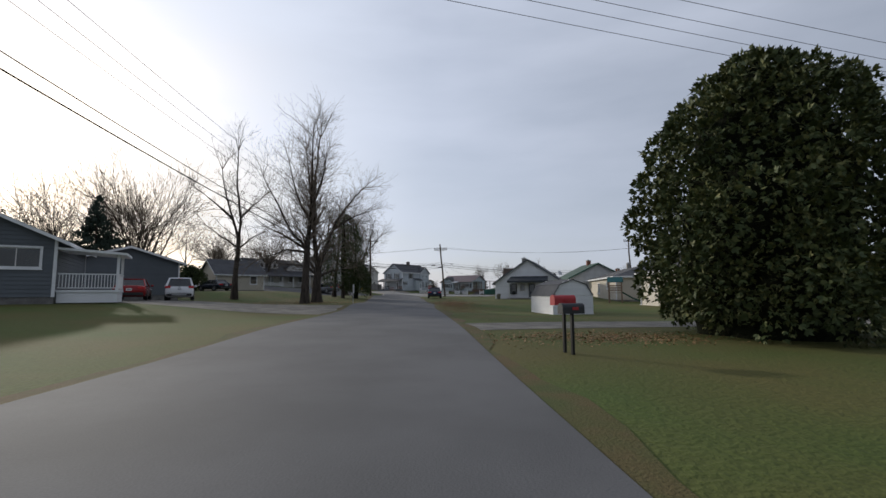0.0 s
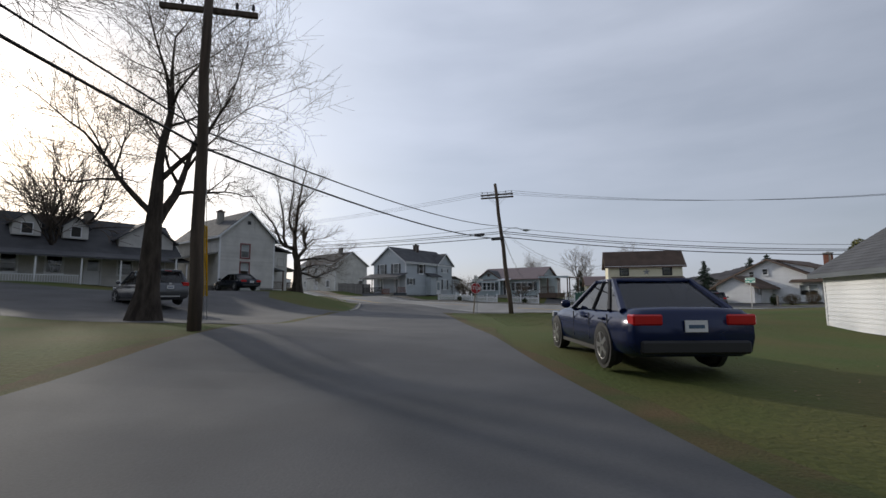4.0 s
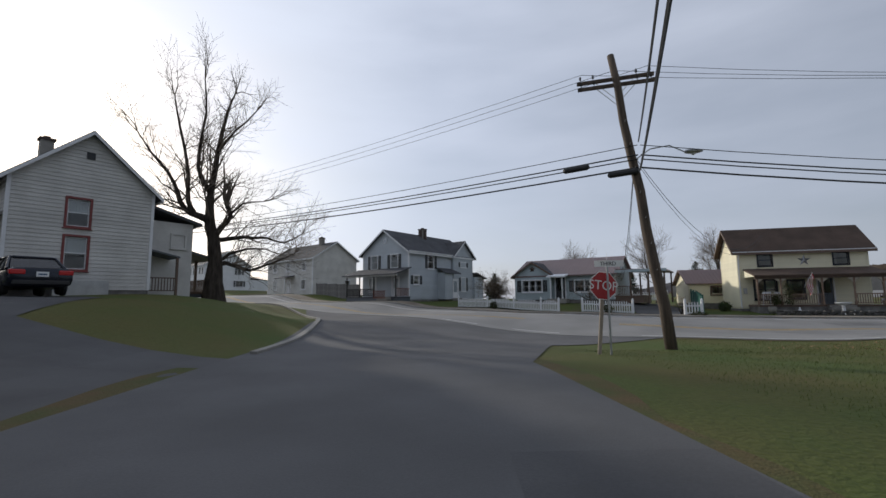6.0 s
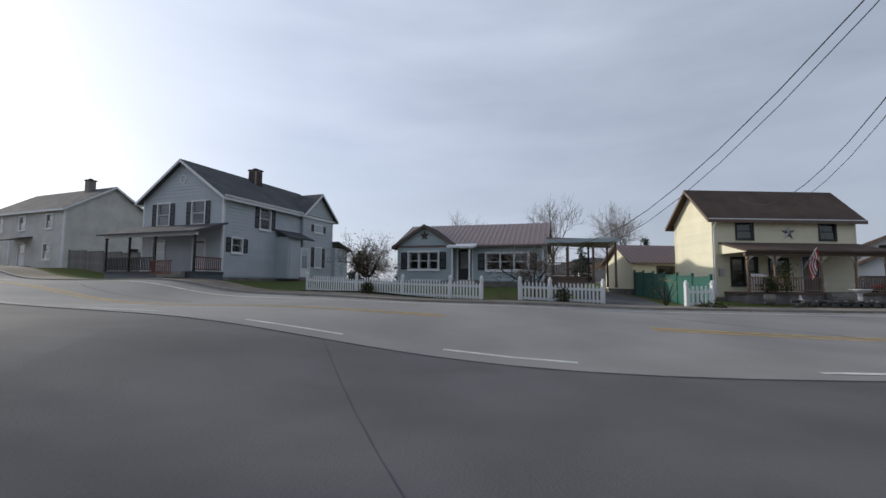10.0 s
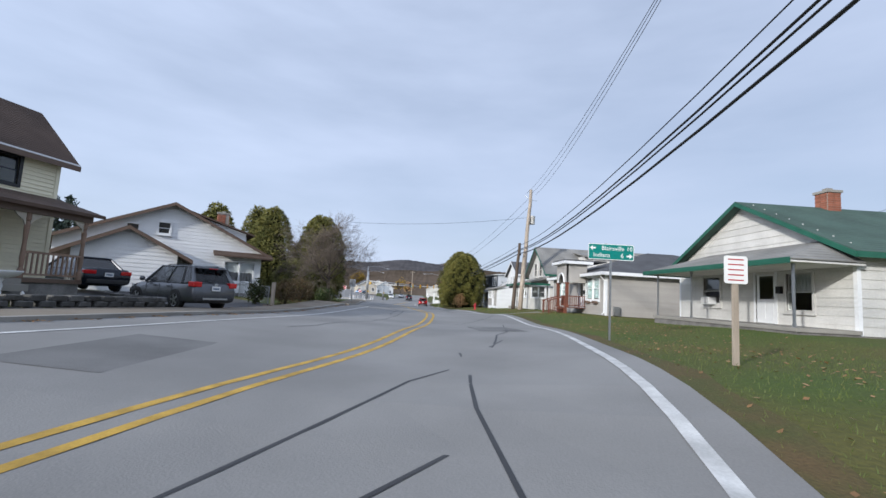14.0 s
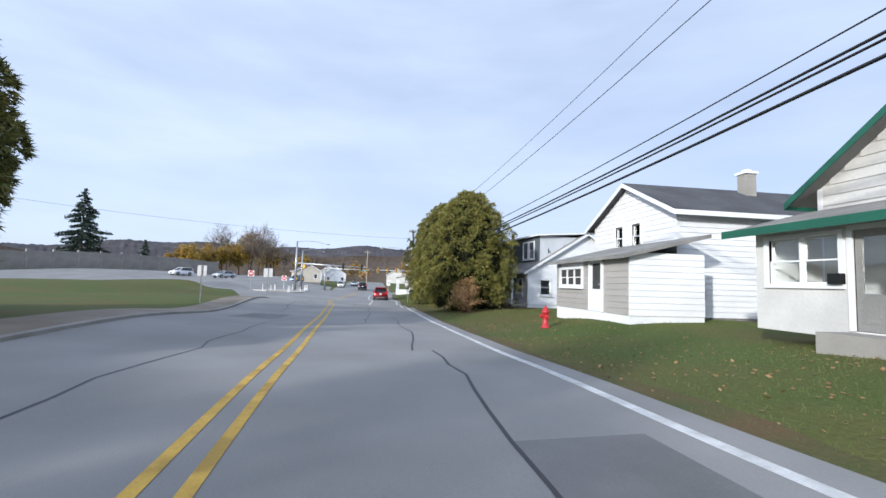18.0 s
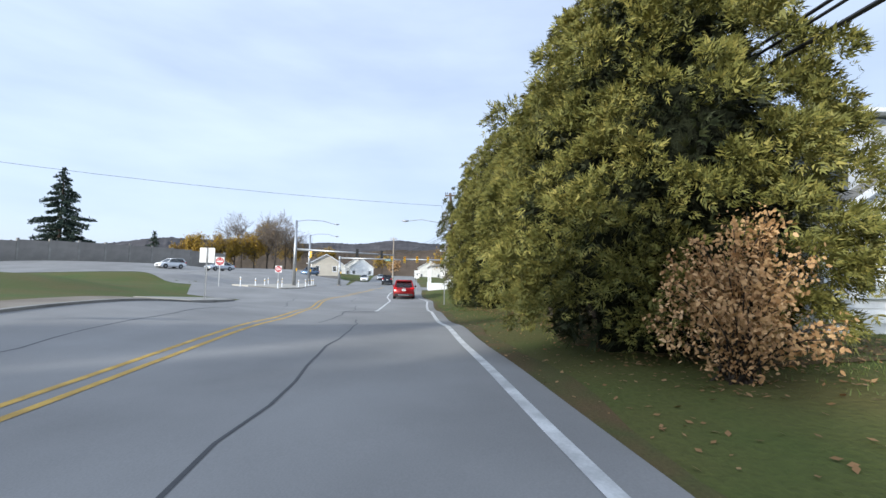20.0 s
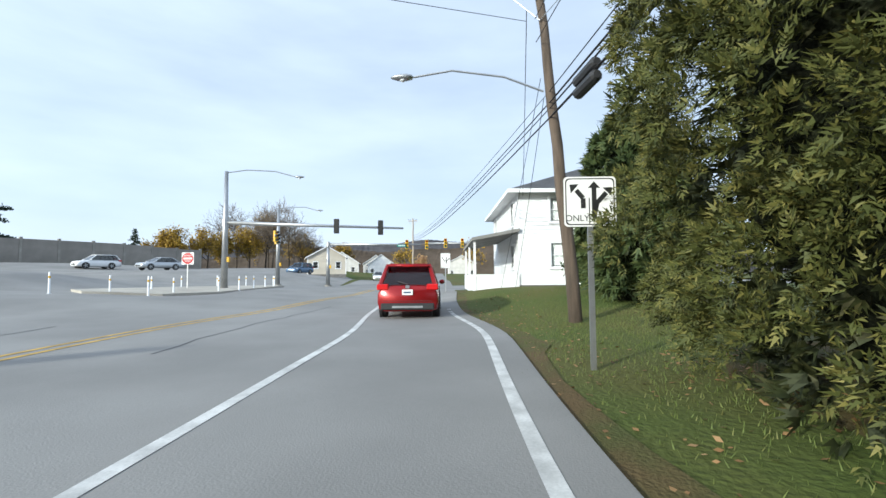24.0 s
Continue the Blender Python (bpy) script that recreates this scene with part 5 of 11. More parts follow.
# ---- houses, south side and side street ----
def house_corner_white():
    """White two-storey house at the corner, its gable towards the side street."""
    h = house(-18.2, 31.4, 52, 2.05, "white two-storey corner house with dull red window trim")
    W, D, H = 5.0, 9.0, 4.5
    red = dict(frame=M_REDTRIM, cover=M_BLIND, cover_h=0.55)
    front = [(1.85, 2.65, 0.75, 1.15, red), (1.85, 0.85, 0.75, 1.35, red)]
    fm = walls(h, W, D, H, (M_OLDWHITE, M_OLDWHITE), (holes_of(front), [], [], []), 2.25, "front back", boards=(True, False, False, False), course=0.16)
    put_windows(h, fm, 0, front)
    gable_roof(h, W, D, H, 2.25, M_SH_GREY, axis="y", over=0.3, eave=0.3)
    boxpart("attic_vent", M_BLACK, h, W / 2 - 0.15, -0.05, H + 1.1, W / 2 + 0.15, -0.02, H + 1.4)
    boxpart("cellar_hatch", M_GALV, h, 1.4, -1.0, -0.3, 3.2, 0, 0.35)
    chimney(h, 1.6, 3.5, H + 0.9, H + 2.6, 0.5, 0.5, M_DKBRICK, False)
    # rear wing by the main street, with a side porch
    b = bmesh.new()
    box(b, W + 0.02, 1.9, -0.5, W + 2.6, 7.5, 3.6)
    part("wing_wall", b, M_OLDWHITE, h)
    b = bmesh.new()
    slab(b, (W - 0.1, 1.6, 4.5), (W + 2.95, 1.6, 3.65), (W + 2.95, 7.8, 3.65), (W - 0.1, 7.8, 4.5), 0.14)
    part("wing_roof", b, M_SH_GREY, h)
    window(h, pose(W + 1.6, 1.9, 2.3), 0.6, 0.65, style="fixed", frame=M_OLDWHITE)
    b = bmesh.new()
    slab(b, (W + 2.5, 2.4, 2.3), (W + 4.1, 2.4, 1.9), (W + 4.1, 6.5, 1.9), (W + 2.5, 6.5, 2.3), 0.12)
    part("side_porch_roof", b, M_DKSID, h)
    for y in (2.6, 4.4, 6.3):
        post(h, W + 3.9, y, -0.4, 1.85, M_BROWNTRIM, 0.06)
    railing(h, pose(W + 3.9, 2.6, -0.1, 0, 0, 90), 3.7, 0.8, M_BROWNTRIM)
    deck(h, W + 2.62, 2.5, W + 4.0, 6.4, 0.0, M_BROWNTRIM, M_DKSID)
    b = bmesh.new()
    slab(b, (W + 0.1, 0.5, 2.0), (W + 1.5, 0.5, 1.7), (W + 1.5, 2.0, 1.7), (W + 0.1, 2.0, 2.0), 0.08)
    part("side_hood", b, M_DKSID, h)
    post(h, W + 1.4, 0.6, -0.4, 1.68, M_BROWNTRIM, 0.05)
    railing(h, pose(W + 0.15, 0.6, -0.1), 1.2, 0.75, M_BROWNTRIM)
    # dark low front porch and rear parts on the far side
    b = bmesh.new()
    slab(b, (-3.2, 0.6, 2.3), (0.0, 0.2, 3.0), (0.0, 6.5, 3.0), (-3.2, 6.5, 2.3), 0.12)
    part("porch_roof", b, M_SH_LTGREY, h)
    for y in (0.7, 3.0, 6.2):
        post(h, -3.0, y, -0.4, 2.28, M_WHITE, 0.05)
    deck(h, -3.2, 0.7, 0, 6.4, 0.2, M_CONC, M_STONE)
    return h


def dormer(h, x, y, z, w, d, rise, roof, siding):
    """A small gabled dormer standing on a roof slope, its window to the front."""
    bm = bmesh.new()
    prism(bm, [(x - w / 2, z - 0.9), (x + w / 2, z - 0.9), (x + w / 2, z), (x, z + rise), (x - w / 2, z)], y, y + d)
    o = part("dormer", bm, siding, h)
    for s in (-1, 1):
        bm = bmesh.new()
        e = x + s * (w / 2 + 0.18)
        slab(bm, (x, y - 0.2, z + rise + 0.06), (e, y - 0.2, z - 0.1), (e, y + d, z - 0.1), (x, y + d, z + rise + 0.06), 0.07)
        part("dormer_roof", bm, roof, o)
    boxpart("frame", M_WHITE, o, x - 0.34, y - 0.03, z - 0.82, x + 0.34, y - 0.004, z + 0.02)
    # opaque pane, a dim room's darkness painted into it
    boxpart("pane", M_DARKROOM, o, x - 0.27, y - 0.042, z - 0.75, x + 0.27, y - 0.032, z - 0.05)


def house_row_behind():
    """Long old connected house beyond the parking apron."""
    h = house(-29.0, 22.6, 52, 2.1, "long old connected house with dark roof, dormers and low porch")
    W, D, H, rise = 11.6, 8.0, 2.4, 3.0
    front = [(0.9, 0.9, 0.8, 1.2), (3.2, 0.9, 0.9, 1.2), (7.4, 0.9, 0.9, 1.1), (9.6, 0.9, 0.8, 1.2)]
    fd = (5.4, 0.1, 0.9, 1.95)
    fm = walls(h, W, D, H, (M_OLDWHITE, M_OLDWHITE), (holes_of(front) + [fd], [], [], []), rise, "right left", boards=(True, False, False, False))
    put_windows(h, fm, 0, front)
    door(h, place(fm[0], fd[0], fd[1]), fd[2], fd[3], glazed=0.4)
    gable_roof(h, W, D, H, rise, M_SH_GREY, axis="x")
    dormer(h, 2.2, 0.9, 4.4, 1.5, 2.2, 0.7, M_SH_GREY, M_OLDWHITE)
    dormer(h, 4.9, 0.9, 4.4, 1.5, 2.2, 0.7, M_SH_GREY, M_OLDWHITE)
    # a cross wing whose gable looks over the porch
    bm = bmesh.new()
    prism(bm, [(7.6, 0.0), (11.5, 0.0), (11.5, 3.9), (9.55, 5.3), (7.6, 3.9)], 0.9, 5.0)
    part("cross_wing", bm, M_OLDWHITE, h)
    for s in (-1, 1):
        bm = bmesh.new()
        e = 9.55 + s * 2.3
        courses(bm, *((( e, 0.55, 3.68), (e, 5.2, 3.68), (9.55, 5.2, 5.4), (9.55, 0.55, 5.4)) if s > 0 else ((e, 5.2, 3.68), (e, 0.55, 3.68), (9.55, 0.55, 5.4), (9.55, 5.2, 5.4))), 8)
        part("wing_roof", bm, M_SH_GREY, h)
    b = bmesh.new()
    slab(b, (-0.2, -2.3, 2.0), (W + 0.2, -2.3, 2.0), (W + 0.2, 0, 2.5), (-0.2, 0, 2.5), 0.12)
    part("porch_roof", b, M_SH_GREY, h)
    for x in (0, 2.3, 4.7, 7, 9.3, 11.5):
        post(h, x, -2.1, -0.6, 1.95, M_WHITE, 0.05)
    railing(h, pose(0, -2.1, -0.1), 4.6, 0.8, M_WHITE)
    chimney(h, 6.3, 4.0, H + 2.4, H + 3.7, 0.6, 0.6, M_DKBRICK, False)
    return h


def house_gable_porch():
    """Low white house seen from its back porch."""
    h = house(12.36, 3.3, -20, -0.02, "low white house with dark roof edge and back porch")
    W, D, H = 8.9, 9.0, 2.25
    front = [(2.1, 0.75, 0.75, 1.2, dict(frame=M_BLACK)), (6.6, 0.75, 0.75, 1.2, dict(frame=M_BLACK)), (3.4, 1.15, 0.55, 0.75, dict(frame=M_OLDWHITE))]
    fd = (4.55, 0.15, 0.8, 1.85)
    fm = walls(h, W, D, H, (M_WHITESID, M_WHITESID), (holes_of(front) + [fd], [], [], []), 3.0, "front back", boards=(True, False, False, False), course=0.16)
    put_windows(h, fm, 0, front)
    door(h, place(fm[0], fd[0], fd[1]), fd[2], fd[3], M_DKSID, glazed=0.5, trim=M_OLDWHITE)
    gable_roof(h, W, D, H, 3.0, M_SH_GREY, axis="y", over=0.35, eave=0.4, trim=M_DKSID)
    b = bmesh.new()
    courses(b, (2.0, -2.2, 2.35), (7.3, -2.2, 2.35), (7.1, 0, 3.0), (2.2, 0, 3.0), 6)
    part("porch_roof", b, M_DKAWNING, h)
    boxpart("porch_valance", M_DKAWNING, h, 2.02, -2.2, 2.12, 7.28, -2.16, 2.34)
    for x in (2.3, 7.0):
        post(h, x, -2.05, -0.2, 2.3, M_OLDWHITE, 0.05)
    deck(h, 2.0, -2.1, 7.2, 0, 0.12, M_CONC)
    chimney(h, 3.6, 2.5, H + 1.9, H + 3.4, 0.55, 0.55, M_OLDWHITE, False)
    gutter(h, (W + 0.4, -0.2, H - 0.1), (W + 0.4, 6, H - 0.1), (W - 0.05, 0, H - 0.1))
    return h


def house_beige(x, y, deg, z, W, wins, rise=1.5, H=2.75, garage=False):
    h = house(x, y, deg, z, "long low beige sided house with dark hip roof")
    D = 8.5
    fm = walls(h, W, D, H, (M_BEIGE, M_BEIGE), (holes_of(wins), [], [], [(3.0, 0.9, 1.0, 1.1)]), rise if garage else 0, "left right" if garage else "", boards=(True, garage, False, False), base=0.05)
    put_windows(h, fm, 0, wins)
    window(h, place(fm[3], 3.0, 0.9), 1.0, 1.1)
    if garage:
        gable_roof(h, W, D, H, rise, M_SH_GREY, axis="x", over=0.15, eave=0.35)
        # roller door in the gable end
        for k in range(4):
            boxpart("door_panel", M_WHITE, h, W + 0.02, 1.5, 0.02 + 0.53 * k, W + 0.06, 4.0, 0.54 + 0.53 * k)
        for a, c, e, g in ((1.38, 1.5, 0, 2.24), (4.0, 4.12, 0, 2.24), (1.38, 4.12, 2.14, 2.26)):
            boxpart("door_trim", M_WHITE, h, W + 0.02, a, e, W + 0.09, c, g)
        boxpart("corner_board", M_WHITE, h, W - 0.02, -0.05, 0, W + 0.07, 0.08, H)
        boxpart("corner_board", M_WHITE, h, -0.07, -0.05, 0, 0.02, 0.08, H)
    else:
        hip_roof(h, W, D, H, rise, M_SH_GREY, 0.4)
    chimney(h, W * 0.4, 4.2, H + rise - 0.4, H + rise + 0.7, 0.4, 0.4, M_GALV, False)
    gutter(h, (W + 0.42, -0.42, H - 0.02), (-0.42, -0.42, H - 0.02), (0.1, 0, H - 0.05))
    gutter(h, (-0.42, -0.42, H - 0.02), (-0.42, D, H - 0.02), None)
    return h


house_corner_white(); house_row_behind(); house_gable_porch()
hb = house_beige(23.8, -15.7, -90, -0.5, 9.0, [(1.85, 1.45, 0.75, 0.85, dict(style="slider")), (6.7, 1.45, 0.9, 0.95, dict(style="slider"))], 1.95, 3.1, True)
hb["label"] = "beige clapboard house with garage door in its gable end"
hb = house_beige(28.4, 12.3, -99.6, -0.12, 18.6, [(7.6, 0.75, 1.2, 1.35, dict(style="pair")), (13.4, 1.35, 1.0, 0.8)], 1.5)
hb["label"] = "long low beige house with hip roof and side deck"


def house_green_roof():
    h = house(34.6, 20.3, 180, 0.55, "weathered white house with green shingle roof and front porch")
    W, D, H = 9.0, 7.3, 2.6
    front = [(1.85, 0.75, 1.1, 1.25, dict(frame=M_OLDWHITE)), (6.45, 0.65, 1.05, 1.3, dict(frame=M_OLDWHITE, cover=M_BLIND, cover_h=0.5))]
    fd = (5.0, 0.15, 0.95, 1.9)
    fm = walls(h, W, D, H, (M_OLDWHITE, M_OLDWHITE), (holes_of(front) + [fd], [], [], []), 2.25, "front back", boards=(True, False, False, False), course=0.28)
    put_windows(h, fm, 0, front)
    door(h, place(fm[0], fd[0], fd[1]), fd[2], fd[3], M_WHITE, glazed=0.45)
    gable_roof(h, W, D, H, 2.25, M_SH_GREEN, axis="y", over=0.45, eave=0.45, trim=M_GREENTRIM)
    deck(h, 1.1, -2.0, W + 0.1, 0, 0.15, M_CONC, M_STONE)
    b = bmesh.new()
    A, B_, C, E_ = (0.9, -2.35, 2.15), (W + 0.3, -2.35, 2.15), (W - 1.0, -0.02, 2.95), (2.3, -0.02, 2.95)
    b.free()
    for q in ((A, B_, C, E_), (B_, (W + 0.3, 0.0, 2.15), C, C), ((0.9, 0.0, 2.15), A, E_, E_)):
        b = bmesh.new()
        courses(b, *q, 8, t=0.02)
        part("porch_roof", b, M_SH_LTGREY, h)
    boxpart("porch_ceiling", M_OLDWHITE, h, 0.9, -2.35, 2.05, W + 0.3, -0.02, 2.1)
    boxpart("porch_fascia", M_GREENTRIM, h, 0.86, -2.39, 2.0, W + 0.34, -2.355, 2.18)
    boxpart("porch_fascia", M_GREENTRIM, h, 0.86, -2.35, 2.0, 0.895, 0, 2.18)
    for x in (1.35, 3.9, 6.4, W - 0.1):
        post(h, x, -1.9, 0.15, 2.05, M_GALV, 0.03)
    ac = boxpart("air_conditioner", M_WHITE, h, 2.12, -0.35, 0.78, 2.67, 0.0, 1.1, "white window air conditioner", 0.006)
    for k in range(9):
        boxpart("slat", M_OLDWHITE, ac, 2.15, -0.362, 0.81 + k * 0.03, 2.64, -0.35, 0.825 + k * 0.03)
    boxpart("mailbox", M_IRON, h, 6.1, -0.15, 1.25, 6.3, -0.03, 1.5)
    chimney(h, 4.6, 3.4, H + 1.9, H + 3.0, 0.6, 0.55, M_BRICK)
    boxpart("bilco_door", M_WHITE, h, W + 0.03, 1.0, 0.0, W + 0.12, 2.2, 1.9)
    return h


def house_grey_new():
    """Grey vinyl house with a hip roof, an arched portico and redwood steps."""
    h = house(48.5, 22.5, 180, 0.42, "grey vinyl-sided house with hip roof and arched portico")
    W, D, H = 10.1, 12.0, 2.5
    teal = dict(style="pair", cover=M_TEAL, cover_h=0.95)
    front = [(7.1, 0.9, 2.1, 1.4, teal), (1.15, 0.9, 1.75, 1.4, teal)]
    fd = (5.75, 0.35, 0.9, 1.85)
    right = [(8.0, 1.0, 0.9, 1.2)]
    fm = walls(h, W, D, H, (M_GRAYSID, M_GRAYSID), (holes_of(front) + [fd], holes_of(right), [], []), 0, "", boards=(True, True, False, False), course=0.12, base=0.02)
    put_windows(h, fm, 0, front)
    put_windows(h, fm, 1, right)
    door(h, place(fm[0], fd[0], fd[1]), fd[2], fd[3], M_WHITE, glazed=0.5)
    hip_roof(h, W, D, H, 1.9, M_SH_GREY, 0.45)
    gutter(h, (W + 0.46, -0.46, H), (-0.46, -0.46, H), (W - 0.06, 0, H - 0.02))
    gutter(h, (W + 0.46, D, H), (W + 0.46, -0.46, H), None)
    for x in (7.25, 8.45):
        b = bmesh.new()
        box(b, x, -0.2, 0.68, x + 0.62, -0.03, 0.83)
        part("window_box", b, M_BROWNTRIM, h)
    boxpart("gas_meter", M_GALV, h, W + 0.03, 0.4, 0.05, W + 0.22, 0.75, 0.55)
    # portico
    P0, P1, Y = 5.1, 7.1, -1.35
    b = bmesh.new()
    n = 14
    R0, cx, cz = 0.62, (P0 + P1) / 2, 1.9
    pts = [(P0, 1.95), (P0, 3.15), (P1, 3.15), (P1, 1.95), (cx + R0, 1.95)]
    arc = [(cx + R0 * math.cos(3.14159 * k / n), 1.95 + R0 * math.sin(3.14159 * k / n)) for k in range(1, n)]
    outer = [(P0, 3.15)] + [(P0 + (P1 - P0) * k / 10, 3.15) for k in range(1, 10)] + [(P1, 3.15)]
    left = [(cx - R0, 1.95)] + arc[::-1] + [(cx + R0, 1.95)]
    m_ = len(left)
    top = [(P0 + (P1 - P0) * k / (m_ - 1), 3.15) for k in range(m_)]
    for y in (Y, Y + 0.14):
        lo = [b.verts.new((x, y, z)) for x, z in left]
        hi = [b.verts.new((x, y, z)) for x, z in top]
        for k in range(m_ - 1):
            b.faces.new((lo[k], lo[k + 1], hi[k + 1], hi[k]))
        e0 = b.verts.new((P0, y, 1.95))
        e1 = b.verts.new((P1, y, 1.95))
        b.faces.new((e0, lo[0], hi[0]))
        b.faces.new((lo[-1], e1, hi[-1]))
    part("portico_arch", b, M_GRAYSID, h)
    b = bmesh.new()
    pipe(b, [(x, Y - 0.02, z) for x, z in left], 0.055, 6)
    part("arch_trim", b, M_WHITE, h)
    for x in (P0, P1 - 0.12):
        boxpart("portico_side", M_GRAYSID, h, x, Y + 0.14, 1.95, x + 0.12, 0, 3.15)
    boxpart("portico_cornice", M_WHITE, h, P0 - 0.3, Y - 0.3, 3.15, P1 + 0.3, 0.3, 3.33)
    b = bmesh.new()
    box(b, P0 - 0.25, Y - 0.25, 3.33, P1 + 0.25, 1.2, 3.42)
    part("portico_roof", b, M_SH_GREY, h)
    for x in (P0 + 0.1, P1 - 0.1):
        post(h, x, Y + 0.08, 0.35, 1.95, M_WOODRED, 0.09)
    for k in range(int((P1 - P0) / 0.14)):
        boxpart("deck_board", M_WOODRED, h, P0 + 0.14 * k, Y, 0.31, P0 + 0.14 * k + 0.13, -0.02, 0.35)
    boxpart("deck_skirt", M_WOODRED, h, P0, Y + 0.03, -0.25, P1, Y + 0.08, 0.3)
    railing(h, pose(P1 - 0.05, Y + 0.1, 0.35, 0, 0, 90), 1.2, 0.75, M_WOODRED)
    railing(h, pose(P1 - 1.05, Y + 0.06, 0.35), 0.95, 0.75, M_WOODRED)
    for k in range(3):
        boxpart("step", M_WOODRED, h, P0 + 0.2, Y - 0.3 * (k + 1), 0.2 - 0.12 * k, P0 + 1.5, Y - 0.3 * k, 0.24 - 0.12 * k)
    for x in (P0 + 0.2, P0 + 1.5):
        b = bmesh.new()
        pipe(b, [(x, Y, 1.05), (x, Y - 0.95, 0.72)], 0.04, 6)
        part("stair_rail", b, M_WOODRED, h)
        post(h, x, Y - 0.95, -0.3, 0.75, M_WOODRED, 0.05)
        for k in range(6):
            boxpart("baluster", M_WOODRED, h, x - 0.015, Y - 0.15 - k * 0.14, 0.05, x + 0.015, Y - 0.12 - k * 0.14, 0.98 - k * 0.05)
    boxpart("wall_mailbox", M_IRON, h, 6.8, -0.16, 1.25, 7.0, -0.03, 1.5)
    return h


def house_grey_old():
    """Old grey house, green gable trim, glazed front porch and a side dormer."""
    h = house(57.4, 22.3, 180, 0.34, "old weathered grey house with green gable trim and glazed porch")
    W, D, H = 6.8, 11.0, 3.3
    up = [(2.1, 3.0, 0.9, 1.2, dict(frame=M_OLDWHITE)), (3.85, 3.0, 0.9, 1.2, dict(frame=M_OLDWHITE))]
    fm = walls(h, W, D, H, (M_GRAYSID, M_OLDWHITE), ([], [], [], []), 2.35, "front back", boards=(True, True, False, False), course=0.24)
    for u in up:
        high_window(h, place(fm[0], u[0], u[1]), u[2], u[3], **u[4])
    gable_roof(h, W, D, H, 2.35, M_SH_LTGREY, axis="y", over=0.45, eave=0.5, trim=M_GREENTRIM)
    # dormer on the west slope
    boxpart("dormer_wall", M_OLDWHITE, h, W * 0.6, 3.2, H + 0.5, W * 0.93, 6.6, H + 1.55)
    b = bmesh.new()
    slab(b, (W * 0.5, 3.0, H + 2.2), (W * 0.5, 6.9, H + 2.2), (W * 1.0, 6.9, H + 1.55), (W * 1.0, 3.0, H + 1.55), 0.1)
    part("dormer_roof", b, M_SH_LTGREY, h)
    window(h, pose(W * 0.93, 4.1, H + 0.75, 0, 0, 90), 1.3, 0.6, style="slider")
    chimney(h, W * 0.62, 6.0, H + 1.5, H + 2.95, 0.55, 0.55, M_CONC, False)
    # glazed porch
    Y0 = -1.75
    px = [(0.35, 1.0, 1.55, 0.95, dict(style="pair", sill=False)), (3.35, 1.0, 2.9, 0.95, dict(style="triple", sill=False))]
    pd = (2.15, 0.15, 0.85, 1.85)
    wall(h, "wall", pose(0, Y0, 0), W, 2.2, holes_of(px) + [pd], M_OLDWHITE)
    for u in px:
        window(h, pose(u[0], Y0, u[1]), u[2], u[3], **u[4])
    door(h, pose(pd[0], Y0, pd[1]), pd[2], pd[3], M_SH_LTGREY, glazed=0.55)
    wall(h, "wall", pose(W, Y0, 0, 0, 0, 90), 1.75, 2.2, [(0.3, 1.0, 1.15, 0.95)], M_OLDWHITE, inset=0.165)
    window(h, pose(W, Y0 + 0.3, 1.0, 0, 0, 90), 1.15, 0.95, style="pair", sill=False)
    wall(h, "wall", pose(0, 0, 0, 0, 0, 270), 1.75, 2.2, [], M_OLDWHITE, inset=0.165)
    b = bmesh.new()
    courses(b, (-0.45, Y0 - 0.45, 2.2), (W + 0.45, Y0 - 0.45, 2.2), (W + 0.3, 0, 2.8), (-0.3, 0, 2.8), 7)
    part("porch_roof", b, M_SH_LTGREY, h)
    boxpart("porch_fascia", M_GREENTRIM, h, -0.47, Y0 - 0.49, 2.05, W + 0.47, Y0 - 0.455, 2.22)
    boxpart("porch_fascia", M_GREENTRIM, h, W + 0.42, Y0 - 0.45, 2.05, W + 0.455, 0, 2.22)
    boxpart("step", M_CONC, h, 2.0, Y0 - 0.7, -0.3, 3.2, Y0, 0.12)
    boxpart("wall_mailbox", M_IRON, h, 1.75, Y0 - 0.13, 1.0, 2.0, Y0 - 0.02, 1.2)
    door(h, pose(W, 2.6, 0.1, 0, 0, 90), 0.85, 1.85, M_WHITE)
    return h


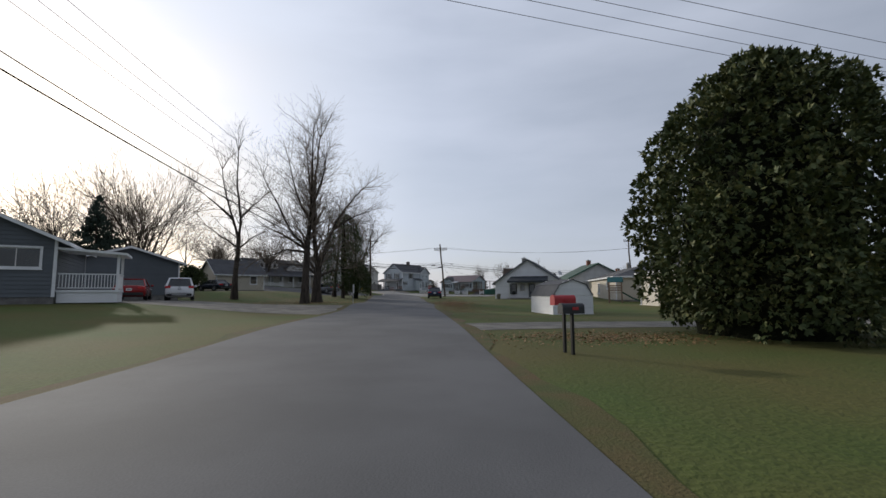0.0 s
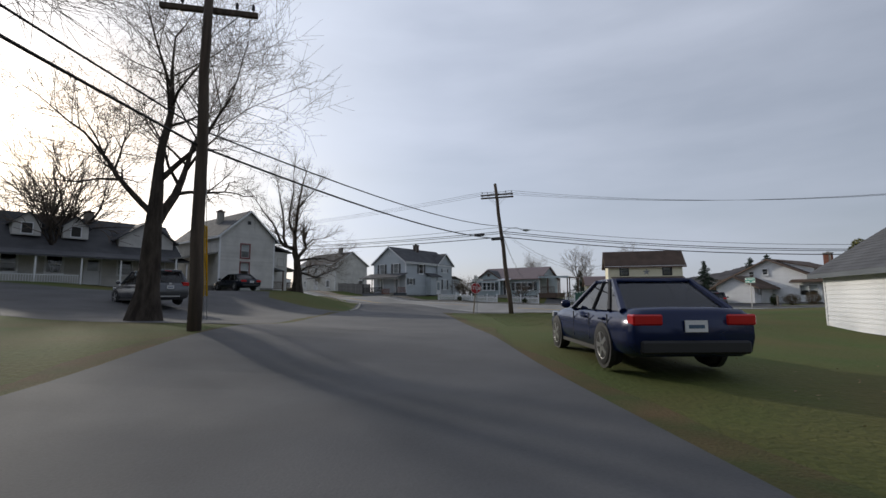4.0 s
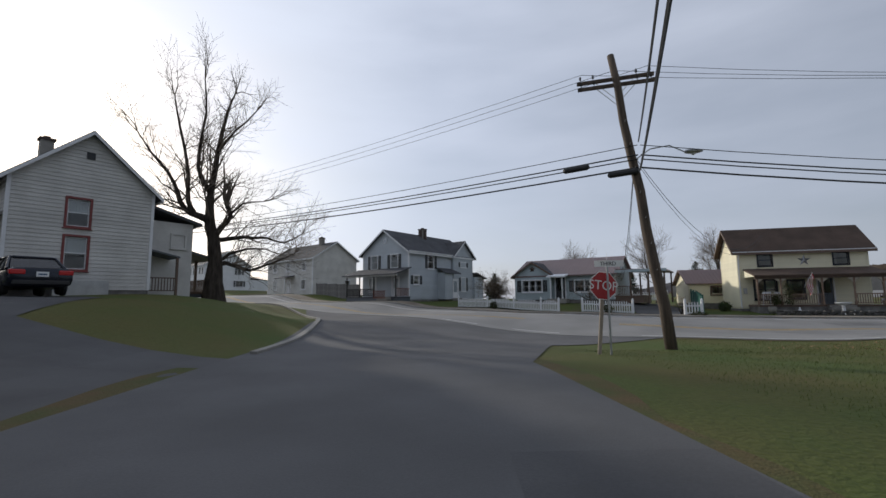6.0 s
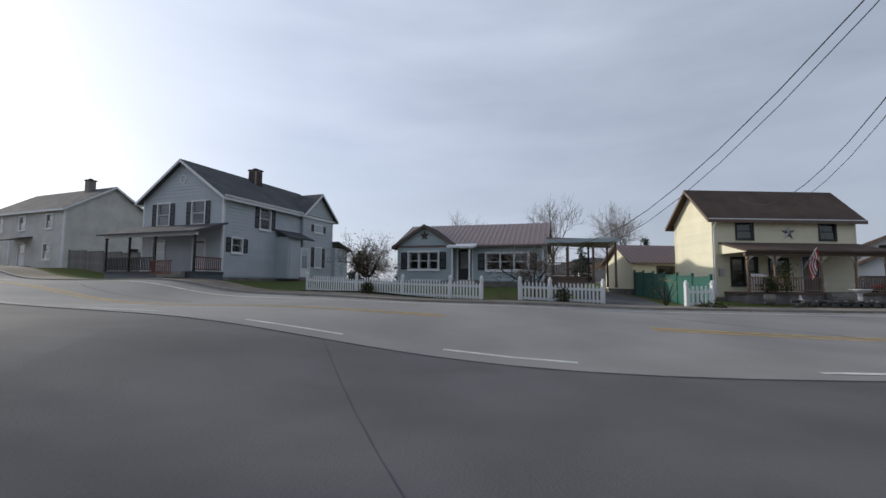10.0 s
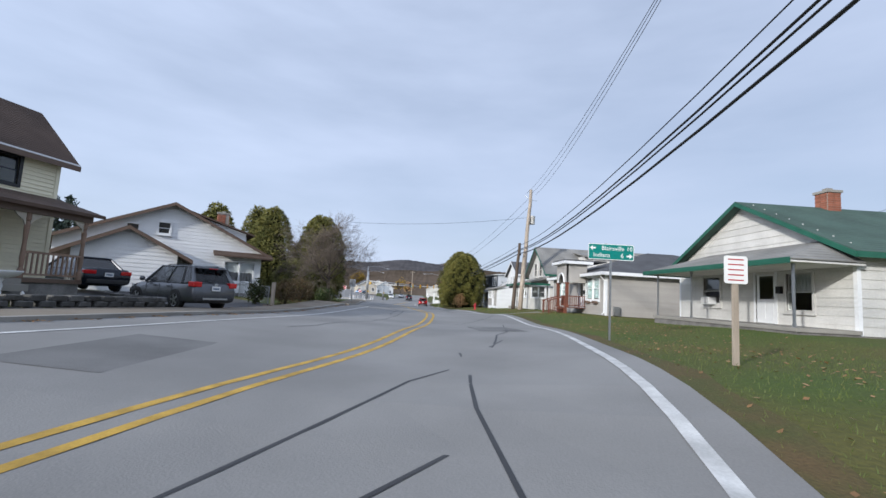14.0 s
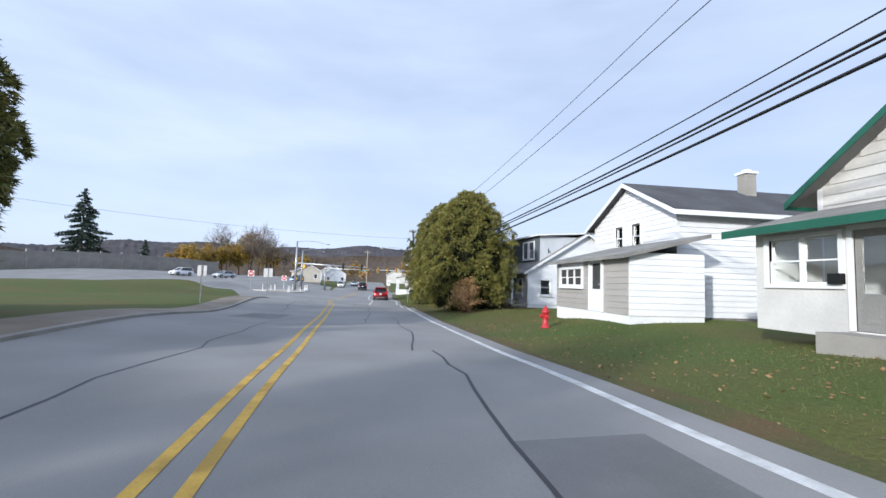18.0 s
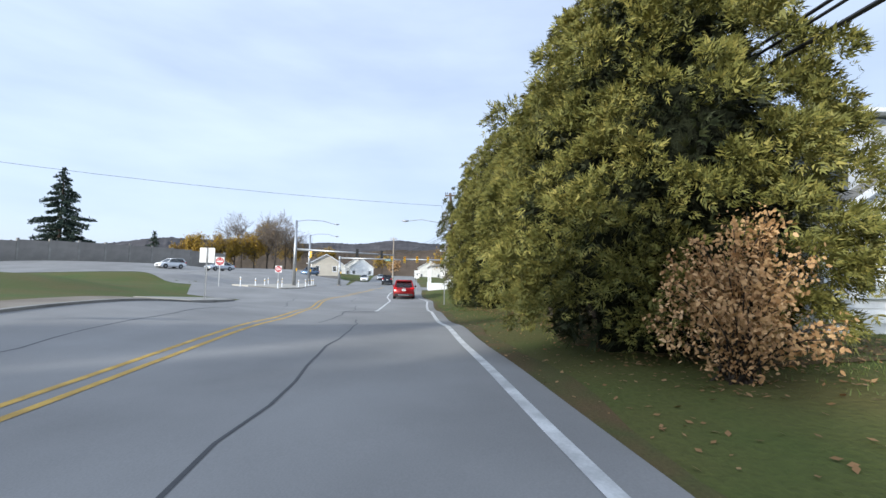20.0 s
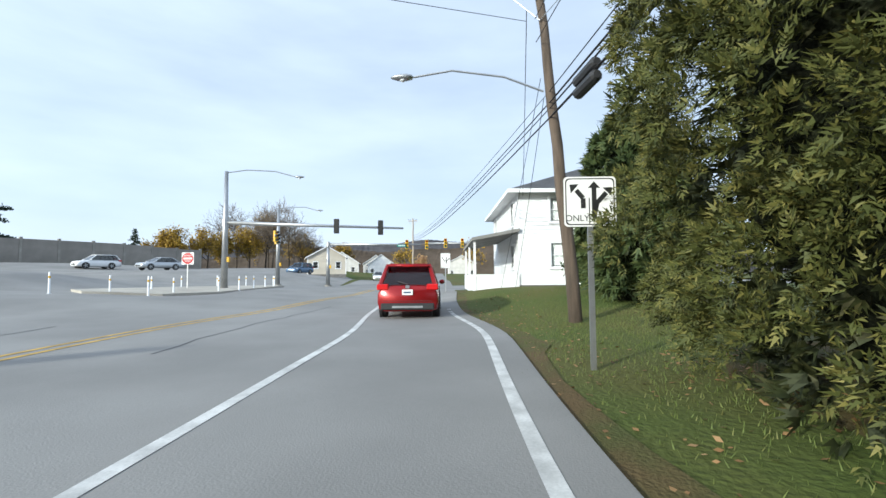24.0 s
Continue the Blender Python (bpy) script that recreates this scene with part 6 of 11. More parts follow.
def house_white_wing():
    """White two-storey gabled house with a low front wing."""
    h = house(68.6, 22.3, 180, 0.2, "white two-storey house with grey roof and low wing")
    W, D, H = 6.0, 9.0, 3.85
    up = [(1.9, 2.6, 0.6, 1.0), (3.2, 2.6, 0.6, 1.0)]
    fm = walls(h, W, D, H, (M_GRAYSID, M_WHITESID), (holes_of(up), [], [], []), 1.45, "front back", boards=(True, True, False, False))
    put_windows(h, fm, 0, up)
    gable_roof(h, W, D, H, 1.45, M_SH_GREY, axis="y", over=0.35, eave=0.4)
    chimney(h, 3.6, 5, H + 0.8, H + 2.2, 0.5, 0.5, M_WHITESID, False)
    b = bmesh.new()
    box(b, 1.6, -2.6, -0.4, W + 1.3, 0, 2.0)
    part("wing_wall", b, M_WHITESID, h)
    b = bmesh.new()
    slab(b, (1.3, -2.95, 2.0), (W + 1.6, -2.95, 2.0), (W + 1.6, 0.05, 2.75), (1.3, 0.05, 2.75), 0.12)
    part("wing_roof", b, M_SH_LTGREY, h)
    window(h, pose(2.1, -2.64, 1.0), 2.0, 0.65, style="triple")
    # dark sheets paint unlit rooms behind the wing's window and door
    boxpart("dark_room_sheet", M_DARKROOM, h, 2.12, -2.625, 1.02, 4.08, -2.605, 1.63)
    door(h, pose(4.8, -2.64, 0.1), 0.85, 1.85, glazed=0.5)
    boxpart("dark_room_sheet", M_DARKROOM, h, 4.9, -2.625, 0.9, 5.55, -2.605, 1.85)
    z = 0.1
    while z < 1.95:
        for u0, u1 in ((1.6, 2.0), (4.2, 4.7), (5.75, W + 1.3)) if z > 0.8 else ((1.6, 4.7), (5.75, W + 1.3)):
            b = bmesh.new()
            box(b, u0, -2.63, z, u1, -2.6, z + 0.19)
            part("clapboard", b, M_GRAYSID, h)
        z += 0.2
    z = 0.1
    while z < 1.95:
        for u0, u1 in ((1.6, W + 1.3),):
            b = bmesh.new()
            box(b, 0, -0.025, z, 2.6, 0.0, z + 0.19)
            c = part("clapboard", b, M_WHITESID, h)
            c.matrix_basis = pose(W + 1.31, -2.6, 0, 0, 0, 90)
        z += 0.2
    boxpart("meter_box", M_GALV, h, W + 0.04, 0.7, 0.6, W + 0.18, 0.95, 1.0)
    return h


def house_renovated():
    """White house under repair: sided gable end, bare wrap on the dormer."""
    h = house(83.4, 24.0, 188, -0.38, "white sided house with dark shingled dormer front and bare house wrap")
    W, D, H = 7.0, 8.7, 2.55
    right = [(0.9, 0.95, 0.75, 1.0), (4.3, 0.95, 0.6, 1.0), (6.4, 0.95, 0.5, 1.0)]
    fm = walls(h, W, D, H, (M_WHITESID, M_WHITESID), ([(5.4, 0.9, 0.8, 1.1)], holes_of(right), [], []), 2.6, "right left", boards=(True, True, False, False), course=0.16, base=0.3)
    put_windows(h, fm, 1, right)
    window(h, place(fm[0], 5.4, 0.9), 0.8, 1.1)
    high_window(h, place(fm[1], 4.55, 2.75), 0.55, 0.95, frame=M_WHITE)
    gable_roof(h, W, D, H, 2.6, M_SH_LTGREY, axis="x", over=0.3, eave=0.35)
    boxpart("dormer_wall", M_WRAP, h, 0.4, 0.9, H + 0.3, W - 0.1, 4.6, H + 2.35)
    b = bmesh.new()
    slab(b, (0.1, 0.6, H + 2.4), (W + 0.2, 0.6, H + 2.4), (W + 0.2, 4.9, H + 2.75), (0.1, 4.9, H + 2.75), 0.1)
    part("dormer_roof", b, M_WHITE, h)
    for k, y in enumerate((1.5, 2.7, 3.9)):
        b = bmesh.new()
        box(b, 0, -0.004, 0, 0.22, 0.0, 0.05)
        box(b, 0, -0.004, 0.1, 0.16, 0.0, 0.15)
        box(b, 0, -0.004, 0, 0.05, 0.0, 0.3)
        o = part("wrap_print", b, M_SIGNBLACK, h)
        o.matrix_basis = pose(W - 0.09, y, H + 1.2 + 0.3 * (k % 2), 0, 0, 90)
    boxpart("dormer_front", M_DKSID, h, 0.4, 0.86, H + 0.3, W - 0.1, 0.895, H + 2.35)
    for x in (1.4, 4.6, 5.5):
        window(h, pose(x, 0.855, H + 0.85), 0.65, 1.1, frame=M_WHITE)
    deck(h, 0, -1.15, W, 0, 0.3, M_CONC, M_STONE)
    b = bmesh.new()
    slab(b, (-0.2, -1.35, 2.25), (W + 0.2, -1.35, 2.25), (W + 0.2, 0, 2.6), (-0.2, 0, 2.6), 0.12)
    part("porch_roof", b, M_SH_LTGREY, h)
    for x in (0.15, 2.4, 4.6, W - 0.15):
        post(h, x, -1.08, 0.3, 2.2, M_WHITE, 0.07)
    for y in (2.6, 4.9, 7.8):
        boxpart("cellar_window", M_BLACK, h, W + 0.0, y, 0.02, W + 0.02, y + 0.5, 0.24)
    return h


def house_far_white():
    """Square white house with a hip roof by the signals."""
    h = house(126.5, 27.6, 180, -0.55, "square white two-storey house with hip roof and porch")
    W, D, H = 11.0, 9.0, 4.75
    shade = dict(cover=M_BLIND, cover_h=0.95)
    right = [(1.6, 3.2, 0.9, 1.2, shade), (5.6, 3.2, 0.9, 1.2, shade), (5.6, 0.9, 0.9, 1.2, shade), (1.6, 0.9, 0.9, 1.2, shade)]
    front = [(1.2, 3.2, 0.9, 1.2), (8.6, 3.2, 0.9, 1.2), (8.6, 0.9, 0.9, 1.2)]
    fm = walls(h, W, D, H, (M_WHITESID, M_WHITESID), (holes_of(front), holes_of(right), [], []), 0, "", boards=(False,) * 4)
    put_windows(h, fm, 0, front)
    put_windows(h, fm, 1, right)
    hip_roof(h, W, D, H, 2.2, M_SH_GREY, 0.6)
    b = bmesh.new()
    slab(b, (2.0, -2.4, 2.4), (W + 0.2, -2.4, 2.4), (W + 0.2, 0, 2.85), (2.0, 0, 2.85), 0.16)
    part("porch_roof", b, M_SH_LTGREY, h)
    for x in (2.3, 6.5, W - 0.1):
        post(h, x, -2.25, 0, 2.3, M_WHITE, 0.055)
    boxpart("porch_wall", M_WHITE, h, 2.1, -2.35, -0.4, W + 0.1, -2.2, 0.55)
    boxpart("porch_end_wall", M_WHITE, h, W - 0.03, -2.18, -0.4, W + 0.1, -0.02, 0.55)
    boxpart("porch_floor", M_CONC, h, 2.1, -2.18, -0.3, W - 0.05, -0.02, -0.1)
    return h


house_green_roof(); house_grey_new(); house_grey_old(); house_white_wing(); house_renovated(); house_far_white()


def house_slate():
    """Dark slate-sided house with a white railed porch by the side street, and its garage."""
    h = house(-21.6, -39.8, 30, 0.7, "low dark slate-sided house with white trim and railed porch")
    W, D, H = 8.0, 8.0, 2.9
    front = [(2.6, 1.45, 1.8, 0.95, dict(style="slider")), (5.6, 1.45, 1.8, 0.95, dict(style="slider"))]
    fm = walls(h, W, D, H, (M_DKSID, M_DKSID), (holes_of(front), [], [], []), 1.9, "front back", boards=(True, False, False, False))
    put_windows(h, fm, 0, front)
    gable_roof(h, W, D, H, 1.9, M_SH_GREY, axis="y", over=0.4, eave=0.5)
    deck(h, W, 0.3, W + 2.6, 2.6, 0.35, M_WHITE, M_WHITE)
    railing(h, pose(W + 0.05, 0.35, 0.35), 2.5, 0.85, M_WHITE)
    railing(h, pose(W + 2.55, 0.35, 0.35, 0, 0, 90), 2.2, 0.85, M_WHITE)
    b = bmesh.new()
    slab(b, (W - 0.1, 0.0, 2.5), (W + 2.9, 0.0, 2.3), (W + 2.9, 2.9, 2.3), (W - 0.1, 2.9, 2.5), 0.12)
    part("porch_roof", b, M_WHITE, h)
    for y in (0.4, 2.5):
        post(h, W + 2.5, y, 0.35, 2.25, M_WHITE, 0.06)
    g = house(-22.9, -24.8, 45, 0.75, "dark slate-sided garage with white trim", "garage")
    fm = walls(g, 7.2, 7.5, 2.75, (M_DKSID, M_DKSID), ([], [], [], []), 1.1, "front back", boards=(True, False, False, False))
    gable_roof(g, 7.2, 7.5, 2.75, 1.1, M_SH_GREY, axis="y", over=0.4, eave=0.4)
    for a in (-0.03, 7.13):
        boxpart("corner_board", M_WHITE, g, a, -0.05, 0, a + 0.1, 0.0, 2.7)
    c = house(-26.0, 3.4, 44, 1.35, "low pale cottage with dark roof under bare trees")
    fm = walls(c, 6.6, 7.0, 2.3, (M_BEIGE, M_BEIGE), ([(4.6, 0.9, 0.9, 1.1)], [], [], []), 2.1, "left right", boards=(True, False, False, False))
    window(c, place(fm[0], 4.6, 0.9), 0.9, 1.1)
    gable_roof(c, 6.6, 7.0, 2.3, 2.1, M_SH_GREY, axis="x")
    return h


house_slate()


# ---- trees and shrubs ----
def limb_mesh(name, limbs, material, smooth=True):
    """One mesh from limbs: each a list of points and of radii, and a count of sides."""
    verts, faces = [], []
    for pts, rs, n in limbs:
        start = len(verts)
        for k, p in enumerate(pts):
            d = (pts[min(k + 1, len(pts) - 1)] - pts[max(k - 1, 0)])
            if d.length < 1e-6:
                d = V((0, 0, 1))
            d = d.normalized()
            u = d.cross(V((0.31, 0.17, 0.93)))
            u = u.normalized() if u.length > 0.05 else d.orthogonal().normalized()
            w = d.cross(u)
            for i in range(n):
                a = 6.28319 * i / n
                verts.append(p + rs[k] * (math.cos(a) * u + math.sin(a) * w))
        for k in range(len(pts) - 1):
            for i in range(n):
                j = (i + 1) % n
                a, b = start + k * n, start + (k + 1) * n
                faces.append((a + i, a + j, b + j, b + i))
    me = bpy.data.meshes.new(name)
    me.from_pydata(verts, [], faces)
    me.materials.append(material)
    if smooth:
        me.polygons.foreach_set("use_smooth", [True] * len(me.polygons))
    return me


def grow(rng, start, direc, length, radius, level, last, out, tips, wander=0.16, lift=0.05, kids=(3, 5), spread=0.75, shrink=0.62):
    seg = 5 if level < 2 else (3 if level < last else (1 if last > 4 else 2))
    p, d = start.copy(), direc.normalized()
    pts, rs = [p.copy()], [radius]
    for k in range(seg):
        wo = wander * (0.3 if level == 0 else (0.8 if level == 1 else 1.15))
        d = (d + V((rng.gauss(0, wo), rng.gauss(0, wo), rng.gauss(0, wo) + lift * (2.2 if level < 2 else 1)))).normalized()
        p = p + d * (length / seg)
        pts.append(p.copy())
        rs.append(max(0.004, radius * (1 - 0.62 * (k + 1) / seg)) if level < last else max(0.003, radius * (1 - 0.85 * (k + 1) / seg)))
    out[level].append((pts, rs, 9 if level == 0 else (6 if level == 1 else (4 if level < last else 3))))
    if level == last:
        tips.append((pts[-1], d))
        return
    n = rng.randint(*kids) + (1 if level else 0)
    for k in range(n):
        t = 0.35 + 0.65 * (k + rng.random()) / n if level else 0.5 + 0.5 * (k + rng.random() * 0.8) / n
        f = min(t, 0.999) * seg
        i = int(f)
        q = pts[i].lerp(pts[i + 1], f - i)
        along = (pts[i + 1] - pts[i]).normalized()
        side = along.orthogonal().normalized()
        side.rotate(Matrix.Rotation(6.28319 * (k * 0.382 + rng.random() * 0.25), 3, along))
        grow(rng, q, along * (1 - 0.35 * spread) + side * spread, length * shrink * rng.uniform(0.75, 1.2), max(0.006, rs[i] * rng.uniform(0.45, 0.62)), level + 1, last, out, tips, wander, lift, kids, spread, shrink)
    # the leader goes on
    grow(rng, pts[-1], d, length * shrink * 1.05, rs[-1], level + 1, last, out, tips, wander, lift, kids, spread, shrink)


def flakes(rng, centres, size, per, k=5, droop=0.0, jitter=0.3):
    """Loose leaf blades near the centres: an array (n, k, 3)."""
    c = np.repeat(np.asarray(centres, float), per, axis=0)
    n = len(c)
    c = c + rng.normal(0, jitter, (n, 3))
    a = rng.normal(0, 1, (n, 3))
    a[:, 2] -= droop
    a /= np.linalg.norm(a, axis=1)[:, None]
    b = np.cross(a, rng.normal(0, 1, (n, 3)))
    b /= np.linalg.norm(b, axis=1)[:, None] + 1e-9
    s = size * rng.uniform(0.6, 1.3, n)[:, None]
    shape = {4: [(0, 0), (0.5, 0.32), (1, 0), (0.5, -0.32)], 5: [(0, 0.08), (0.45, 0.36), (1, 0.05), (0.5, -0.34), (0.05, -0.12)], 6: [(0, 0), (0.3, 0.32), (0.75, 0.22), (1.05, 0), (0.7, -0.26), (0.28, -0.3)]}[k]
    return np.stack([c + a * s * u + b * s * w for u, w in shape], 1)


def bare_tree(x, y, height, radius, seed, label, last=4, kids=(3, 4), spread=0.7, fork=0.45, lean=(0, 0), leaves=None, z=None, shrink=0.64, wander=0.15, lift=0.06, group="", low=(), fat=0.0045):
    rng = random.Random(seed)
    t = thing("tree", turn(x, y, 0, gz(x, y) - 0.1 if z is None else z), label, "tree", group)
    out, tips = {i: [] for i in range(last + 1)}, []
    grow(rng, V((0, 0, 0)), V((lean[0], lean[1], 1)), height * fork, radius, 0, last, out, tips, wander, lift, kids, spread, shrink)
    for zz, way, ln, r in low:
        grow(rng, V((0, 0, zz)), V(way), ln, r, 1, last, out, tips, wander, 0.03, kids, spread, shrink)
    tall = height / max(p.z for l in out.values() for ps, rs, n in l for p in ps)
    out = {i: [([p * tall for p in ps], [max(r, fat) for r in rs], n) for ps, rs, n in l] for i, l in out.items()}
    tips = [(p * tall, d) for p, d in tips]
    pts, rs, n = out[0][0]
    rs = [rs[0] * 1.45, *rs[1:]]
    out[0][0] = (pts, rs, 12)
    tr = new("trunk", limb_mesh("trunk", out[0], M_BARK))
    tr.parent = t
    bo = new("branchwork", limb_mesh("branchwork", out[1] + (out[2] if last > 2 else []), M_BARK))
    bo.parent = t
    rest = [l for k in range(3 if last > 2 else 2, last + 1) for l in out[k]]
    tw = tagged(new("crown", limb_mesh("crown", rest, M_TWIG)), "fine bare twigs", kind="stuff")
    tw.parent = t
    if leaves:
        m, per, size, share = leaves
        r2 = np.random.default_rng(seed)
        c = np.array([p for p, d in tips])
        c = c[r2.random(len(c)) < share]
        if len(c):
            o = tagged(new("leaves", arrays("leaves", flakes(r2, c, size, per, 5, 0.3, 0.22), 5, m)), "last leaves on the twigs", kind="stuff")
            o.parent = t
    return t


def limbed_tree(x, y, deg, limbs, seed, label, z=None, reach=1.5, gap=0.42, leaves=None, depth=0.22, fat=0.006, group=""):
    """A bare tree on drawn main limbs. limbs: the trunk first, then limbs, each a foot and a tip radius and points of
    offset and height; twigs fork off along them. depth spreads the limbs towards and away from the street."""
    rng = random.Random(seed)
    t = thing("tree", turn(x, y, deg, gz(x, y) - 0.1 if z is None else z), label, "tree", group)
    out, tips, drawn = {k: [] for k in range(6)}, [], []
    for k, (ra, rb, pts) in enumerate(limbs):
        way = 0.0 if k == 0 else rng.uniform(-1, 1)
        z0 = pts[0][1]
        near = min((p for l in drawn for p in l[0]), key=lambda p: abs(p.x - pts[0][0]) + abs(p.z - z0), default=V((0, 0, 0)))
        p3 = [(u, near.y + depth * way * (abs(zz - z0) + abs(u - pts[0][0])), zz) for u, zz in pts]
        line = [V(p) + (V((rng.gauss(0, 0.03), rng.gauss(0, 0.05), rng.gauss(0, 0.03))) if i else V((0, 0, 0))) for i, p in enumerate(spline(p3, 0.4))]
        m = len(line)
        rs = [max(fat, ra + (rb - ra) * (i / (m - 1)) ** 0.8) for i in range(m)]
        if k == 0:
            rs[0], rs[1] = rs[0] * 1.5, rs[1] * 1.18
        drawn.append((line, rs, 12 if k == 0 else 8))
        if k == 0:
            continue
        run, nxt = 0.0, gap * 2
        total = sum((line[i + 1] - line[i]).length for i in range(m - 1))
        for i in range(m - 1):
            step = line[i + 1] - line[i]
            run += step.length
            while run > nxt:
                nxt += gap * rng.uniform(0.6, 1.4)
                f = run / total
                d = step.normalized()
                side = d.orthogonal().normalized()
                side.rotate(Matrix.Rotation(rng.uniform(0, 6.28), 3, d))
                grow(rng, line[i], d * 0.75 + side * 0.8 + V((0, 0, 0.28)), reach * rng.uniform(0.6, 1.25) * (1.15 - 0.45 * f), max(fat, rs[i] * 0.4), 3, 5, out, tips, 0.17, 0.05, (2, 3), 0.72, 0.66)
        for q in range(4):
            d = (line[-1] - line[-2]).normalized()
            grow(rng, line[-1], d + V((rng.gauss(0, 0.35), rng.gauss(0, 0.35), rng.gauss(0.1, 0.3))), reach * rng.uniform(0.7, 1.1), max(fat, rb), 3, 5, out, tips, 0.17, 0.05, (2, 3), 0.7, 0.66)
    o = new("trunk", limb_mesh("trunk", drawn[:1], M_BARK))
    o.parent = t
    for l in drawn[1:]:
        o = new("limb", limb_mesh("limb", [l], M_BARK))
        o.parent = t
    fine = [(ps, [max(r, fat) for r in rs], n) for k in (3, 4, 5) for ps, rs, n in out[k]]
    o = tagged(new("crown", limb_mesh("crown", fine, M_TWIG)), "fine bare twigs", kind="stuff")
    o.parent = t
    if leaves:
        m, per, size, share = leaves
        r2 = np.random.default_rng(seed)
        c = np.array([p for p, d in tips])
        c = c[r2.random(len(c)) < share]
        o = tagged(new("leaves", arrays("leaves", flakes(r2, c, size, per, 5, 0.3, 0.22), 5, m)), "last leaves on the twigs", kind="stuff")
        o.parent = t
    return t


def lumpy(rng, n, rx, ry, h, base, lumps, power=2.4, even=False):
    """Points and outward ways on a lumpy upright crown that stands on base and is h high."""
    th, u = rng.uniform(0, 6.28319, n), rng.random(n)
    if even:
        th, u = np.arange(n) * 2.39996 + rng.normal(0, 0.12, n), (np.arange(n) + rng.random(n)) / n
    zz = base + (h - base) * u
    k = (zz - base) / (h - base)
    prof = np.clip(1 - np.abs(k - 0.34) ** power / (0.66 ** power), 0.02, 1) ** 0.62
    prof = np.where(k < 0.34, 0.8 + 0.2 * k / 0.34, prof)
    wob = 1 + sum(a * np.sin(f * th + p + q * zz) for a, f, p, q in lumps)
    r = prof * wob
    pos = np.stack([rx * r * np.cos(th), ry * r * np.sin(th), zz], -1)
    way = np.stack([np.cos(th), np.sin(th), 0.25 + 0.9 * (k - 0.3)], -1)
    return pos, way / np.linalg.norm(way, axis=1)[:, None]


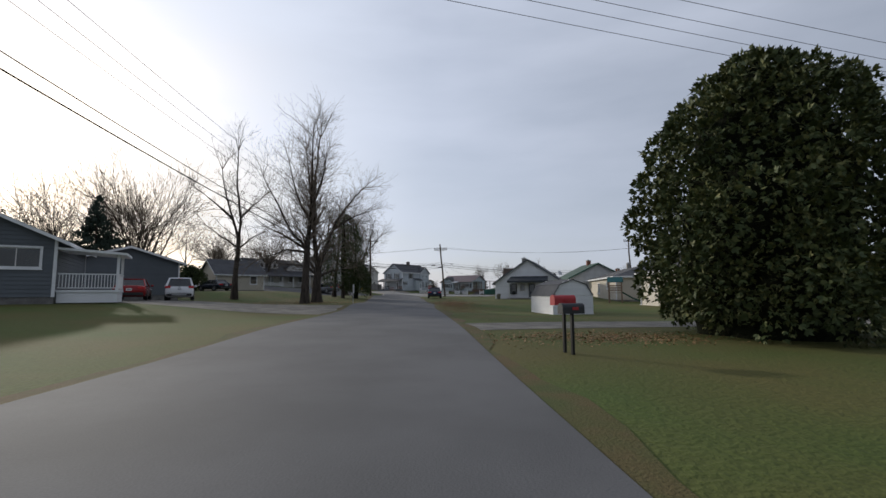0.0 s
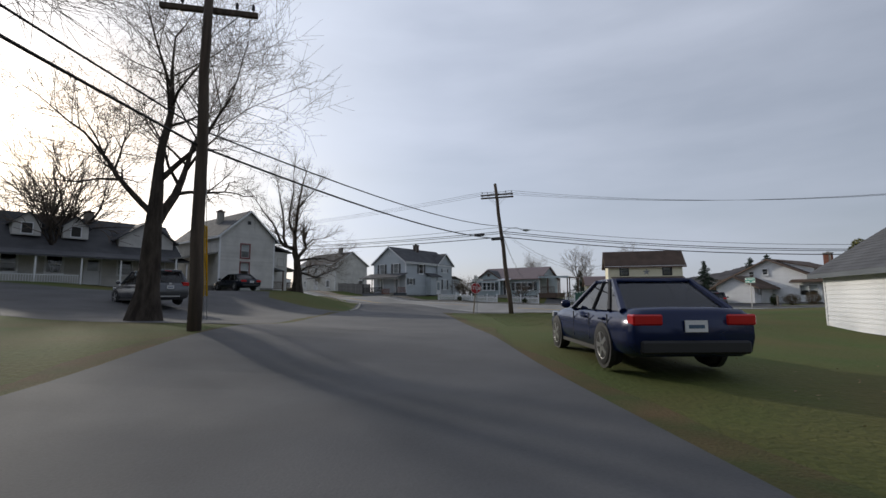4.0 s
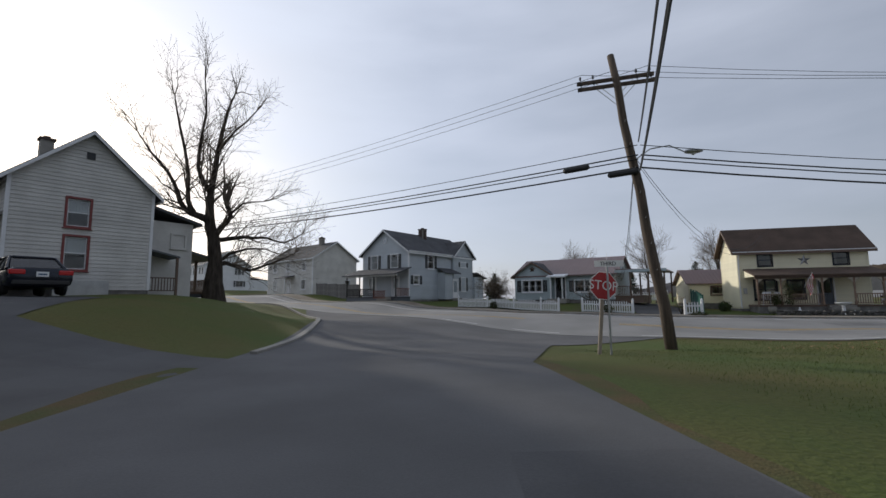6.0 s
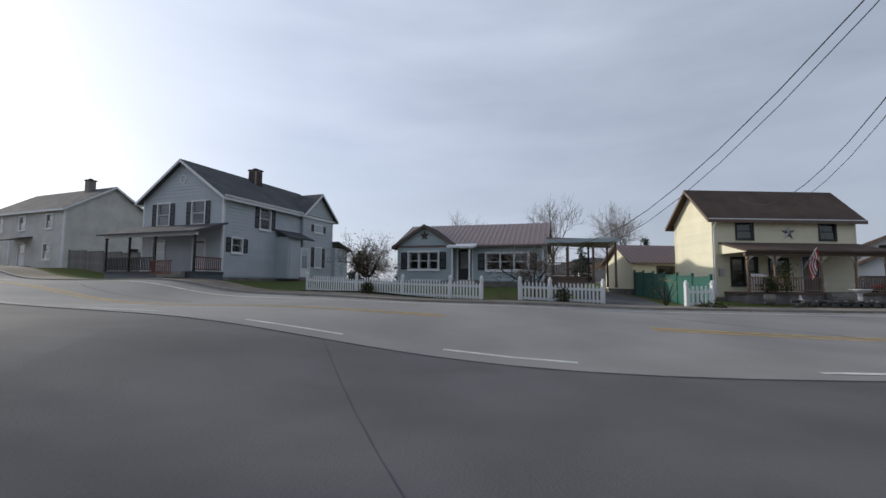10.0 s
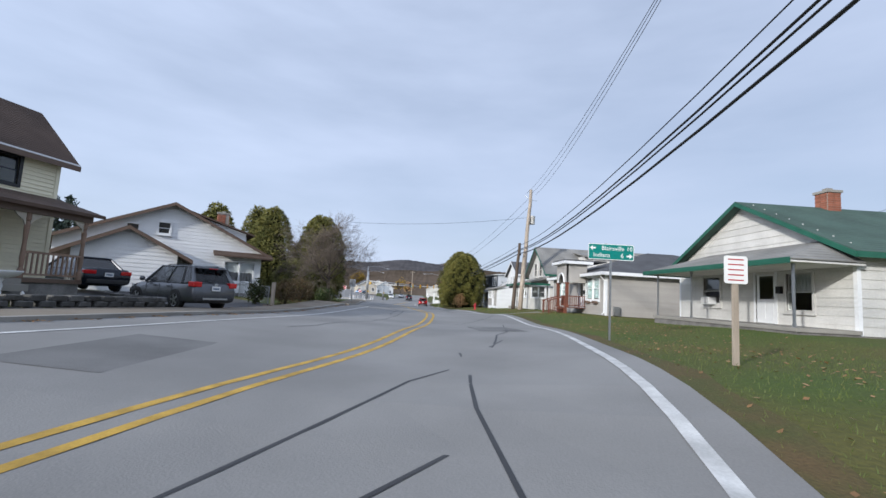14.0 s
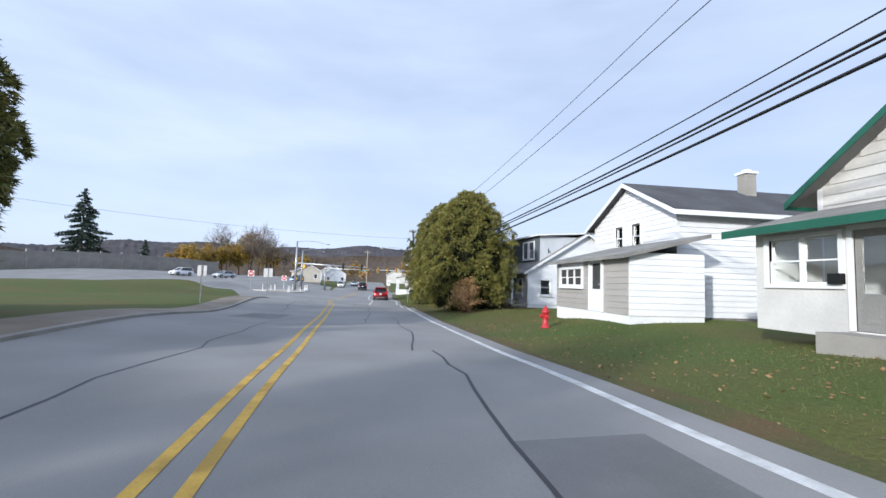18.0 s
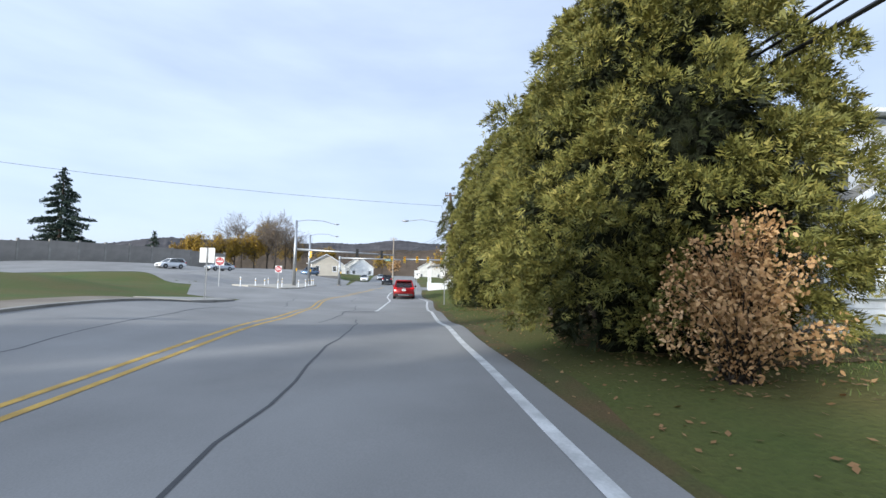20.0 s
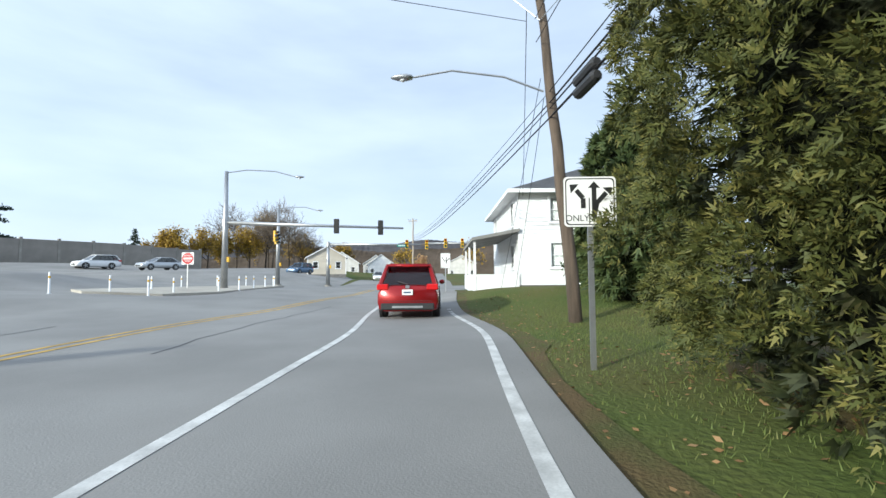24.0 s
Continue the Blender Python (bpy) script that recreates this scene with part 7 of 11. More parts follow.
def evergreen(x, y, height, rx, ry, seed, label, material=M_CEDAR, n=9000, size=0.28, base=0.15, name="evergreen_tree", category="tree", lumps=None, power=2.4, flat=0.55, trunk=0.16, group="", z=None, billow=0.26, broad=False, fine=False, core=0.6, pairs=3):
    """A dense evergreen: a trunk, an inner mass and sprays on clumps that stand out unevenly."""
    rng = np.random.default_rng(seed)
    t = thing(name, turn(x, y, 0, (gz(x, y) - 0.05) if z is None else z), label, category, group)
    ph = rng.uniform(0, 6.28, 5)
    lumps = lumps or [(0.085, 3, ph[0], 0.9), (0.075, 5, ph[1], -1.7), (0.06, 7, ph[2], 2.9), (0.045, 11, ph[3], 5.0)]
    # billowing clumps over the crown, each covered with drooping sprays
    rc = billow * rx
    nc = int(6.28 * rx * (height - base) * 0.85 / (rc * rc))
    mid, out = lumpy(rng, nc, rx, ry, height - 0.4 * rc, base + 0.45 * rc, lumps, power, True)
    mid[:, :2] *= rng.uniform(0.78, 1.0, (nc, 1)) if fine else rng.uniform(0.74, 0.88, (nc, 1))
    big = rc * rng.uniform(0.65, 1.25, nc) * np.clip(1.25 - 0.55 * mid[:, 2] / height, 0.6, 1.0)
    pick = rng.choice(nc, n, p=big ** 2 / np.sum(big ** 2))
    way = rng.normal(0, 0.6 if fine else 1, (n, 3)) + out[pick] * 1.15 + np.array((0, 0, 0.62 if fine else 0.3))
    way /= np.linalg.norm(way, axis=1)[:, None]
    deep = np.where(rng.random(n) < 0.72, rng.uniform(0.86, 1.06, n), rng.uniform(0.45, 0.9, n))
    pos = mid[pick] + way * (big[pick] * deep)[:, None] * np.array((1, 1, 0.85))
    pos[:, 2] = np.maximum(pos[:, 2], 0.06)
    if fine:
        # the side away from the street is thinner
        keep = (pos[:, 1] > -0.6 * ry) | (rng.random(n) < 0.4)
        pos, way, n = pos[keep], way[keep], int(keep.sum())
    a = way + rng.normal(0, 0.45, (n, 3))
    a[:, 2] -= 0.35
    a /= np.linalg.norm(a, axis=1)[:, None]
    b = np.cross(a, way * flat + rng.normal(0, 0.6, (n, 3)))
    b /= np.linalg.norm(b, axis=1)[:, None] + 1e-9
    c = np.cross(a, b)
    s = (size * rng.uniform(0.6, 1.35, n))[:, None]
    blades = []
    fan = ((-0.62, 0.8), (0.0, 1.05), (0.66, 0.78)) if broad or not fine else ((-0.85, 0.62), (-0.33, 0.95), (0.2, 1.1), (0.72, 0.75))
    wide = 0.115 if fine else 0.17
    for turn_, reach in fan:
        d = a * math.cos(turn_) + b * math.sin(turn_) + c * rng.normal(0, 0.22, (n, 1))
        e = b * math.cos(turn_) - a * math.sin(turn_)
        if broad:
            blades.append(np.stack([pos, pos + s * (0.45 * d + 0.24 * e), pos + s * (reach * d - 0.12 * c), pos + s * (0.45 * d - 0.24 * e)], 1))
        else:
            blades.append(np.stack([pos + s * (wide * e - 0.1 * d), pos + s * (reach * d - 0.12 * c), pos - s * (wide * e + 0.1 * d)], 1))
    if fine:
        # flat fans: a tip and pairs of broad leaflets along the stem
        blades = []
        for f, side in [(0.06 + 0.9 / pairs * k, g) for k in range(pairs) for g in (-1, 1)]:
            root = pos + s * (f * a - 0.18 * f * f * c)
            ln = s * (0.6 - 0.36 * f) * rng.uniform(0.7, 1.25, (n, 1)) * (1 if pairs == 3 else 0.82)
            d = 0.7 * a + side * 0.71 * b + c * rng.normal(-0.12, 0.2, (n, 1))
            e = 0.7 * b * side - 0.71 * a
            blades.append(np.stack([root - 0.04 * s * a, root + ln * d, root + 0.45 * ln * d + (0.3 if pairs == 3 else 0.24) * ln * e], 1))
        blades.append(np.stack([pos + s * (0.5 * a + 0.12 * b - 0.05 * c), pos + s * (1.12 * a - 0.24 * c), pos + s * (0.5 * a - 0.12 * b - 0.05 * c)], 1))
    v = np.concatenate(blades)
    o = tagged(new("foliage", arrays("foliage", v, 4 if broad else 3, material)), "dense evergreen leaves" if broad else "dense evergreen sprays", kind="stuff")
    o.parent = t
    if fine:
        # boughs close over the inner mass, crown shade put into their dark colour
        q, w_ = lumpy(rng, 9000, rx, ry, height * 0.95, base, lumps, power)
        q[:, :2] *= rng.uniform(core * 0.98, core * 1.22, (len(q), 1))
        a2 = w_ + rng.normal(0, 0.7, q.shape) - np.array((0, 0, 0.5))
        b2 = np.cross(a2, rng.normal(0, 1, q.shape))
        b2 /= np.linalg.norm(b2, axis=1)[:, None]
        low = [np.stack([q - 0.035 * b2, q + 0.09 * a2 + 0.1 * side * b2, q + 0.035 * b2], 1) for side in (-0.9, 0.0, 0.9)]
        o = tagged(new("inner_foliage", arrays("inner_foliage", np.concatenate(low), 3, M_SHADEDLEAF)), "inner boughs with crown shade in their colour", kind="stuff")
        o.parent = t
    # inner mass, a solid core that closes gaps, crown shade in its colour
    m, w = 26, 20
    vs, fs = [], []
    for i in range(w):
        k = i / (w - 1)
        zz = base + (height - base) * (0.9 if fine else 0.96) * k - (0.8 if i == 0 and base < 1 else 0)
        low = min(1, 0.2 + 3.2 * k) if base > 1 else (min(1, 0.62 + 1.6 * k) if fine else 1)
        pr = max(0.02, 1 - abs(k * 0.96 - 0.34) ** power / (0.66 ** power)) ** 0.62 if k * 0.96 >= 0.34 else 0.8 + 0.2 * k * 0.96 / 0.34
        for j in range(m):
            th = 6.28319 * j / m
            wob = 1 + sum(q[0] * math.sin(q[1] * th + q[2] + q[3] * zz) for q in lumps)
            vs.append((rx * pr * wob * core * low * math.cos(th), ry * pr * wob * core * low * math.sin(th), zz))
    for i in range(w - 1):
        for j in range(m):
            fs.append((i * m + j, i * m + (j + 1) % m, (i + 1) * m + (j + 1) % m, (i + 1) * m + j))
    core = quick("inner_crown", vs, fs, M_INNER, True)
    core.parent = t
    tb = bmesh.new()
    tube(tb, (0, 0, -0.2), (0, 0, height * 0.7), trunk * 1.2, trunk * 0.4, 9)
    part("trunk", tb, M_BARK, t)
    return t


def spruce(x, y, height, radius, seed, label, tiers=26, z=None, group=""):
    rng = np.random.default_rng(seed)
    t = thing("spruce_tree", turn(x, y, 0, (gz(x, y) - 0.05) if z is None else z), label, "tree", group)
    tb = bmesh.new()
    tube(tb, (0, 0, -0.2), (0, 0, height), 0.02 * height, 0.01, 8)
    part("trunk", tb, M_BARK, t)
    cs, limbs = [], []
    for k in range(tiers):
        u = (k + 0.5) / tiers
        zz = height * (0.06 + 0.93 * u)
        reach = (radius * (1 - u) ** 0.8 + 0.12) * rng.uniform(0.72, 1.12)
        for j in range(int(4 + 5 * (1 - u))):
            th = rng.uniform(0, 6.28)
            r = reach * rng.uniform(0.5, 1.15)
            end = np.array((r * math.cos(th), r * math.sin(th), zz - 0.22 * r + rng.uniform(-0.1, 0.2)))
            limbs.append(([V((0, 0, zz)), V(end * 0.6 + np.array((0, 0, 0.4 * zz))), V(end)], [0.03, 0.02, 0.006], 3))
            m = max(3, int(r * 7))
            for f in np.linspace(0.25, 1.0, m):
                cs.append((end[0] * f, end[1] * f, zz + (end[2] - zz) * f))
    v = flakes(rng, cs, 0.24 * (height / 9) ** 0.5, 8, 4, 0.6, 0.1)
    o = tagged(new("foliage", arrays("foliage", v, 4, M_SPRUCE)), "needled spruce boughs", kind="stuff")
    o.parent = t
    b = new("branchwork", limb_mesh("branchwork", limbs, M_BARK))
    b.parent = t
    return t


def shrub(x, y, h, r, seed, label, material=M_SHRUB, n=700, size=0.12, z=None, group="", ry=None):
    rng = np.random.default_rng(seed)
    t = thing("shrub", turn(x, y, 0, gz(x, y) if z is None else z), label, "shrub", group)
    d = rng.normal(0, 1, (n, 3))
    d /= np.linalg.norm(d, axis=1)[:, None]
    rr = rng.uniform(0.55, 1.0, n)[:, None] * (1 + 0.15 * np.sin(4 * d[:, :1] + seed))
    c = d * rr * np.array((r, ry or r, h / 2)) + np.array((0, 0, h / 2))
    o = tagged(new("leaves", arrays("leaves", flakes(rng, c, size, 2, 5, 0.0, 0.05), 5, material)), "small leaves", kind="stuff")
    o.parent = t
    limbs = []
    for k in range(9):
        th = rng.uniform(0, 6.28)
        e = V((0.75 * r * math.cos(th), 0.75 * r * math.sin(th), h * rng.uniform(0.6, 0.95)))
        limbs.append(([V((0, 0, -0.05)), e * 0.5 + V((0, 0, 0.05)), e], [0.02, 0.013, 0.005], 4))
    s = tagged(new("branchwork", limb_mesh("branchwork", limbs, M_BARK)), "thin woody stems", kind="stuff")
    s.parent = t
    return t


def leafy_shrub(x, y, h, r, seed, label, material, shoots, per, size):
    """A loose shrub: arching shoots of uneven length with broad leaves along them."""
    rng = np.random.default_rng(seed)
    t = thing("shrub", turn(x, y, 0, gz(x, y)), label, "shrub")
    limbs, cs = [], []
    for k in range(shoots):
        th, u = rng.uniform(0, 6.28), rng.uniform(0.25, 1.0)
        tip = V((r * u * math.cos(th), r * u * math.sin(th), h * (1.15 - 0.75 * u * u) * rng.uniform(0.6, 1.05)))
        mid = V((tip.x * 0.4, tip.y * 0.4, tip.z * rng.uniform(0.6, 0.75)))
        foot = V((rng.normal(0, 0.08), rng.normal(0, 0.08), -0.05))
        limbs.append(([foot, foot.lerp(mid, 0.5), mid, mid.lerp(tip, 0.55) + V((0, 0, 0.05)), tip], [0.016, 0.013, 0.01, 0.007, 0.003], 4))
        for f in rng.beta(2.2, 1.2, per):
            q = foot.lerp(mid, f * 2) if f < 0.5 else mid.lerp(tip, f * 2 - 1)
            cs.append(tuple(q))
    o = tagged(new("leaves", arrays("leaves", flakes(rng, cs, size, 2, 6, 0.5, 0.075), 6, material)), "curled dry leaves", kind="stuff")
    o.parent = t
    b = tagged(new("branchwork", limb_mesh("branchwork", limbs, M_BARK)), "thin woody shoots", kind="stuff")
    b.parent = t
    return t


# side street, west side
limbed_tree(-7.0, -19.8, 0, [
    (0.31, 0.25, [(0, 0), (0, 2.5), (0.05, 4.6), (0.15, 5.6)]),
    (0.18, 0.04, [(0.1, 5.2), (0.3, 7.6), (0.2, 10), (-0.2, 13.6)]),
    (0.19, 0.04, [(0.15, 5.5), (0.6, 8), (0.8, 10.6), (1.1, 14)]),
    (0.14, 0.03, [(0, 4.9), (-1.2, 6.4), (-2, 8.4), (-3, 10.6)]),
    (0.13, 0.03, [(0, 4.5), (-1.5, 4.7), (-3.2, 4.1)]),
    (0.13, 0.03, [(0, 4.8), (-2, 6), (-4, 6.9)]),
    (0.14, 0.03, [(0.6, 8.2), (1.6, 9.8), (2.4, 11.8)]),
    (0.12, 0.03, [(0.3, 7.4), (-0.8, 9.4), (-1.4, 12.2)])], 3, "tall bare street tree with dark bark", reach=2.1, gap=0.34, depth=0.45, leaves=(M_FALLEN, 1, 0.07, 0.06))
limbed_tree(-7.4, -14.5, 0, [
    (0.42, 0.34, [(0, 0), (0, 2.2), (0.1, 3.6)]),
    (0.25, 0.05, [(0.05, 3.4), (-0.1, 6), (0.1, 8), (0.4, 11), (1.2, 15)]),
    (0.22, 0.05, [(0.15, 3.4), (0.7, 6.2), (1.2, 8.4), (2.4, 11), (3.6, 12.8)]),
    (0.16, 0.04, [(-0.05, 5.6), (-0.6, 9), (-0.9, 12), (-1.4, 14.4)]),
    (0.16, 0.03, [(-0.1, 3), (-1.3, 4.6), (-2.2, 6.8), (-3.2, 8.6)]),
    (0.17, 0.03, [(0, 2.8), (-1.4, 3.6), (-3.2, 3.9)]),
    (0.16, 0.03, [(0.2, 2.6), (1.4, 3.2), (2.4, 3.4)]),
    (0.14, 0.03, [(1.0, 7.6), (2.4, 8.8), (3.8, 9.6)])], 11, "tall bare street tree with a thick forked trunk", reach=2.1, gap=0.34, depth=0.45, leaves=(M_GOLD, 1, 0.08, 0.14))
limbed_tree(-15.6, -14.0, 0, [
    (0.27, 0.2, [(0, 0), (0.1, 3), (0.2, 6.4)]),
    (0.15, 0.04, [(0.15, 6), (-0.4, 8), (-1.2, 10.4), (-1.6, 13)]),
    (0.15, 0.04, [(0.2, 6.2), (0.8, 8), (1, 10.6), (1.8, 13.6)]),
    (0.14, 0.03, [(-0.4, 8), (-2, 9.6), (-3.2, 10.6)]),
    (0.12, 0.03, [(0.8, 8), (2, 9.2), (3, 10.2)]),
    (0.11, 0.03, [(0.1, 5.2), (-1.6, 6.4), (-3, 7.4)]),
    (0.11, 0.03, [(0.1, 5), (1.8, 6.2), (2.8, 6.6)])], 5, "tall slender bare tree on the lawn", reach=1.9, gap=0.46, depth=0.5)
bare_tree(-8.6, -2.0, 15.0, 0.24, 8, "bare street tree near the corner", spread=0.65, fork=0.25, last=5)
bare_tree(-9.6, 9.5, 15.0, 0.42, 21, "spreading bare street tree beside the parking apron", kids=(3, 5), spread=0.8, fork=0.33, leaves=(M_FALLEN, 1, 0.05, 0.06), last=5)
def many_stems(x, y, h, seed, label, stems=6, last=4):
    """A broad bare tree that parts into several stems near the ground."""
    low = [(0.5 + 0.15 * k, (math.cos(2.4 * k) * 0.5, math.sin(2.4 * k) * 0.5, 1.0), h * 0.3, 0.2) for k in range(stems)]
    bare_tree(x, y, h, 0.3, seed, label, last=last, kids=(3, 4), spread=0.5, fork=0.2, low=low, fat=0.018, shrink=0.7)


many_stems(-41, 10, 23, 13, "broad bare tree with many stems behind the lawn")
many_stems(-47, 14, 23, 14, "broad bare tree with many stems far behind the lawn", 5)
many_stems(-43.5, -2, 17, 16, "slender bare tree behind the garage", 3)
many_stems(-35, 23, 12.0, 17, "low round-headed bare tree behind the cottage", 5)
many_stems(-28, 27, 12.0, 15, "low round-headed bare tree behind the old houses", 5)
evergreen(-7.0, -4.4, 10.2, 2.2, 2.2, 4, "ragged dark evergreen among bare street trees", M_YEW, 10500, 0.16, power=1.5, base=1.3, billow=0.4, trunk=0.2, core=0.12)
evergreen(-5.6, -3.4, 4.4, 1.6, 1.6, 304, "low dark evergreen under the street trees", M_YEW, 9000, 0.15, power=1.5, base=0.5, billow=0.4, core=0.2)
limbed_tree(-5.9, -2.6, 0, [
    (0.24, 0.18, [(0, 0), (0.05, 2), (0.2, 3.4)]),
    (0.13, 0.03, [(0.1, 3), (0.3, 6), (0.2, 9.6)]),
    (0.13, 0.03, [(0.2, 3.3), (1.4, 6), (2.2, 9)]),
    (0.1, 0.03, [(0.5, 4.2), (2, 6), (3.4, 7.4)]),
    (0.1, 0.03, [(0.1, 3), (-0.8, 6), (-1.2, 9)])], 308, "bare tree with upswept limbs behind the evergreens", reach=1.5, gap=0.45, depth=0.5)
for k, (x, y, h, rx) in enumerate(((-31.0, -1.8, 4.4, 3.2), (-35.0, -6.0, 4.6, 3.2), (-29.3, 2.6, 3.6, 2.2))):
    evergreen(x, y, h, rx, rx * 0.75, 230 + k, "dark evergreen bush behind the shaded lawn", M_YEW, 4200, 0.22, base=0.03, name="shrub", category="shrub", group="bushes behind the lawn")
for k, (x, y, h) in enumerate(((-52, 3, 16), (-57, -8, 16), (-38, 17, 13), (-50, 22, 15), (-54, -20, 17))):
    bare_tree(x, y, h, 0.26, 220 + k, "bare tree in the grove behind the lawn", kids=(3, 3), spread=0.65, fork=0.26, group="grove behind the lawn", fat=0.016)
spruce(-37.5, -3.5, 12.2, 4.6, 6, "dark conifer behind the garage", 30)
spruce(-44, -10, 11.5, 4.4, 7, "dark conifer behind the slate house")
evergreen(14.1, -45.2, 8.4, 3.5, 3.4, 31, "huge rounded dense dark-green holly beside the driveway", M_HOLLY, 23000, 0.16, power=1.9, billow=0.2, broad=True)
# corner maple and main street
limbed_tree(-14.2, 39.5, 30.6, [
    (0.44, 0.27, [(0, 0), (-0.1, 2.2), (-0.2, 3.7), (-0.4, 4.7)]),
    (0.22, 0.03, [(-0.4, 4.6), (-1.3, 5.0), (-1.9, 5.5), (-2.2, 6.6), (-3.4, 8.3), (-4.0, 9.3)]),
    (0.18, 0.03, [(-1.2, 4.95), (-1.5, 5.7), (-1.6, 7.2), (-2.1, 9.7), (-2.4, 11.2)]),
    (0.26, 0.04, [(-0.4, 4.6), (-0.4, 6.3), (-0.1, 8.7), (0.3, 11.4), (0.7, 12.8)]),
    (0.17, 0.03, [(-0.4, 6.2), (-0.9, 7.0), (-1.1, 8.2), (-0.8, 10.5), (-1.0, 12.2)]),
    (0.1, 0.03, [(0.0, 9.0), (0.8, 10.2), (1.9, 11.6)]),
    (0.19, 0.12, [(-0.2, 3.5), (0.2, 4.2), (0.6, 4.9), (0.4, 5.4)]),
    (0.15, 0.03, [(-0.1, 3.5), (1.4, 3.8), (2.7, 3.8), (3.7, 3.6), (4.8, 4.3)]),
    (0.12, 0.03, [(-0.1, 2.3), (1.1, 3.0), (2.1, 3.2), (3.2, 3.0)]),
    (0.15, 0.03, [(-0.1, 1.7), (0.5, 2.3), (1.5, 1.9), (2.7, 2.2), (4.5, 3.1)]),
    (0.09, 0.03, [(0.5, 4.9), (1.2, 5.6), (2.3, 5.9)])], 24, "large bare corner maple with long low limbs", reach=1.5, gap=0.32)
bare_tree(3.2, 55.0, 3.5, 0.13, 41, "small gnarled ornamental tree with russet leaves behind the picket fence", last=4, kids=(4, 4), spread=1.0, fork=0.25, leaves=(M_RUSSET, 2, 0.07, 0.8), fat=0.008, low=((0.5, (0.7, 0.2, 0.6), 1.0, 0.07), (0.5, (-0.7, 0.1, 0.6), 1.0, 0.07), (0.5, (0.1, -0.7, 0.6), 0.9, 0.06)))
bare_tree(10.2, 48.6, 2.9, 0.1, 42, "small gnarled bare ornamental tree behind the fence", last=4, kids=(3, 4), spread=1.0, fork=0.25, leaves=(M_RUSSET, 1, 0.06, 0.3), fat=0.007, low=((0.4, (0.7, 0.1, 0.7), 0.9, 0.06), (0.4, (-0.7, 0.1, 0.7), 0.9, 0.06)))
bare_tree(22, 66, 9.5, 0.2, 43, "bare tree behind the cream house", spread=0.55, fork=0.25, fat=0.009)
bare_tree(26, 72, 9.0, 0.2, 44, "bare tree behind the cream house", spread=0.55, fork=0.25, fat=0.009)
bare_tree(17, 78, 9.0, 0.2, 45, "bare tree behind the cream house", spread=0.55, fork=0.25, fat=0.009)
bare_tree(31.5, 67.5, 9.5, 0.2, 441, "bare tree behind the cream house", spread=0.55, fork=0.25, fat=0.009)
bare_tree(34.5, 72, 10.5, 0.2, 442, "bare tree behind the cream house", spread=0.55, fork=0.25, fat=0.009)
for k, (x, y, h) in enumerate(((14, 92, 5), (20, 95, 6), (8, 96, 5), (30, 90, 5.5), (0, 100, 5), (38, 84, 5.5), (-8, 104, 5))):
    spruce(x, y, h, 2.4, 60 + k, "dark conifer at the far edge of the lots", 16, group="far conifers")
bare_tree(45.7, 39.9, 7.2, 0.17, 47, "round-headed bare tree on the corner lawn", last=5, kids=(4, 4), spread=0.85, fork=0.22, shrink=0.62, low=((0.9, (-0.8, -0.3, 0.45), 1.3, 0.07), (1.0, (0.6, -0.6, 0.5), 1.2, 0.06), (1.1, (-0.2, 0.8, 0.5), 1.2, 0.06)))
evergreen(58.8, 43.7, 8.5, 2.5, 2.4, 51, "tall arborvitae hedge tree on the lawn", M_HEDGE, 24000, 0.19, power=2.2, group="hedge trees")
evergreen(57.0, 48.0, 8.8, 2.3, 2.3, 52, "tall pointed arborvitae behind the lawn", M_HEDGE, 14000, 0.2, power=1.5, group="hedge trees")
evergreen(53.2, 43.9, 3.6, 2.8, 1.8, 53, "dark spreading evergreen hedge", M_HEDGE, 17000, 0.19, power=3.0, group="hedge trees")
evergreen(56.0, 53.0, 8.6, 2.2, 2.2, 54, "tall evergreen behind the white house", M_HEDGE, 6500, 0.26, power=1.5, group="hedge trees")
evergreen(62.5, 51.5, 9.8, 2.2, 2.2, 55, "tall evergreen behind the white house", M_HEDGE, 6000, 0.26, power=1.4, group="hedge trees")
for k, (x, y, h) in enumerate(((36, 62, 5.6), (41, 63, 6.2), (46, 60, 6.6), (31, 64, 5.2), (50, 62, 7.4))):
    spruce(x, y, h, 2.3, 70 + k, "dark conifer behind the white house", 20, group="conifers behind the house")
shrub(36.2, 40.1, 1.3, 0.7, 81, "clipped russet shrub beside the driveway", M_RUSSET, 1500, 0.06)
shrub(38.3, 39.9, 1.4, 0.75, 84, "rounded russet twiggy shrub on the lawn", M_RUSSET, 1600, 0.06)
shrub(43.0, 39.6, 0.95, 0.6, 82, "small clipped green shrub on the lawn", M_YEW, 800, 0.09)
shrub(35.2, 41.2, 1.2, 0.4, 83, "thin green shrub by the gate", M_SHRUB, 500, 0.1)
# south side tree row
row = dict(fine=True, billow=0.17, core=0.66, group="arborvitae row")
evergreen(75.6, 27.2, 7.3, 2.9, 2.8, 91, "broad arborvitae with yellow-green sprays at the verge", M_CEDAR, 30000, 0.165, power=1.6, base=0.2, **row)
# this crown's shade comes from the darker leaf colour
evergreen(80.7, 26.2, 8.0, 2.7, 2.6, 92, "tall arborvitae with shade-darkened green sprays and a thick trunk", M_ARBOR, 40000, 0.13, power=1.4, base=1.2, trunk=0.24, **row)
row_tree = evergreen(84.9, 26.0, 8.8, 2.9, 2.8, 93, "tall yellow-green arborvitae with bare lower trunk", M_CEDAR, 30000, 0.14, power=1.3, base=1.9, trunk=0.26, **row)
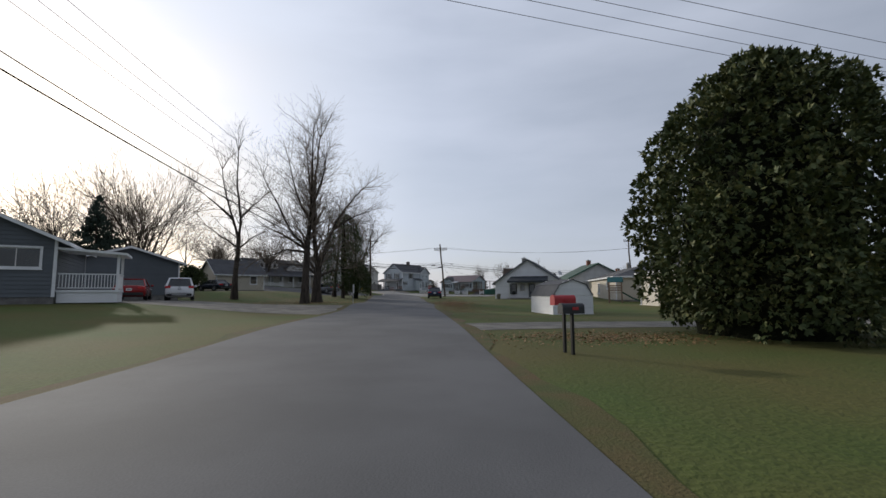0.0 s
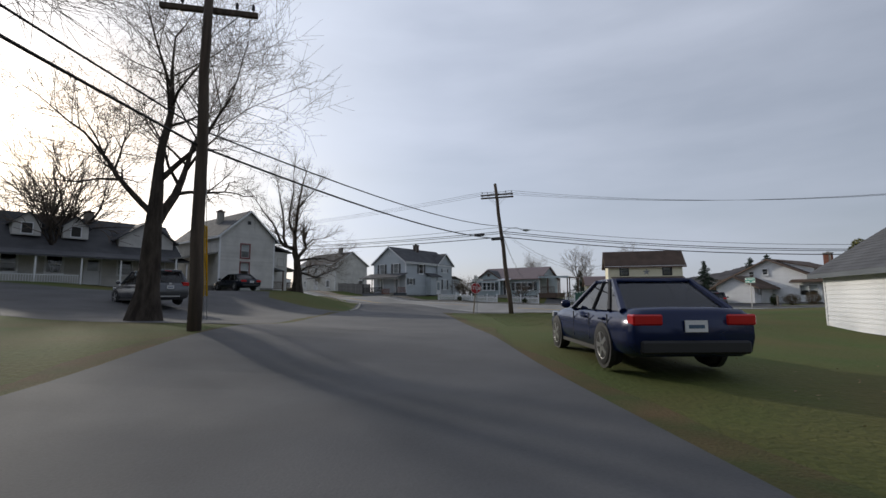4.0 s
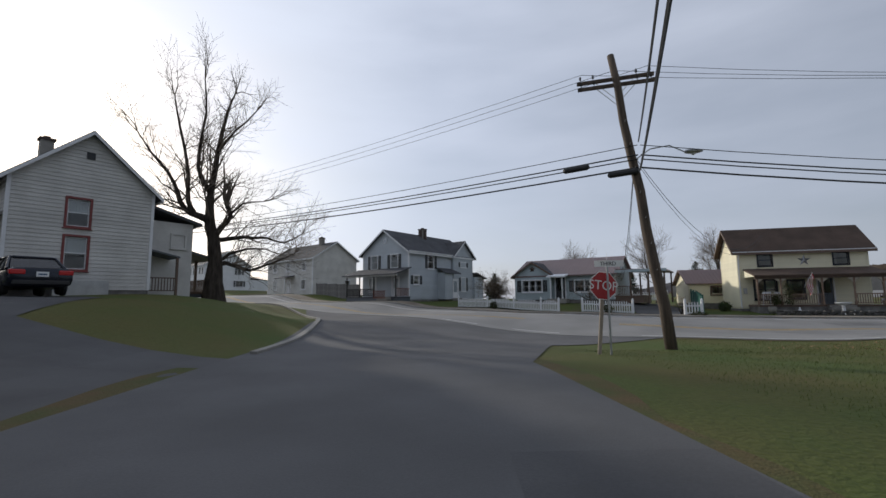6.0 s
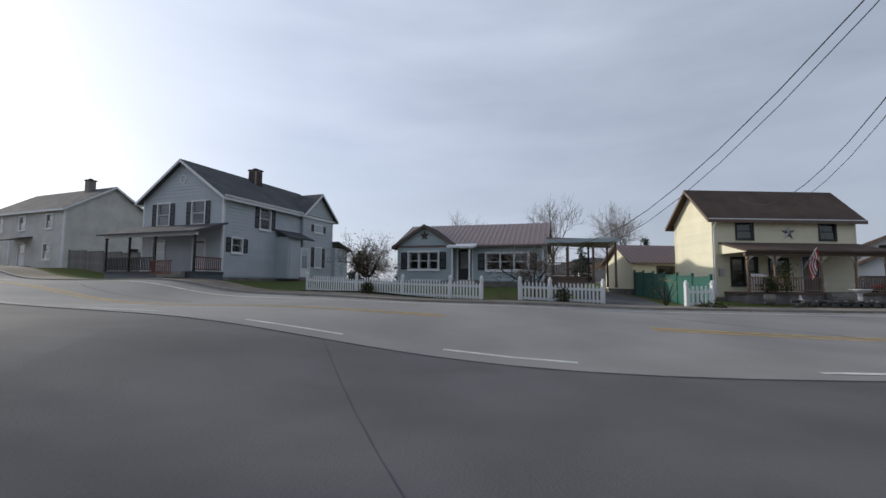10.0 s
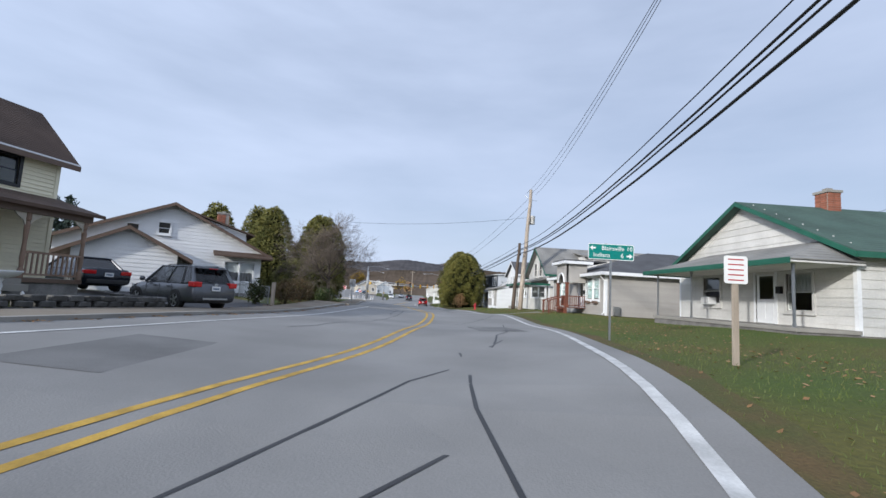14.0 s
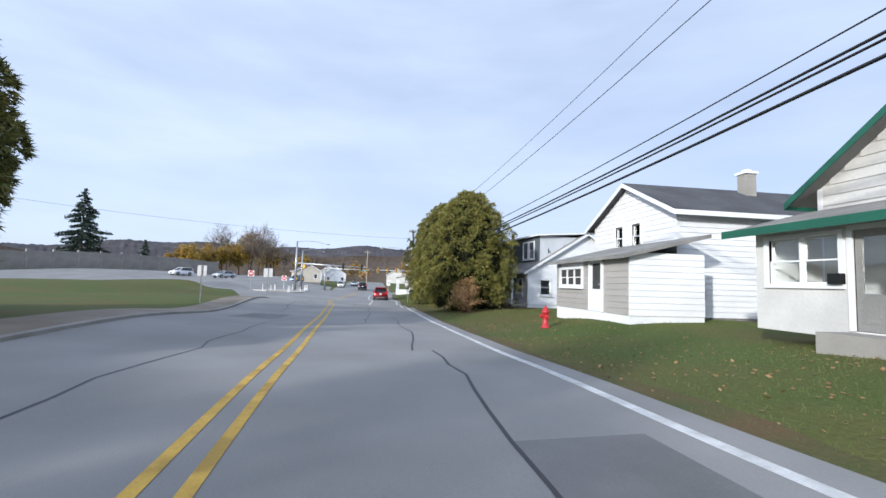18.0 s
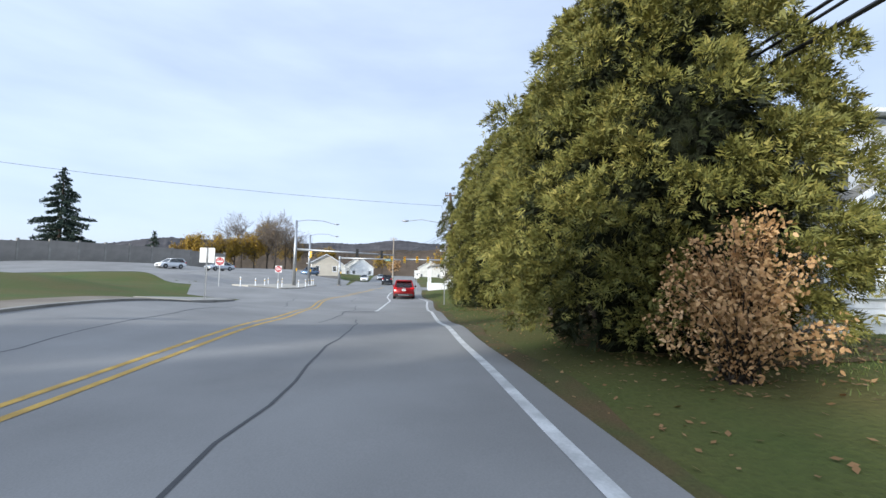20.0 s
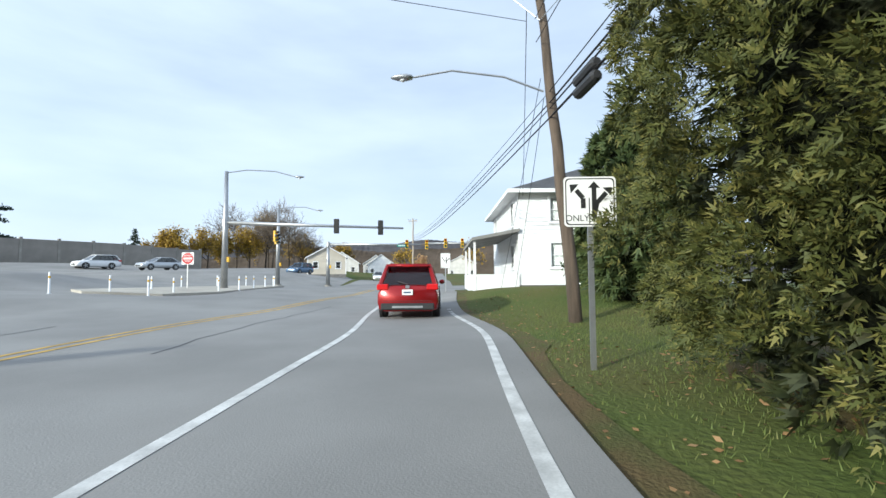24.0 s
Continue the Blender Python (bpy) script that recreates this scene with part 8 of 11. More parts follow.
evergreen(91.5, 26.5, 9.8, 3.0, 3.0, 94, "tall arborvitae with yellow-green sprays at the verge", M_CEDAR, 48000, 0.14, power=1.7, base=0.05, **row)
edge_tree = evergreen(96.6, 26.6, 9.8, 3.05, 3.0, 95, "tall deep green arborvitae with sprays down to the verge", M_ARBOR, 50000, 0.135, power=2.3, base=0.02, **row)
# dead limbs and a browned patch on the street face
rng, wood = random.Random(77), {k: [] for k in range(6)}
for x, z, ln in ((-2.4, 3.0, 0.8), (-1.8, 4.4, 0.9), (-1.4, 5.4, 0.8), (-2.9, 1.7, 0.7), (-1.9, 3.7, 0.8)):
    grow(rng, V((x * 0.8, 2.45, z)), V((rng.uniform(-0.6, 0.4), 1.0, rng.uniform(0.1, 0.7))), ln * 0.75, 0.016, 2, 5, wood, [], 0.2, 0.04, (2, 3), 0.7, 0.66)
o = tagged(new("dead_branch", limb_mesh("dead_branch", [q for l in wood.values() for q in l], M_TWIG)), "grey leafless dead limbs", kind="stuff")
o.parent = edge_tree
brown = np.random.default_rng(78)
mid = brown.normal(0, 1, (900, 3)) * np.array((0.34, 0.1, 0.32)) + np.array((-1.1, 2.72, 4.3))
o = tagged(new("browned_sprays", arrays("browned_sprays", flakes(brown, mid, 0.04, 2, 5, 0.3, 0.03), 5, M_FALLEN)), "browned dead sprays", kind="stuff")
o.parent = edge_tree
evergreen(108.0, 24.9, 6.3, 1.9, 1.9, 96, "dark conical evergreen behind the utility pole", M_YEW, 9000, 0.28, power=2.0)
shrub(112.3, 25.0, 1.7, 1.7, 97, "dark clipped hedge by the white house", M_YEW, 2200, 0.14, ry=1.2)
leafy_shrub(72.6, 27.85, 1.8, 1.15, 98, "tan-leaved beech shrub in autumn leaf", M_RUST, 60, 64, 0.055)
shrub(92.5, 18.0, 3.2, 2.6, 198, "sunlit yellow-green shrub behind the tree row", M_CEDAR, 5000, 0.09)
for x, y, s in ((82.6, 25.2, 0.3), (87.2, 25.4, 0.2)):
    tb = bmesh.new()
    pipe(tb, [(0, 0, -0.3), (0.05, 0.02, 0.6), (-0.06, 0.05, 2.2), (0.1, 0.0, 4.2)], [s * 1.5, s, s * 0.85, s * 0.5], 10)
    o = part("trunk", tb, M_BARK, row_tree, smooth=True)
    o.matrix_basis = pose(x - 84.9, y - 26.0, 0)
evergreen(90.0, 21.6, 3.6, 3.2, 1.6, 199, "dark understorey hedge behind the tree row", M_YEW, 9000, 0.2, base=0.05)
spruce(152, 95.7, 16.5, 6.4, 99, "large dark spruce beyond the noise wall", 28, z=2.6)
spruce(203, 108, 9.5, 3.4, 299, "dark conifer beyond the noise wall", 22, z=2.6)
for k, (x, y, h, lf) in enumerate(((196, 71, 17, 0), (202, 75, 19, 0), (210, 72, 18, 0), (214, 79, 16, 1), (190, 83, 10, 1), (206, 84, 18, 0), (183, 86, 9.5, 1), (222, 72, 15, 0), (232, 76, 13, 1), (236, 64, 10, 1), (196, 82, 10, 1), (187, 90, 9, 1), (200, 78, 11, 1))):
    bare_tree(x, y, h, 0.22, 120 + k, "autumn tree beyond the junction" if lf else "bare tree beyond the junction", last=4, kids=(3, 5), spread=0.75, fork=0.25, z=1.0, leaves=(M_GOLD, 7, 0.34, 0.8) if lf else (M_RUST, 1, 0.2, 0.1), group="trees beyond the junction", fat=0.03)
for k in range(14):
    x, y = 215 + R.uniform(-10, 90), 8 + R.uniform(-40, 46)
    bare_tree(x, y, R.uniform(7, 11), 0.2, 150 + k, "autumn tree along the far street", last=3, kids=(4, 6), spread=0.8, fork=0.25, z=0, leaves=(M_GOLD if k % 2 else M_RUST, 4, 0.45, 0.8), group="far street trees", fat=0.04)


def hills():
    """Wooded ridges far off, rough with treetops."""
    rng = np.random.default_rng(5)
    n = 720
    # far and west ridges carry distance haze in their greyer, bluer base colours
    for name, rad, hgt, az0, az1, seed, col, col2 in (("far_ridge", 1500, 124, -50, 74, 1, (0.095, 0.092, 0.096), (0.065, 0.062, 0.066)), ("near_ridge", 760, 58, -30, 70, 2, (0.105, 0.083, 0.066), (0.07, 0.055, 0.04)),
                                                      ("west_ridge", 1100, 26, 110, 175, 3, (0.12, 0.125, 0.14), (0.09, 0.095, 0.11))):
        az = np.radians(np.linspace(az0, az1, n))
        rows = 16
        vs = []
        for i in range(rows):
            u = i / (rows - 1)
            edge = np.minimum(1, np.minimum(np.linspace(0, 7, n), np.linspace(7, 0, n)))
            prof = 0.74 + 0.17 * np.sin(az * 5 + seed) + 0.08 * np.sin(az * 13 + 2 * seed) + 0.03 * np.sin(az * 41)
            z = -6 + hgt * prof * edge * math.sin(1.5708 * u) + np.abs(rng.normal(0, 0.7 if rad < 1000 else 1.3, n)) * min(1, 3 * u)
            r = rad * (0.75 + 0.25 * u) 
            vs.append(np.stack([60 + r * np.cos(az), 40 + r * np.sin(az), z], -1))
        v = np.concatenate(vs)
        f = [(i * n + j + 1, i * n + j, (i + 1) * n + j, (i + 1) * n + j + 1) for i in range(rows - 1) for j in range(n - 1)]
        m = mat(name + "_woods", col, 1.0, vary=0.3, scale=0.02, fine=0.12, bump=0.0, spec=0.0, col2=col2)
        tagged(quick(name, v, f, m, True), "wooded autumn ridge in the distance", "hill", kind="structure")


hills()


# ---- poles, cables, signs ----
def sagged(a, b, sag, n=14):
    a, b = V(a), V(b)
    return [a.lerp(b, k / n) - V((0, 0, sag * 4 * (k / n) * (1 - k / n))) for k in range(n + 1)]


def cable(a, b, sag, r, group="overhead cables", label="black overhead cable strung between poles"):
    bm = bmesh.new()
    pipe(bm, sagged(a, b, sag), r, 4)
    return tagged(part("overhead_cable", bm, M_WIRE), label, "cable", group)


def splice(a, b, sag, f, length, r):
    """A splice case hung on a cable at the share f of its way."""
    p = sagged(a, b, sag, 60)
    L = (V(b) - V(a)).length
    k0, k1 = int(f * 60), min(60, int(f * 60 + max(1, length / L * 60)))
    q0, d = p[k0], (p[k1] - p[k0]).normalized()
    bm = bmesh.new()
    pipe(bm, [q0 - V((0, 0, r)), q0 + d * 0.08 - V((0, 0, r)), q0 + d * (length - 0.08) - V((0, 0, r)), q0 + d * length - V((0, 0, r))], [r * 0.6, r, r, r * 0.6], 10)
    return tagged(part("splice_case", bm, M_PLASTIC), "black cylindrical cable splice case", "splice case", "splice cases")


def utility_pole(base, top, r, material, label, arms=(), arm_dir=(1, 0), arm_len=2.4, pegs=0):
    """A tapered wooden pole; arms: heights below the top at which a crossarm with insulators sits."""
    b, t = V(base), V(top)
    p = thing("utility_pole", Matrix.Translation(b), label, "utility pole")
    bm = bmesh.new()
    n = 8
    pts = [V((0, 0, -0.4))] + [(t - b) * k / n + V((0.03 * math.sin(k * 1.9), 0.03 * math.cos(k * 2.3), 0)) for k in range(1, n + 1)]
    pipe(bm, pts, [r * (1 - 0.35 * k / n) for k in range(n + 1)], 12)
    part("pole", bm, material, p, smooth=True)
    d = V((*arm_dir, 0)).normalized()
    side = V((-d.y, d.x, 0))
    for drop in arms:
        c = (t - b) * (1 - drop / (t - b).length) + side * r
        m = Matrix.Translation(c) @ Matrix(((d.x, -d.y, 0, 0), (d.y, d.x, 0, 0), (0, 0, 1, 0), (0, 0, 0, 1)))
        bm = bmesh.new()
        box(bm, -arm_len / 2, -0.05, -0.06, arm_len / 2, 0.05, 0.06)
        a = part("crossarm", bm, material, p)
        a.matrix_basis = m
        for k, x in enumerate((-0.45, -0.28, 0.28, 0.45)):
            i = bmesh.new()
            lathe(i, [(0.012, 0), (0.012, 0.08), (0.045, 0.09), (0.03, 0.13), (0.045, 0.15), (0.03, 0.2), (0.02, 0.22)], 8, pose(x * arm_len, 0, 0.06))
            part("insulator", i, M_PLASTIC, a)
        i = bmesh.new()
        pipe(i, [(-0.7, 0, -0.03), (0, 0.02, -0.75), (0.7, 0, -0.03)], 0.015, 5)
        part("brace", i, M_GALV, a)
    for k in range(pegs):
        z = 2.6 + k * 0.45
        q = (t - b) * (z / (t - b).length)
        s = side if k % 2 else -side
        bm = bmesh.new()
        pipe(bm, [q, q + s * (r + 0.14), q + s * (r + 0.15) + V((0, 0, 0.03))], 0.009, 5)
        part("step_peg", bm, M_GALV, p)
    return p


P1b, P1t = (5.85, 29.2, gz(5.85, 29.2)), (4.85, 30.4, 10.5)
p1 = utility_pole(P1b, P1t, 0.19, M_POLE, "leaning dark wooden utility pole with twin crossarms", (0.9, 1.15), (0.95, -0.3), 2.7, 14)
P2b, P2t = (48.6, 25.2, gz(48.6, 25.2)), (50.05, 24.25, 10.5)
p2 = utility_pole(P2b, P2t, 0.2, M_POLE_LT, "tall pale weathered utility pole with a transformer", (), (0.2, 1), 2.0)
P2sb, P2st = (49.48, 25.6, gz(49.48, 25.6)), (49.49, 25.18, 5.77)
utility_pole(P2sb, P2st, 0.17, M_POLE, "cut-off old wooden pole stub with cables", ())
P3b, P3t = (104.0, 28.2, gz(104.0, 28.2)), (104.9, 28.75, 7.8)
p3 = utility_pole(P3b, P3t, 0.17, M_POLE, "leaning wooden utility pole with a street lamp", (0.25,), (0.3, 1), 0.9)
P0b, P0t = (-35, 62, gz(-35, 62)), (-35, 62, 12)
utility_pole(P0b, P0t, 0.17, M_POLE, "wooden utility pole up the hill", (0.6,), (0.7, 0.7), 2.4)
PLb, PLt = (-5.0, 4.3, gz(-5.0, 4.3)), (-5.1, 4.3, 8.5)
utility_pole(PLb, PLt, 0.15, M_POLE, "wooden utility pole with crossarm at the side street", (0.35,), (0.97, 0.2), 2.2)
PSb, PSt = (-8.0, -49, gz(-8, -49)), (-8.0, -49, 10.4)
utility_pole(PSb, PSt, 0.15, M_POLE, "wooden utility pole at the side street", (0.4,), (1, 0.1), 2.2)
PBb, PBt = (32.5, 6.0, gz(32.5, 6.0)), (32.2, 6.0, 8.7)
utility_pole(PBb, PBt, 0.13, M_POLE, "utility pole behind the beige house", (0.5,), (1, 0.3), 1.4)
P4b, P4t = (160, 36, gz(160, 36)), (160, 36, 8.6)
utility_pole(P4b, P4t, 0.14, M_POLE_LT, "slim utility pole at the far junction", (0.4,), (0.2, 1), 1.4)

# transformer on the tall pole
bm = bmesh.new()
lathe(bm, [(0.24, 0), (0.26, 0.05), (0.26, 0.62), (0.28, 0.64), (0.28, 0.68), (0.12, 0.74), (0.05, 0.75)], 16, pose(1.3, -1.05, 7.2))
part("transformer", bm, M_OLDWHITE, p2, "pale grey pole transformer", True)
bm = bmesh.new()
pipe(bm, [(1.6, -1.5, 9.3), (1.3, -0.85, 9.3), (1.5, -0.4, 9.7)], 0.02, 5)
part("bracket", bm, M_GALV, p2)
bm = bmesh.new()
pipe(bm, [(0.1, -0.2, 0.1), (0.8, -0.66, 5.0)], 0.035, 6)
part("conduit", bm, M_OLDWHITE, p2)

for z1, z2, z3, r in ((6.75, 5.6, 4.75, 0.016), (6.4, 5.25, 4.45, 0.028), (6.25, 5.15, 4.3, 0.024), (5.95, 4.9, 4.05, 0.034)):
    cable((5.3, 29.6, z1), (-35, 62, z1 + 2.6), 0.5, r)
    cable((5.4, 29.6, z1), (49.5, 25.2, z2), 1.15, r)
    cable((49.7, 25.2, z2), (104.2, 28.6, z3), 0.7, r)
    cable((104.2, 28.6, z3), (160, 36, z3 + 1.2), 0.7, r * 0.7)
for o in (-1.1, 0.0, 1.1):
    cable((4.9 + o, 30.3 - 0.3 * o, 9.85), (-34.8 + o * 0.7, 62 + o * 0.7, 11.6), 0.7, 0.011, label="thin overhead power line between poles")
    cable((4.9 + o, 30.3 - 0.3 * o, 9.85), (50.0, 24.3 + o * 0.4, 10.1), 1.5, 0.011, label="thin overhead power line between poles")
cable((50.0, 24.3, 9.9), (104.8, 28.9, 6.9), 1.0, 0.012, label="thin overhead power line between poles")
cable((49.9, 24.4, 9.0), (104.7, 28.9, 6.2), 1.0, 0.014, label="thin overhead power line between poles")
splice((5.3, 29.6, 6.4), (-35, 62, 9.0), 0.5, 0.035, 1.0, 0.11)
splice((5.3, 29.6, 5.95), (-35, 62, 8.55), 0.5, 0.015, 1.05, 0.11)
for z2, z3, f in ((5.25, 4.45, 0.93), (5.15, 4.3, 0.955), (4.9, 4.05, 0.958)):
    splice((49.7, 25.2, z2), (104.2, 28.6, z3), 0.7, f, 1.1, 0.13)
splice((5.4, 29.6, 5.95), (49.5, 25.2, 4.9), 1.15, 0.985, 0.6, 0.09)
# side street runs and house drops
for o in (-0.9, 0.0, 0.9):
    cable((-5.1 + o, 4.3, 8.35), (-8 + o, -49, 10.1), 0.9, 0.011, label="thin overhead power line between poles")
    cable((-8 + o, -49, 10.1), (-2 + o, -120, 9.5), 0.9, 0.011, label="thin overhead power line between poles")
for z1, z2, z3, r in ((7.4, 5.1, 7.9, 0.022), (6.4, 4.7, 7.4, 0.03)):
    cable((5.25, 29.4, z1 - 0.6), (-5.1, 4.3, z2), 0.5, r)
    cable((-5.1, 4.3, z2), (-8, -49, z3), 0.8, r)
    cable((-8, -49, z3), (-2, -120, z3 + 0.3), 0.9, r)
cable((5.3, 29.9, 6.4), (13.0, 52.2, 4.1), 2.2, 0.012, label="thin service drop to a house")
cable((5.3, 29.9, 6.3), (13.1, 52.2, 4.0), 2.4, 0.009, label="thin service drop to a house")
cable((5.2, 29.9, 6.6), (22.2, 47.4, 6.0), 2.1, 0.012, label="thin service drop to a house")
cable((5.2, 29.9, 6.5), (22.3, 47.4, 5.9), 2.35, 0.009, label="thin service drop to a house")
cable((49.7, 24.6, 8.0), (58.0, 44, 8.0), 0.5, 0.011, label="thin service drop across the street")
cable((104.4, 29.2, 6.6), (90, 75, 8.5), 0.8, 0.011, label="thin cable across the street")
cable((104.4, 29.2, 6.9), (119.0, 26.8, 3.4), 0.4, 0.011, label="thin service drop to a house")
cable((104.7, 28.8, 5.2), (113.6, 28.8, gz(113.6, 28.8) - 0.05), 0.05, 0.009, label="slanted steel guy wire of the pole")
cable((104.6, 28.75, 4.6), (113.2, 28.2, gz(113.2, 28.2) - 0.05), 0.05, 0.009, label="slanted steel guy wire of the pole")
cable((32.3, 6.0, 8.2), (60, 4, 7.6), 0.6, 0.012, label="thin overhead power line between poles")
for o, z in ((0.0, 10.0), (0.5, 9.6), (0.9, 9.3), (1.2, 8.9)):
    cable((-8 + 0.1 * o, -50.6 + 0.2 * o, z), (44, -37.1 + o, z - 0.2), 0.25, 0.011, label="thin overhead power line between poles")

# street lamp arms
def lamp_arm(parent, root, tip, r=0.03):
    bm = bmesh.new()
    a, b = V(root), V(tip)
    pipe(bm, [a, a.lerp(b, 0.3) + V((0, 0, 0.28)), a.lerp(b, 0.7) + V((0, 0, 0.3)), b], r, 7)
    arm = part("lamp_arm", bm, M_GALV, parent)
    d = (b - a).normalized()
    bm = bmesh.new()
    ang = math.degrees(math.atan2(d.y, d.x))
    lathe(bm, [(0.02, 0), (0.11, 0.05), (0.15, 0.2), (0.14, 0.42), (0.07, 0.58), (0.03, 0.62)], 12, Matrix.Translation(b) @ pose(0, 0, 0, 0, 0, ang) @ pose(0, 0, 0, 0, 90, 0) @ Matrix.Diagonal((0.55, 1, 1, 1)))
    part("lamp_head", bm, M_GALV, arm, "grey cobra-head street lamp", True)
    bm = bmesh.new()
    c = b + d * 0.3
    lathe(bm, [(0.1, 0), (0.07, -0.07), (0.02, -0.1)], 10, Matrix.Translation(c - V((0, 0, 0.07))))
    part("lens", bm, M_LAMPCLEAR, arm)


o3 = V(P3b)
lamp_arm(p1, V((5.3, 29.75, 6.3)) - V(P1b), V((6.9, 29.6, 6.5)) - V(P1b), 0.022)
lamp_arm(p3, V((104.6, 28.75, 4.8)) - o3, V((104.8, 32.2, 5.3)) - o3)


def text(body, size, m, material, parent, name="lettering", thick=0.002):
    c = bpy.data.curves.new(name, "FONT")
    c.body, c.size, c.align_x, c.align_y, c.extrude = body, size, "CENTER", "CENTER", thick
    tmp = bpy.data.objects.new(name, c)
    scene.collection.objects.link(tmp)
    me = bpy.data.meshes.new_from_object(tmp.evaluated_get(bpy.context.evaluated_depsgraph_get()))
    bpy.data.objects.remove(tmp)
    me.materials.clear()
    me.materials.append(material)
    o = new(name, me)
    o.parent = parent
    o.matrix_basis = m
    return o


FACE = pose(0, 0, 0, 90, 0, 0)


def plate(parent, pts, material, name="panel", t=0.004, y=0.0):
    bm = bmesh.new()
    prism(bm, pts, y, y + t)
    return part(name, bm, material, parent)


def rounded(w, h, r, n=4):
    out = []
    for cx, cz, a in ((w / 2 - r, h / 2 - r, 0), (-w / 2 + r, h / 2 - r, 90), (-w / 2 + r, -h / 2 + r, 180), (w / 2 - r, -h / 2 + r, 270)):
        out += [(cx + r * math.cos(radians(a + 90 * k / n)), cz + r * math.sin(radians(a + 90 * k / n))) for k in range(n + 1)]
    return out


def upost(parent, h, lean=0.0, material=M_GALV, r=0.03):
    bm = bmesh.new()
    box(bm, -r, 0.006, -0.4, r, 0.012, h)
    box(bm, -r, 0.012, -0.4, -r + 0.006, 0.04, h)
    box(bm, r - 0.006, 0.012, -0.4, r, 0.04, h)
    return part("post", bm, material, parent)


def stop_sign(x, y, deg):
    s = thing("stop_sign", turn(x, y, deg) @ pose(0, 0, 0, 0, 6, 0), "red octagonal stop sign on a leaning post", "sign")
    upost(s, 2.1, material=M_POLE_LT, r=0.05)
    c = 1.85
    oc = lambda r: [(r * math.cos(radians(22.5 + 45 * k)), c + r * math.sin(radians(22.5 + 45 * k))) for k in range(8)]
    p = plate(s, oc(0.412), M_SIGNWHITE, "panel", 0.004, -0.004)
    plate(s, oc(0.39), M_SIGNRED, "face", 0.003, -0.0075)
    text("STOP", 0.36, pose(0, -0.009, c, 90, 0, 0), M_SIGNWHITE, s)
    return s


stop_sign(2.72, 26.9, 8)
sp = thing("street_name_sign", turn(2.98, 26.75, 0), "white street name blades on a slim steel post", "sign")
upost(sp, 2.45, r=0.025)
plate(sp, [(-0.35, 2.35), (0.45, 2.35), (0.45, 2.52), (-0.35, 2.52)], M_SIGNWHITE, "blade", 0.004, -0.004)
text("THIRD", 0.15, pose(0.02, -0.0065, 2.43, 90, 0, 0), M_SIGNBLACK, sp)
b2 = plate(sp, [(-0.4, 2.53), (0.4, 2.53), (0.4, 2.7), (-0.4, 2.7)], M_SIGNWHITE, "blade", 0.004, 0)
b2.matrix_basis = pose(0, 0, 0, 0, 0, 70)


def route_sign():
    s = thing("direction_sign", turn(24.05, 28.46, -92) @ pose(0, 0, 0.2) @ Matrix.Diagonal((0.81, 0.81, 0.81, 1)), "green direction sign with white lettering on a post", "sign")
    upost(s, 2.75, material=M_GALV, r=0.03)
    g = plate(s, rounded(1.45, 0.5, 0.05), M_SIGNGREEN, "panel", 0.004, -0.004)
    g.matrix_basis = pose(0, 0, 2.52)
    e = plate(s, rounded(1.45, 0.5, 0.05), M_SIGNWHITE, "border", 0.003, -0.0045)
    e.matrix_basis = pose(0, 0, 2.52)
    f = plate(s, rounded(1.41, 0.46, 0.04), M_SIGNGREEN, "face", 0.002, -0.0065)
    f.matrix_basis = pose(0, 0, 2.52)
    text("Blairsville", 0.19, pose(0.05, -0.0085, 2.63, 90, 0, 0), M_SIGNWHITE, s)
    text("10", 0.19, pose(0.58, -0.0085, 2.63, 90, 0, 0), M_SIGNWHITE, s)
    text("Indiana", 0.19, pose(-0.3, -0.0085, 2.41, 90, 0, 0), M_SIGNWHITE, s)
    text("6", 0.19, pose(0.35, -0.0085, 2.41, 90, 0, 0), M_SIGNWHITE, s)
    for cx, cz, k in ((-0.58, 2.63, -1), (0.58, 2.41, 1)):
        plate(s, [(cx + k * 0.1, cz), (cx, cz + 0.08), (cx, cz + 0.025), (cx - k * 0.09, cz + 0.025), (cx - k * 0.09, cz - 0.025), (cx, cz - 0.025), (cx, cz - 0.08)][::k], M_SIGNWHITE, "arrow", 0.002, -0.0085)
    return s


route_sign()


def notice(x, y, deg, z0, w, h, label, post_mat=M_POLE, bars=4, body=None):
    s = thing("road_sign", turn(x, y, deg), label, "sign")
    upost(s, z0 + h, material=post_mat, r=0.045)
    p = plate(s, rounded(w, h, 0.04), M_SIGNWHITE, "panel", 0.004, -0.004)
    p.matrix_basis = pose(0, 0, z0 + h / 2)
    for k in range(bars):
        z = z0 + h - (k + 0.7) * h / (bars + 0.4)
        plate(s, [(-w * 0.33, z - h * 0.022), (w * 0.33, z - h * 0.022), (w * 0.33, z + h * 0.022), (-w * 0.33, z + h * 0.022)], M_SIGNRED, "bar", 0.002, -0.0065)
    return s


notice(19.45, 28.54, -92, 1.2, 0.36, 0.42, "white notice sign with red bars on a wooden post", M_POLE_LT, 5)
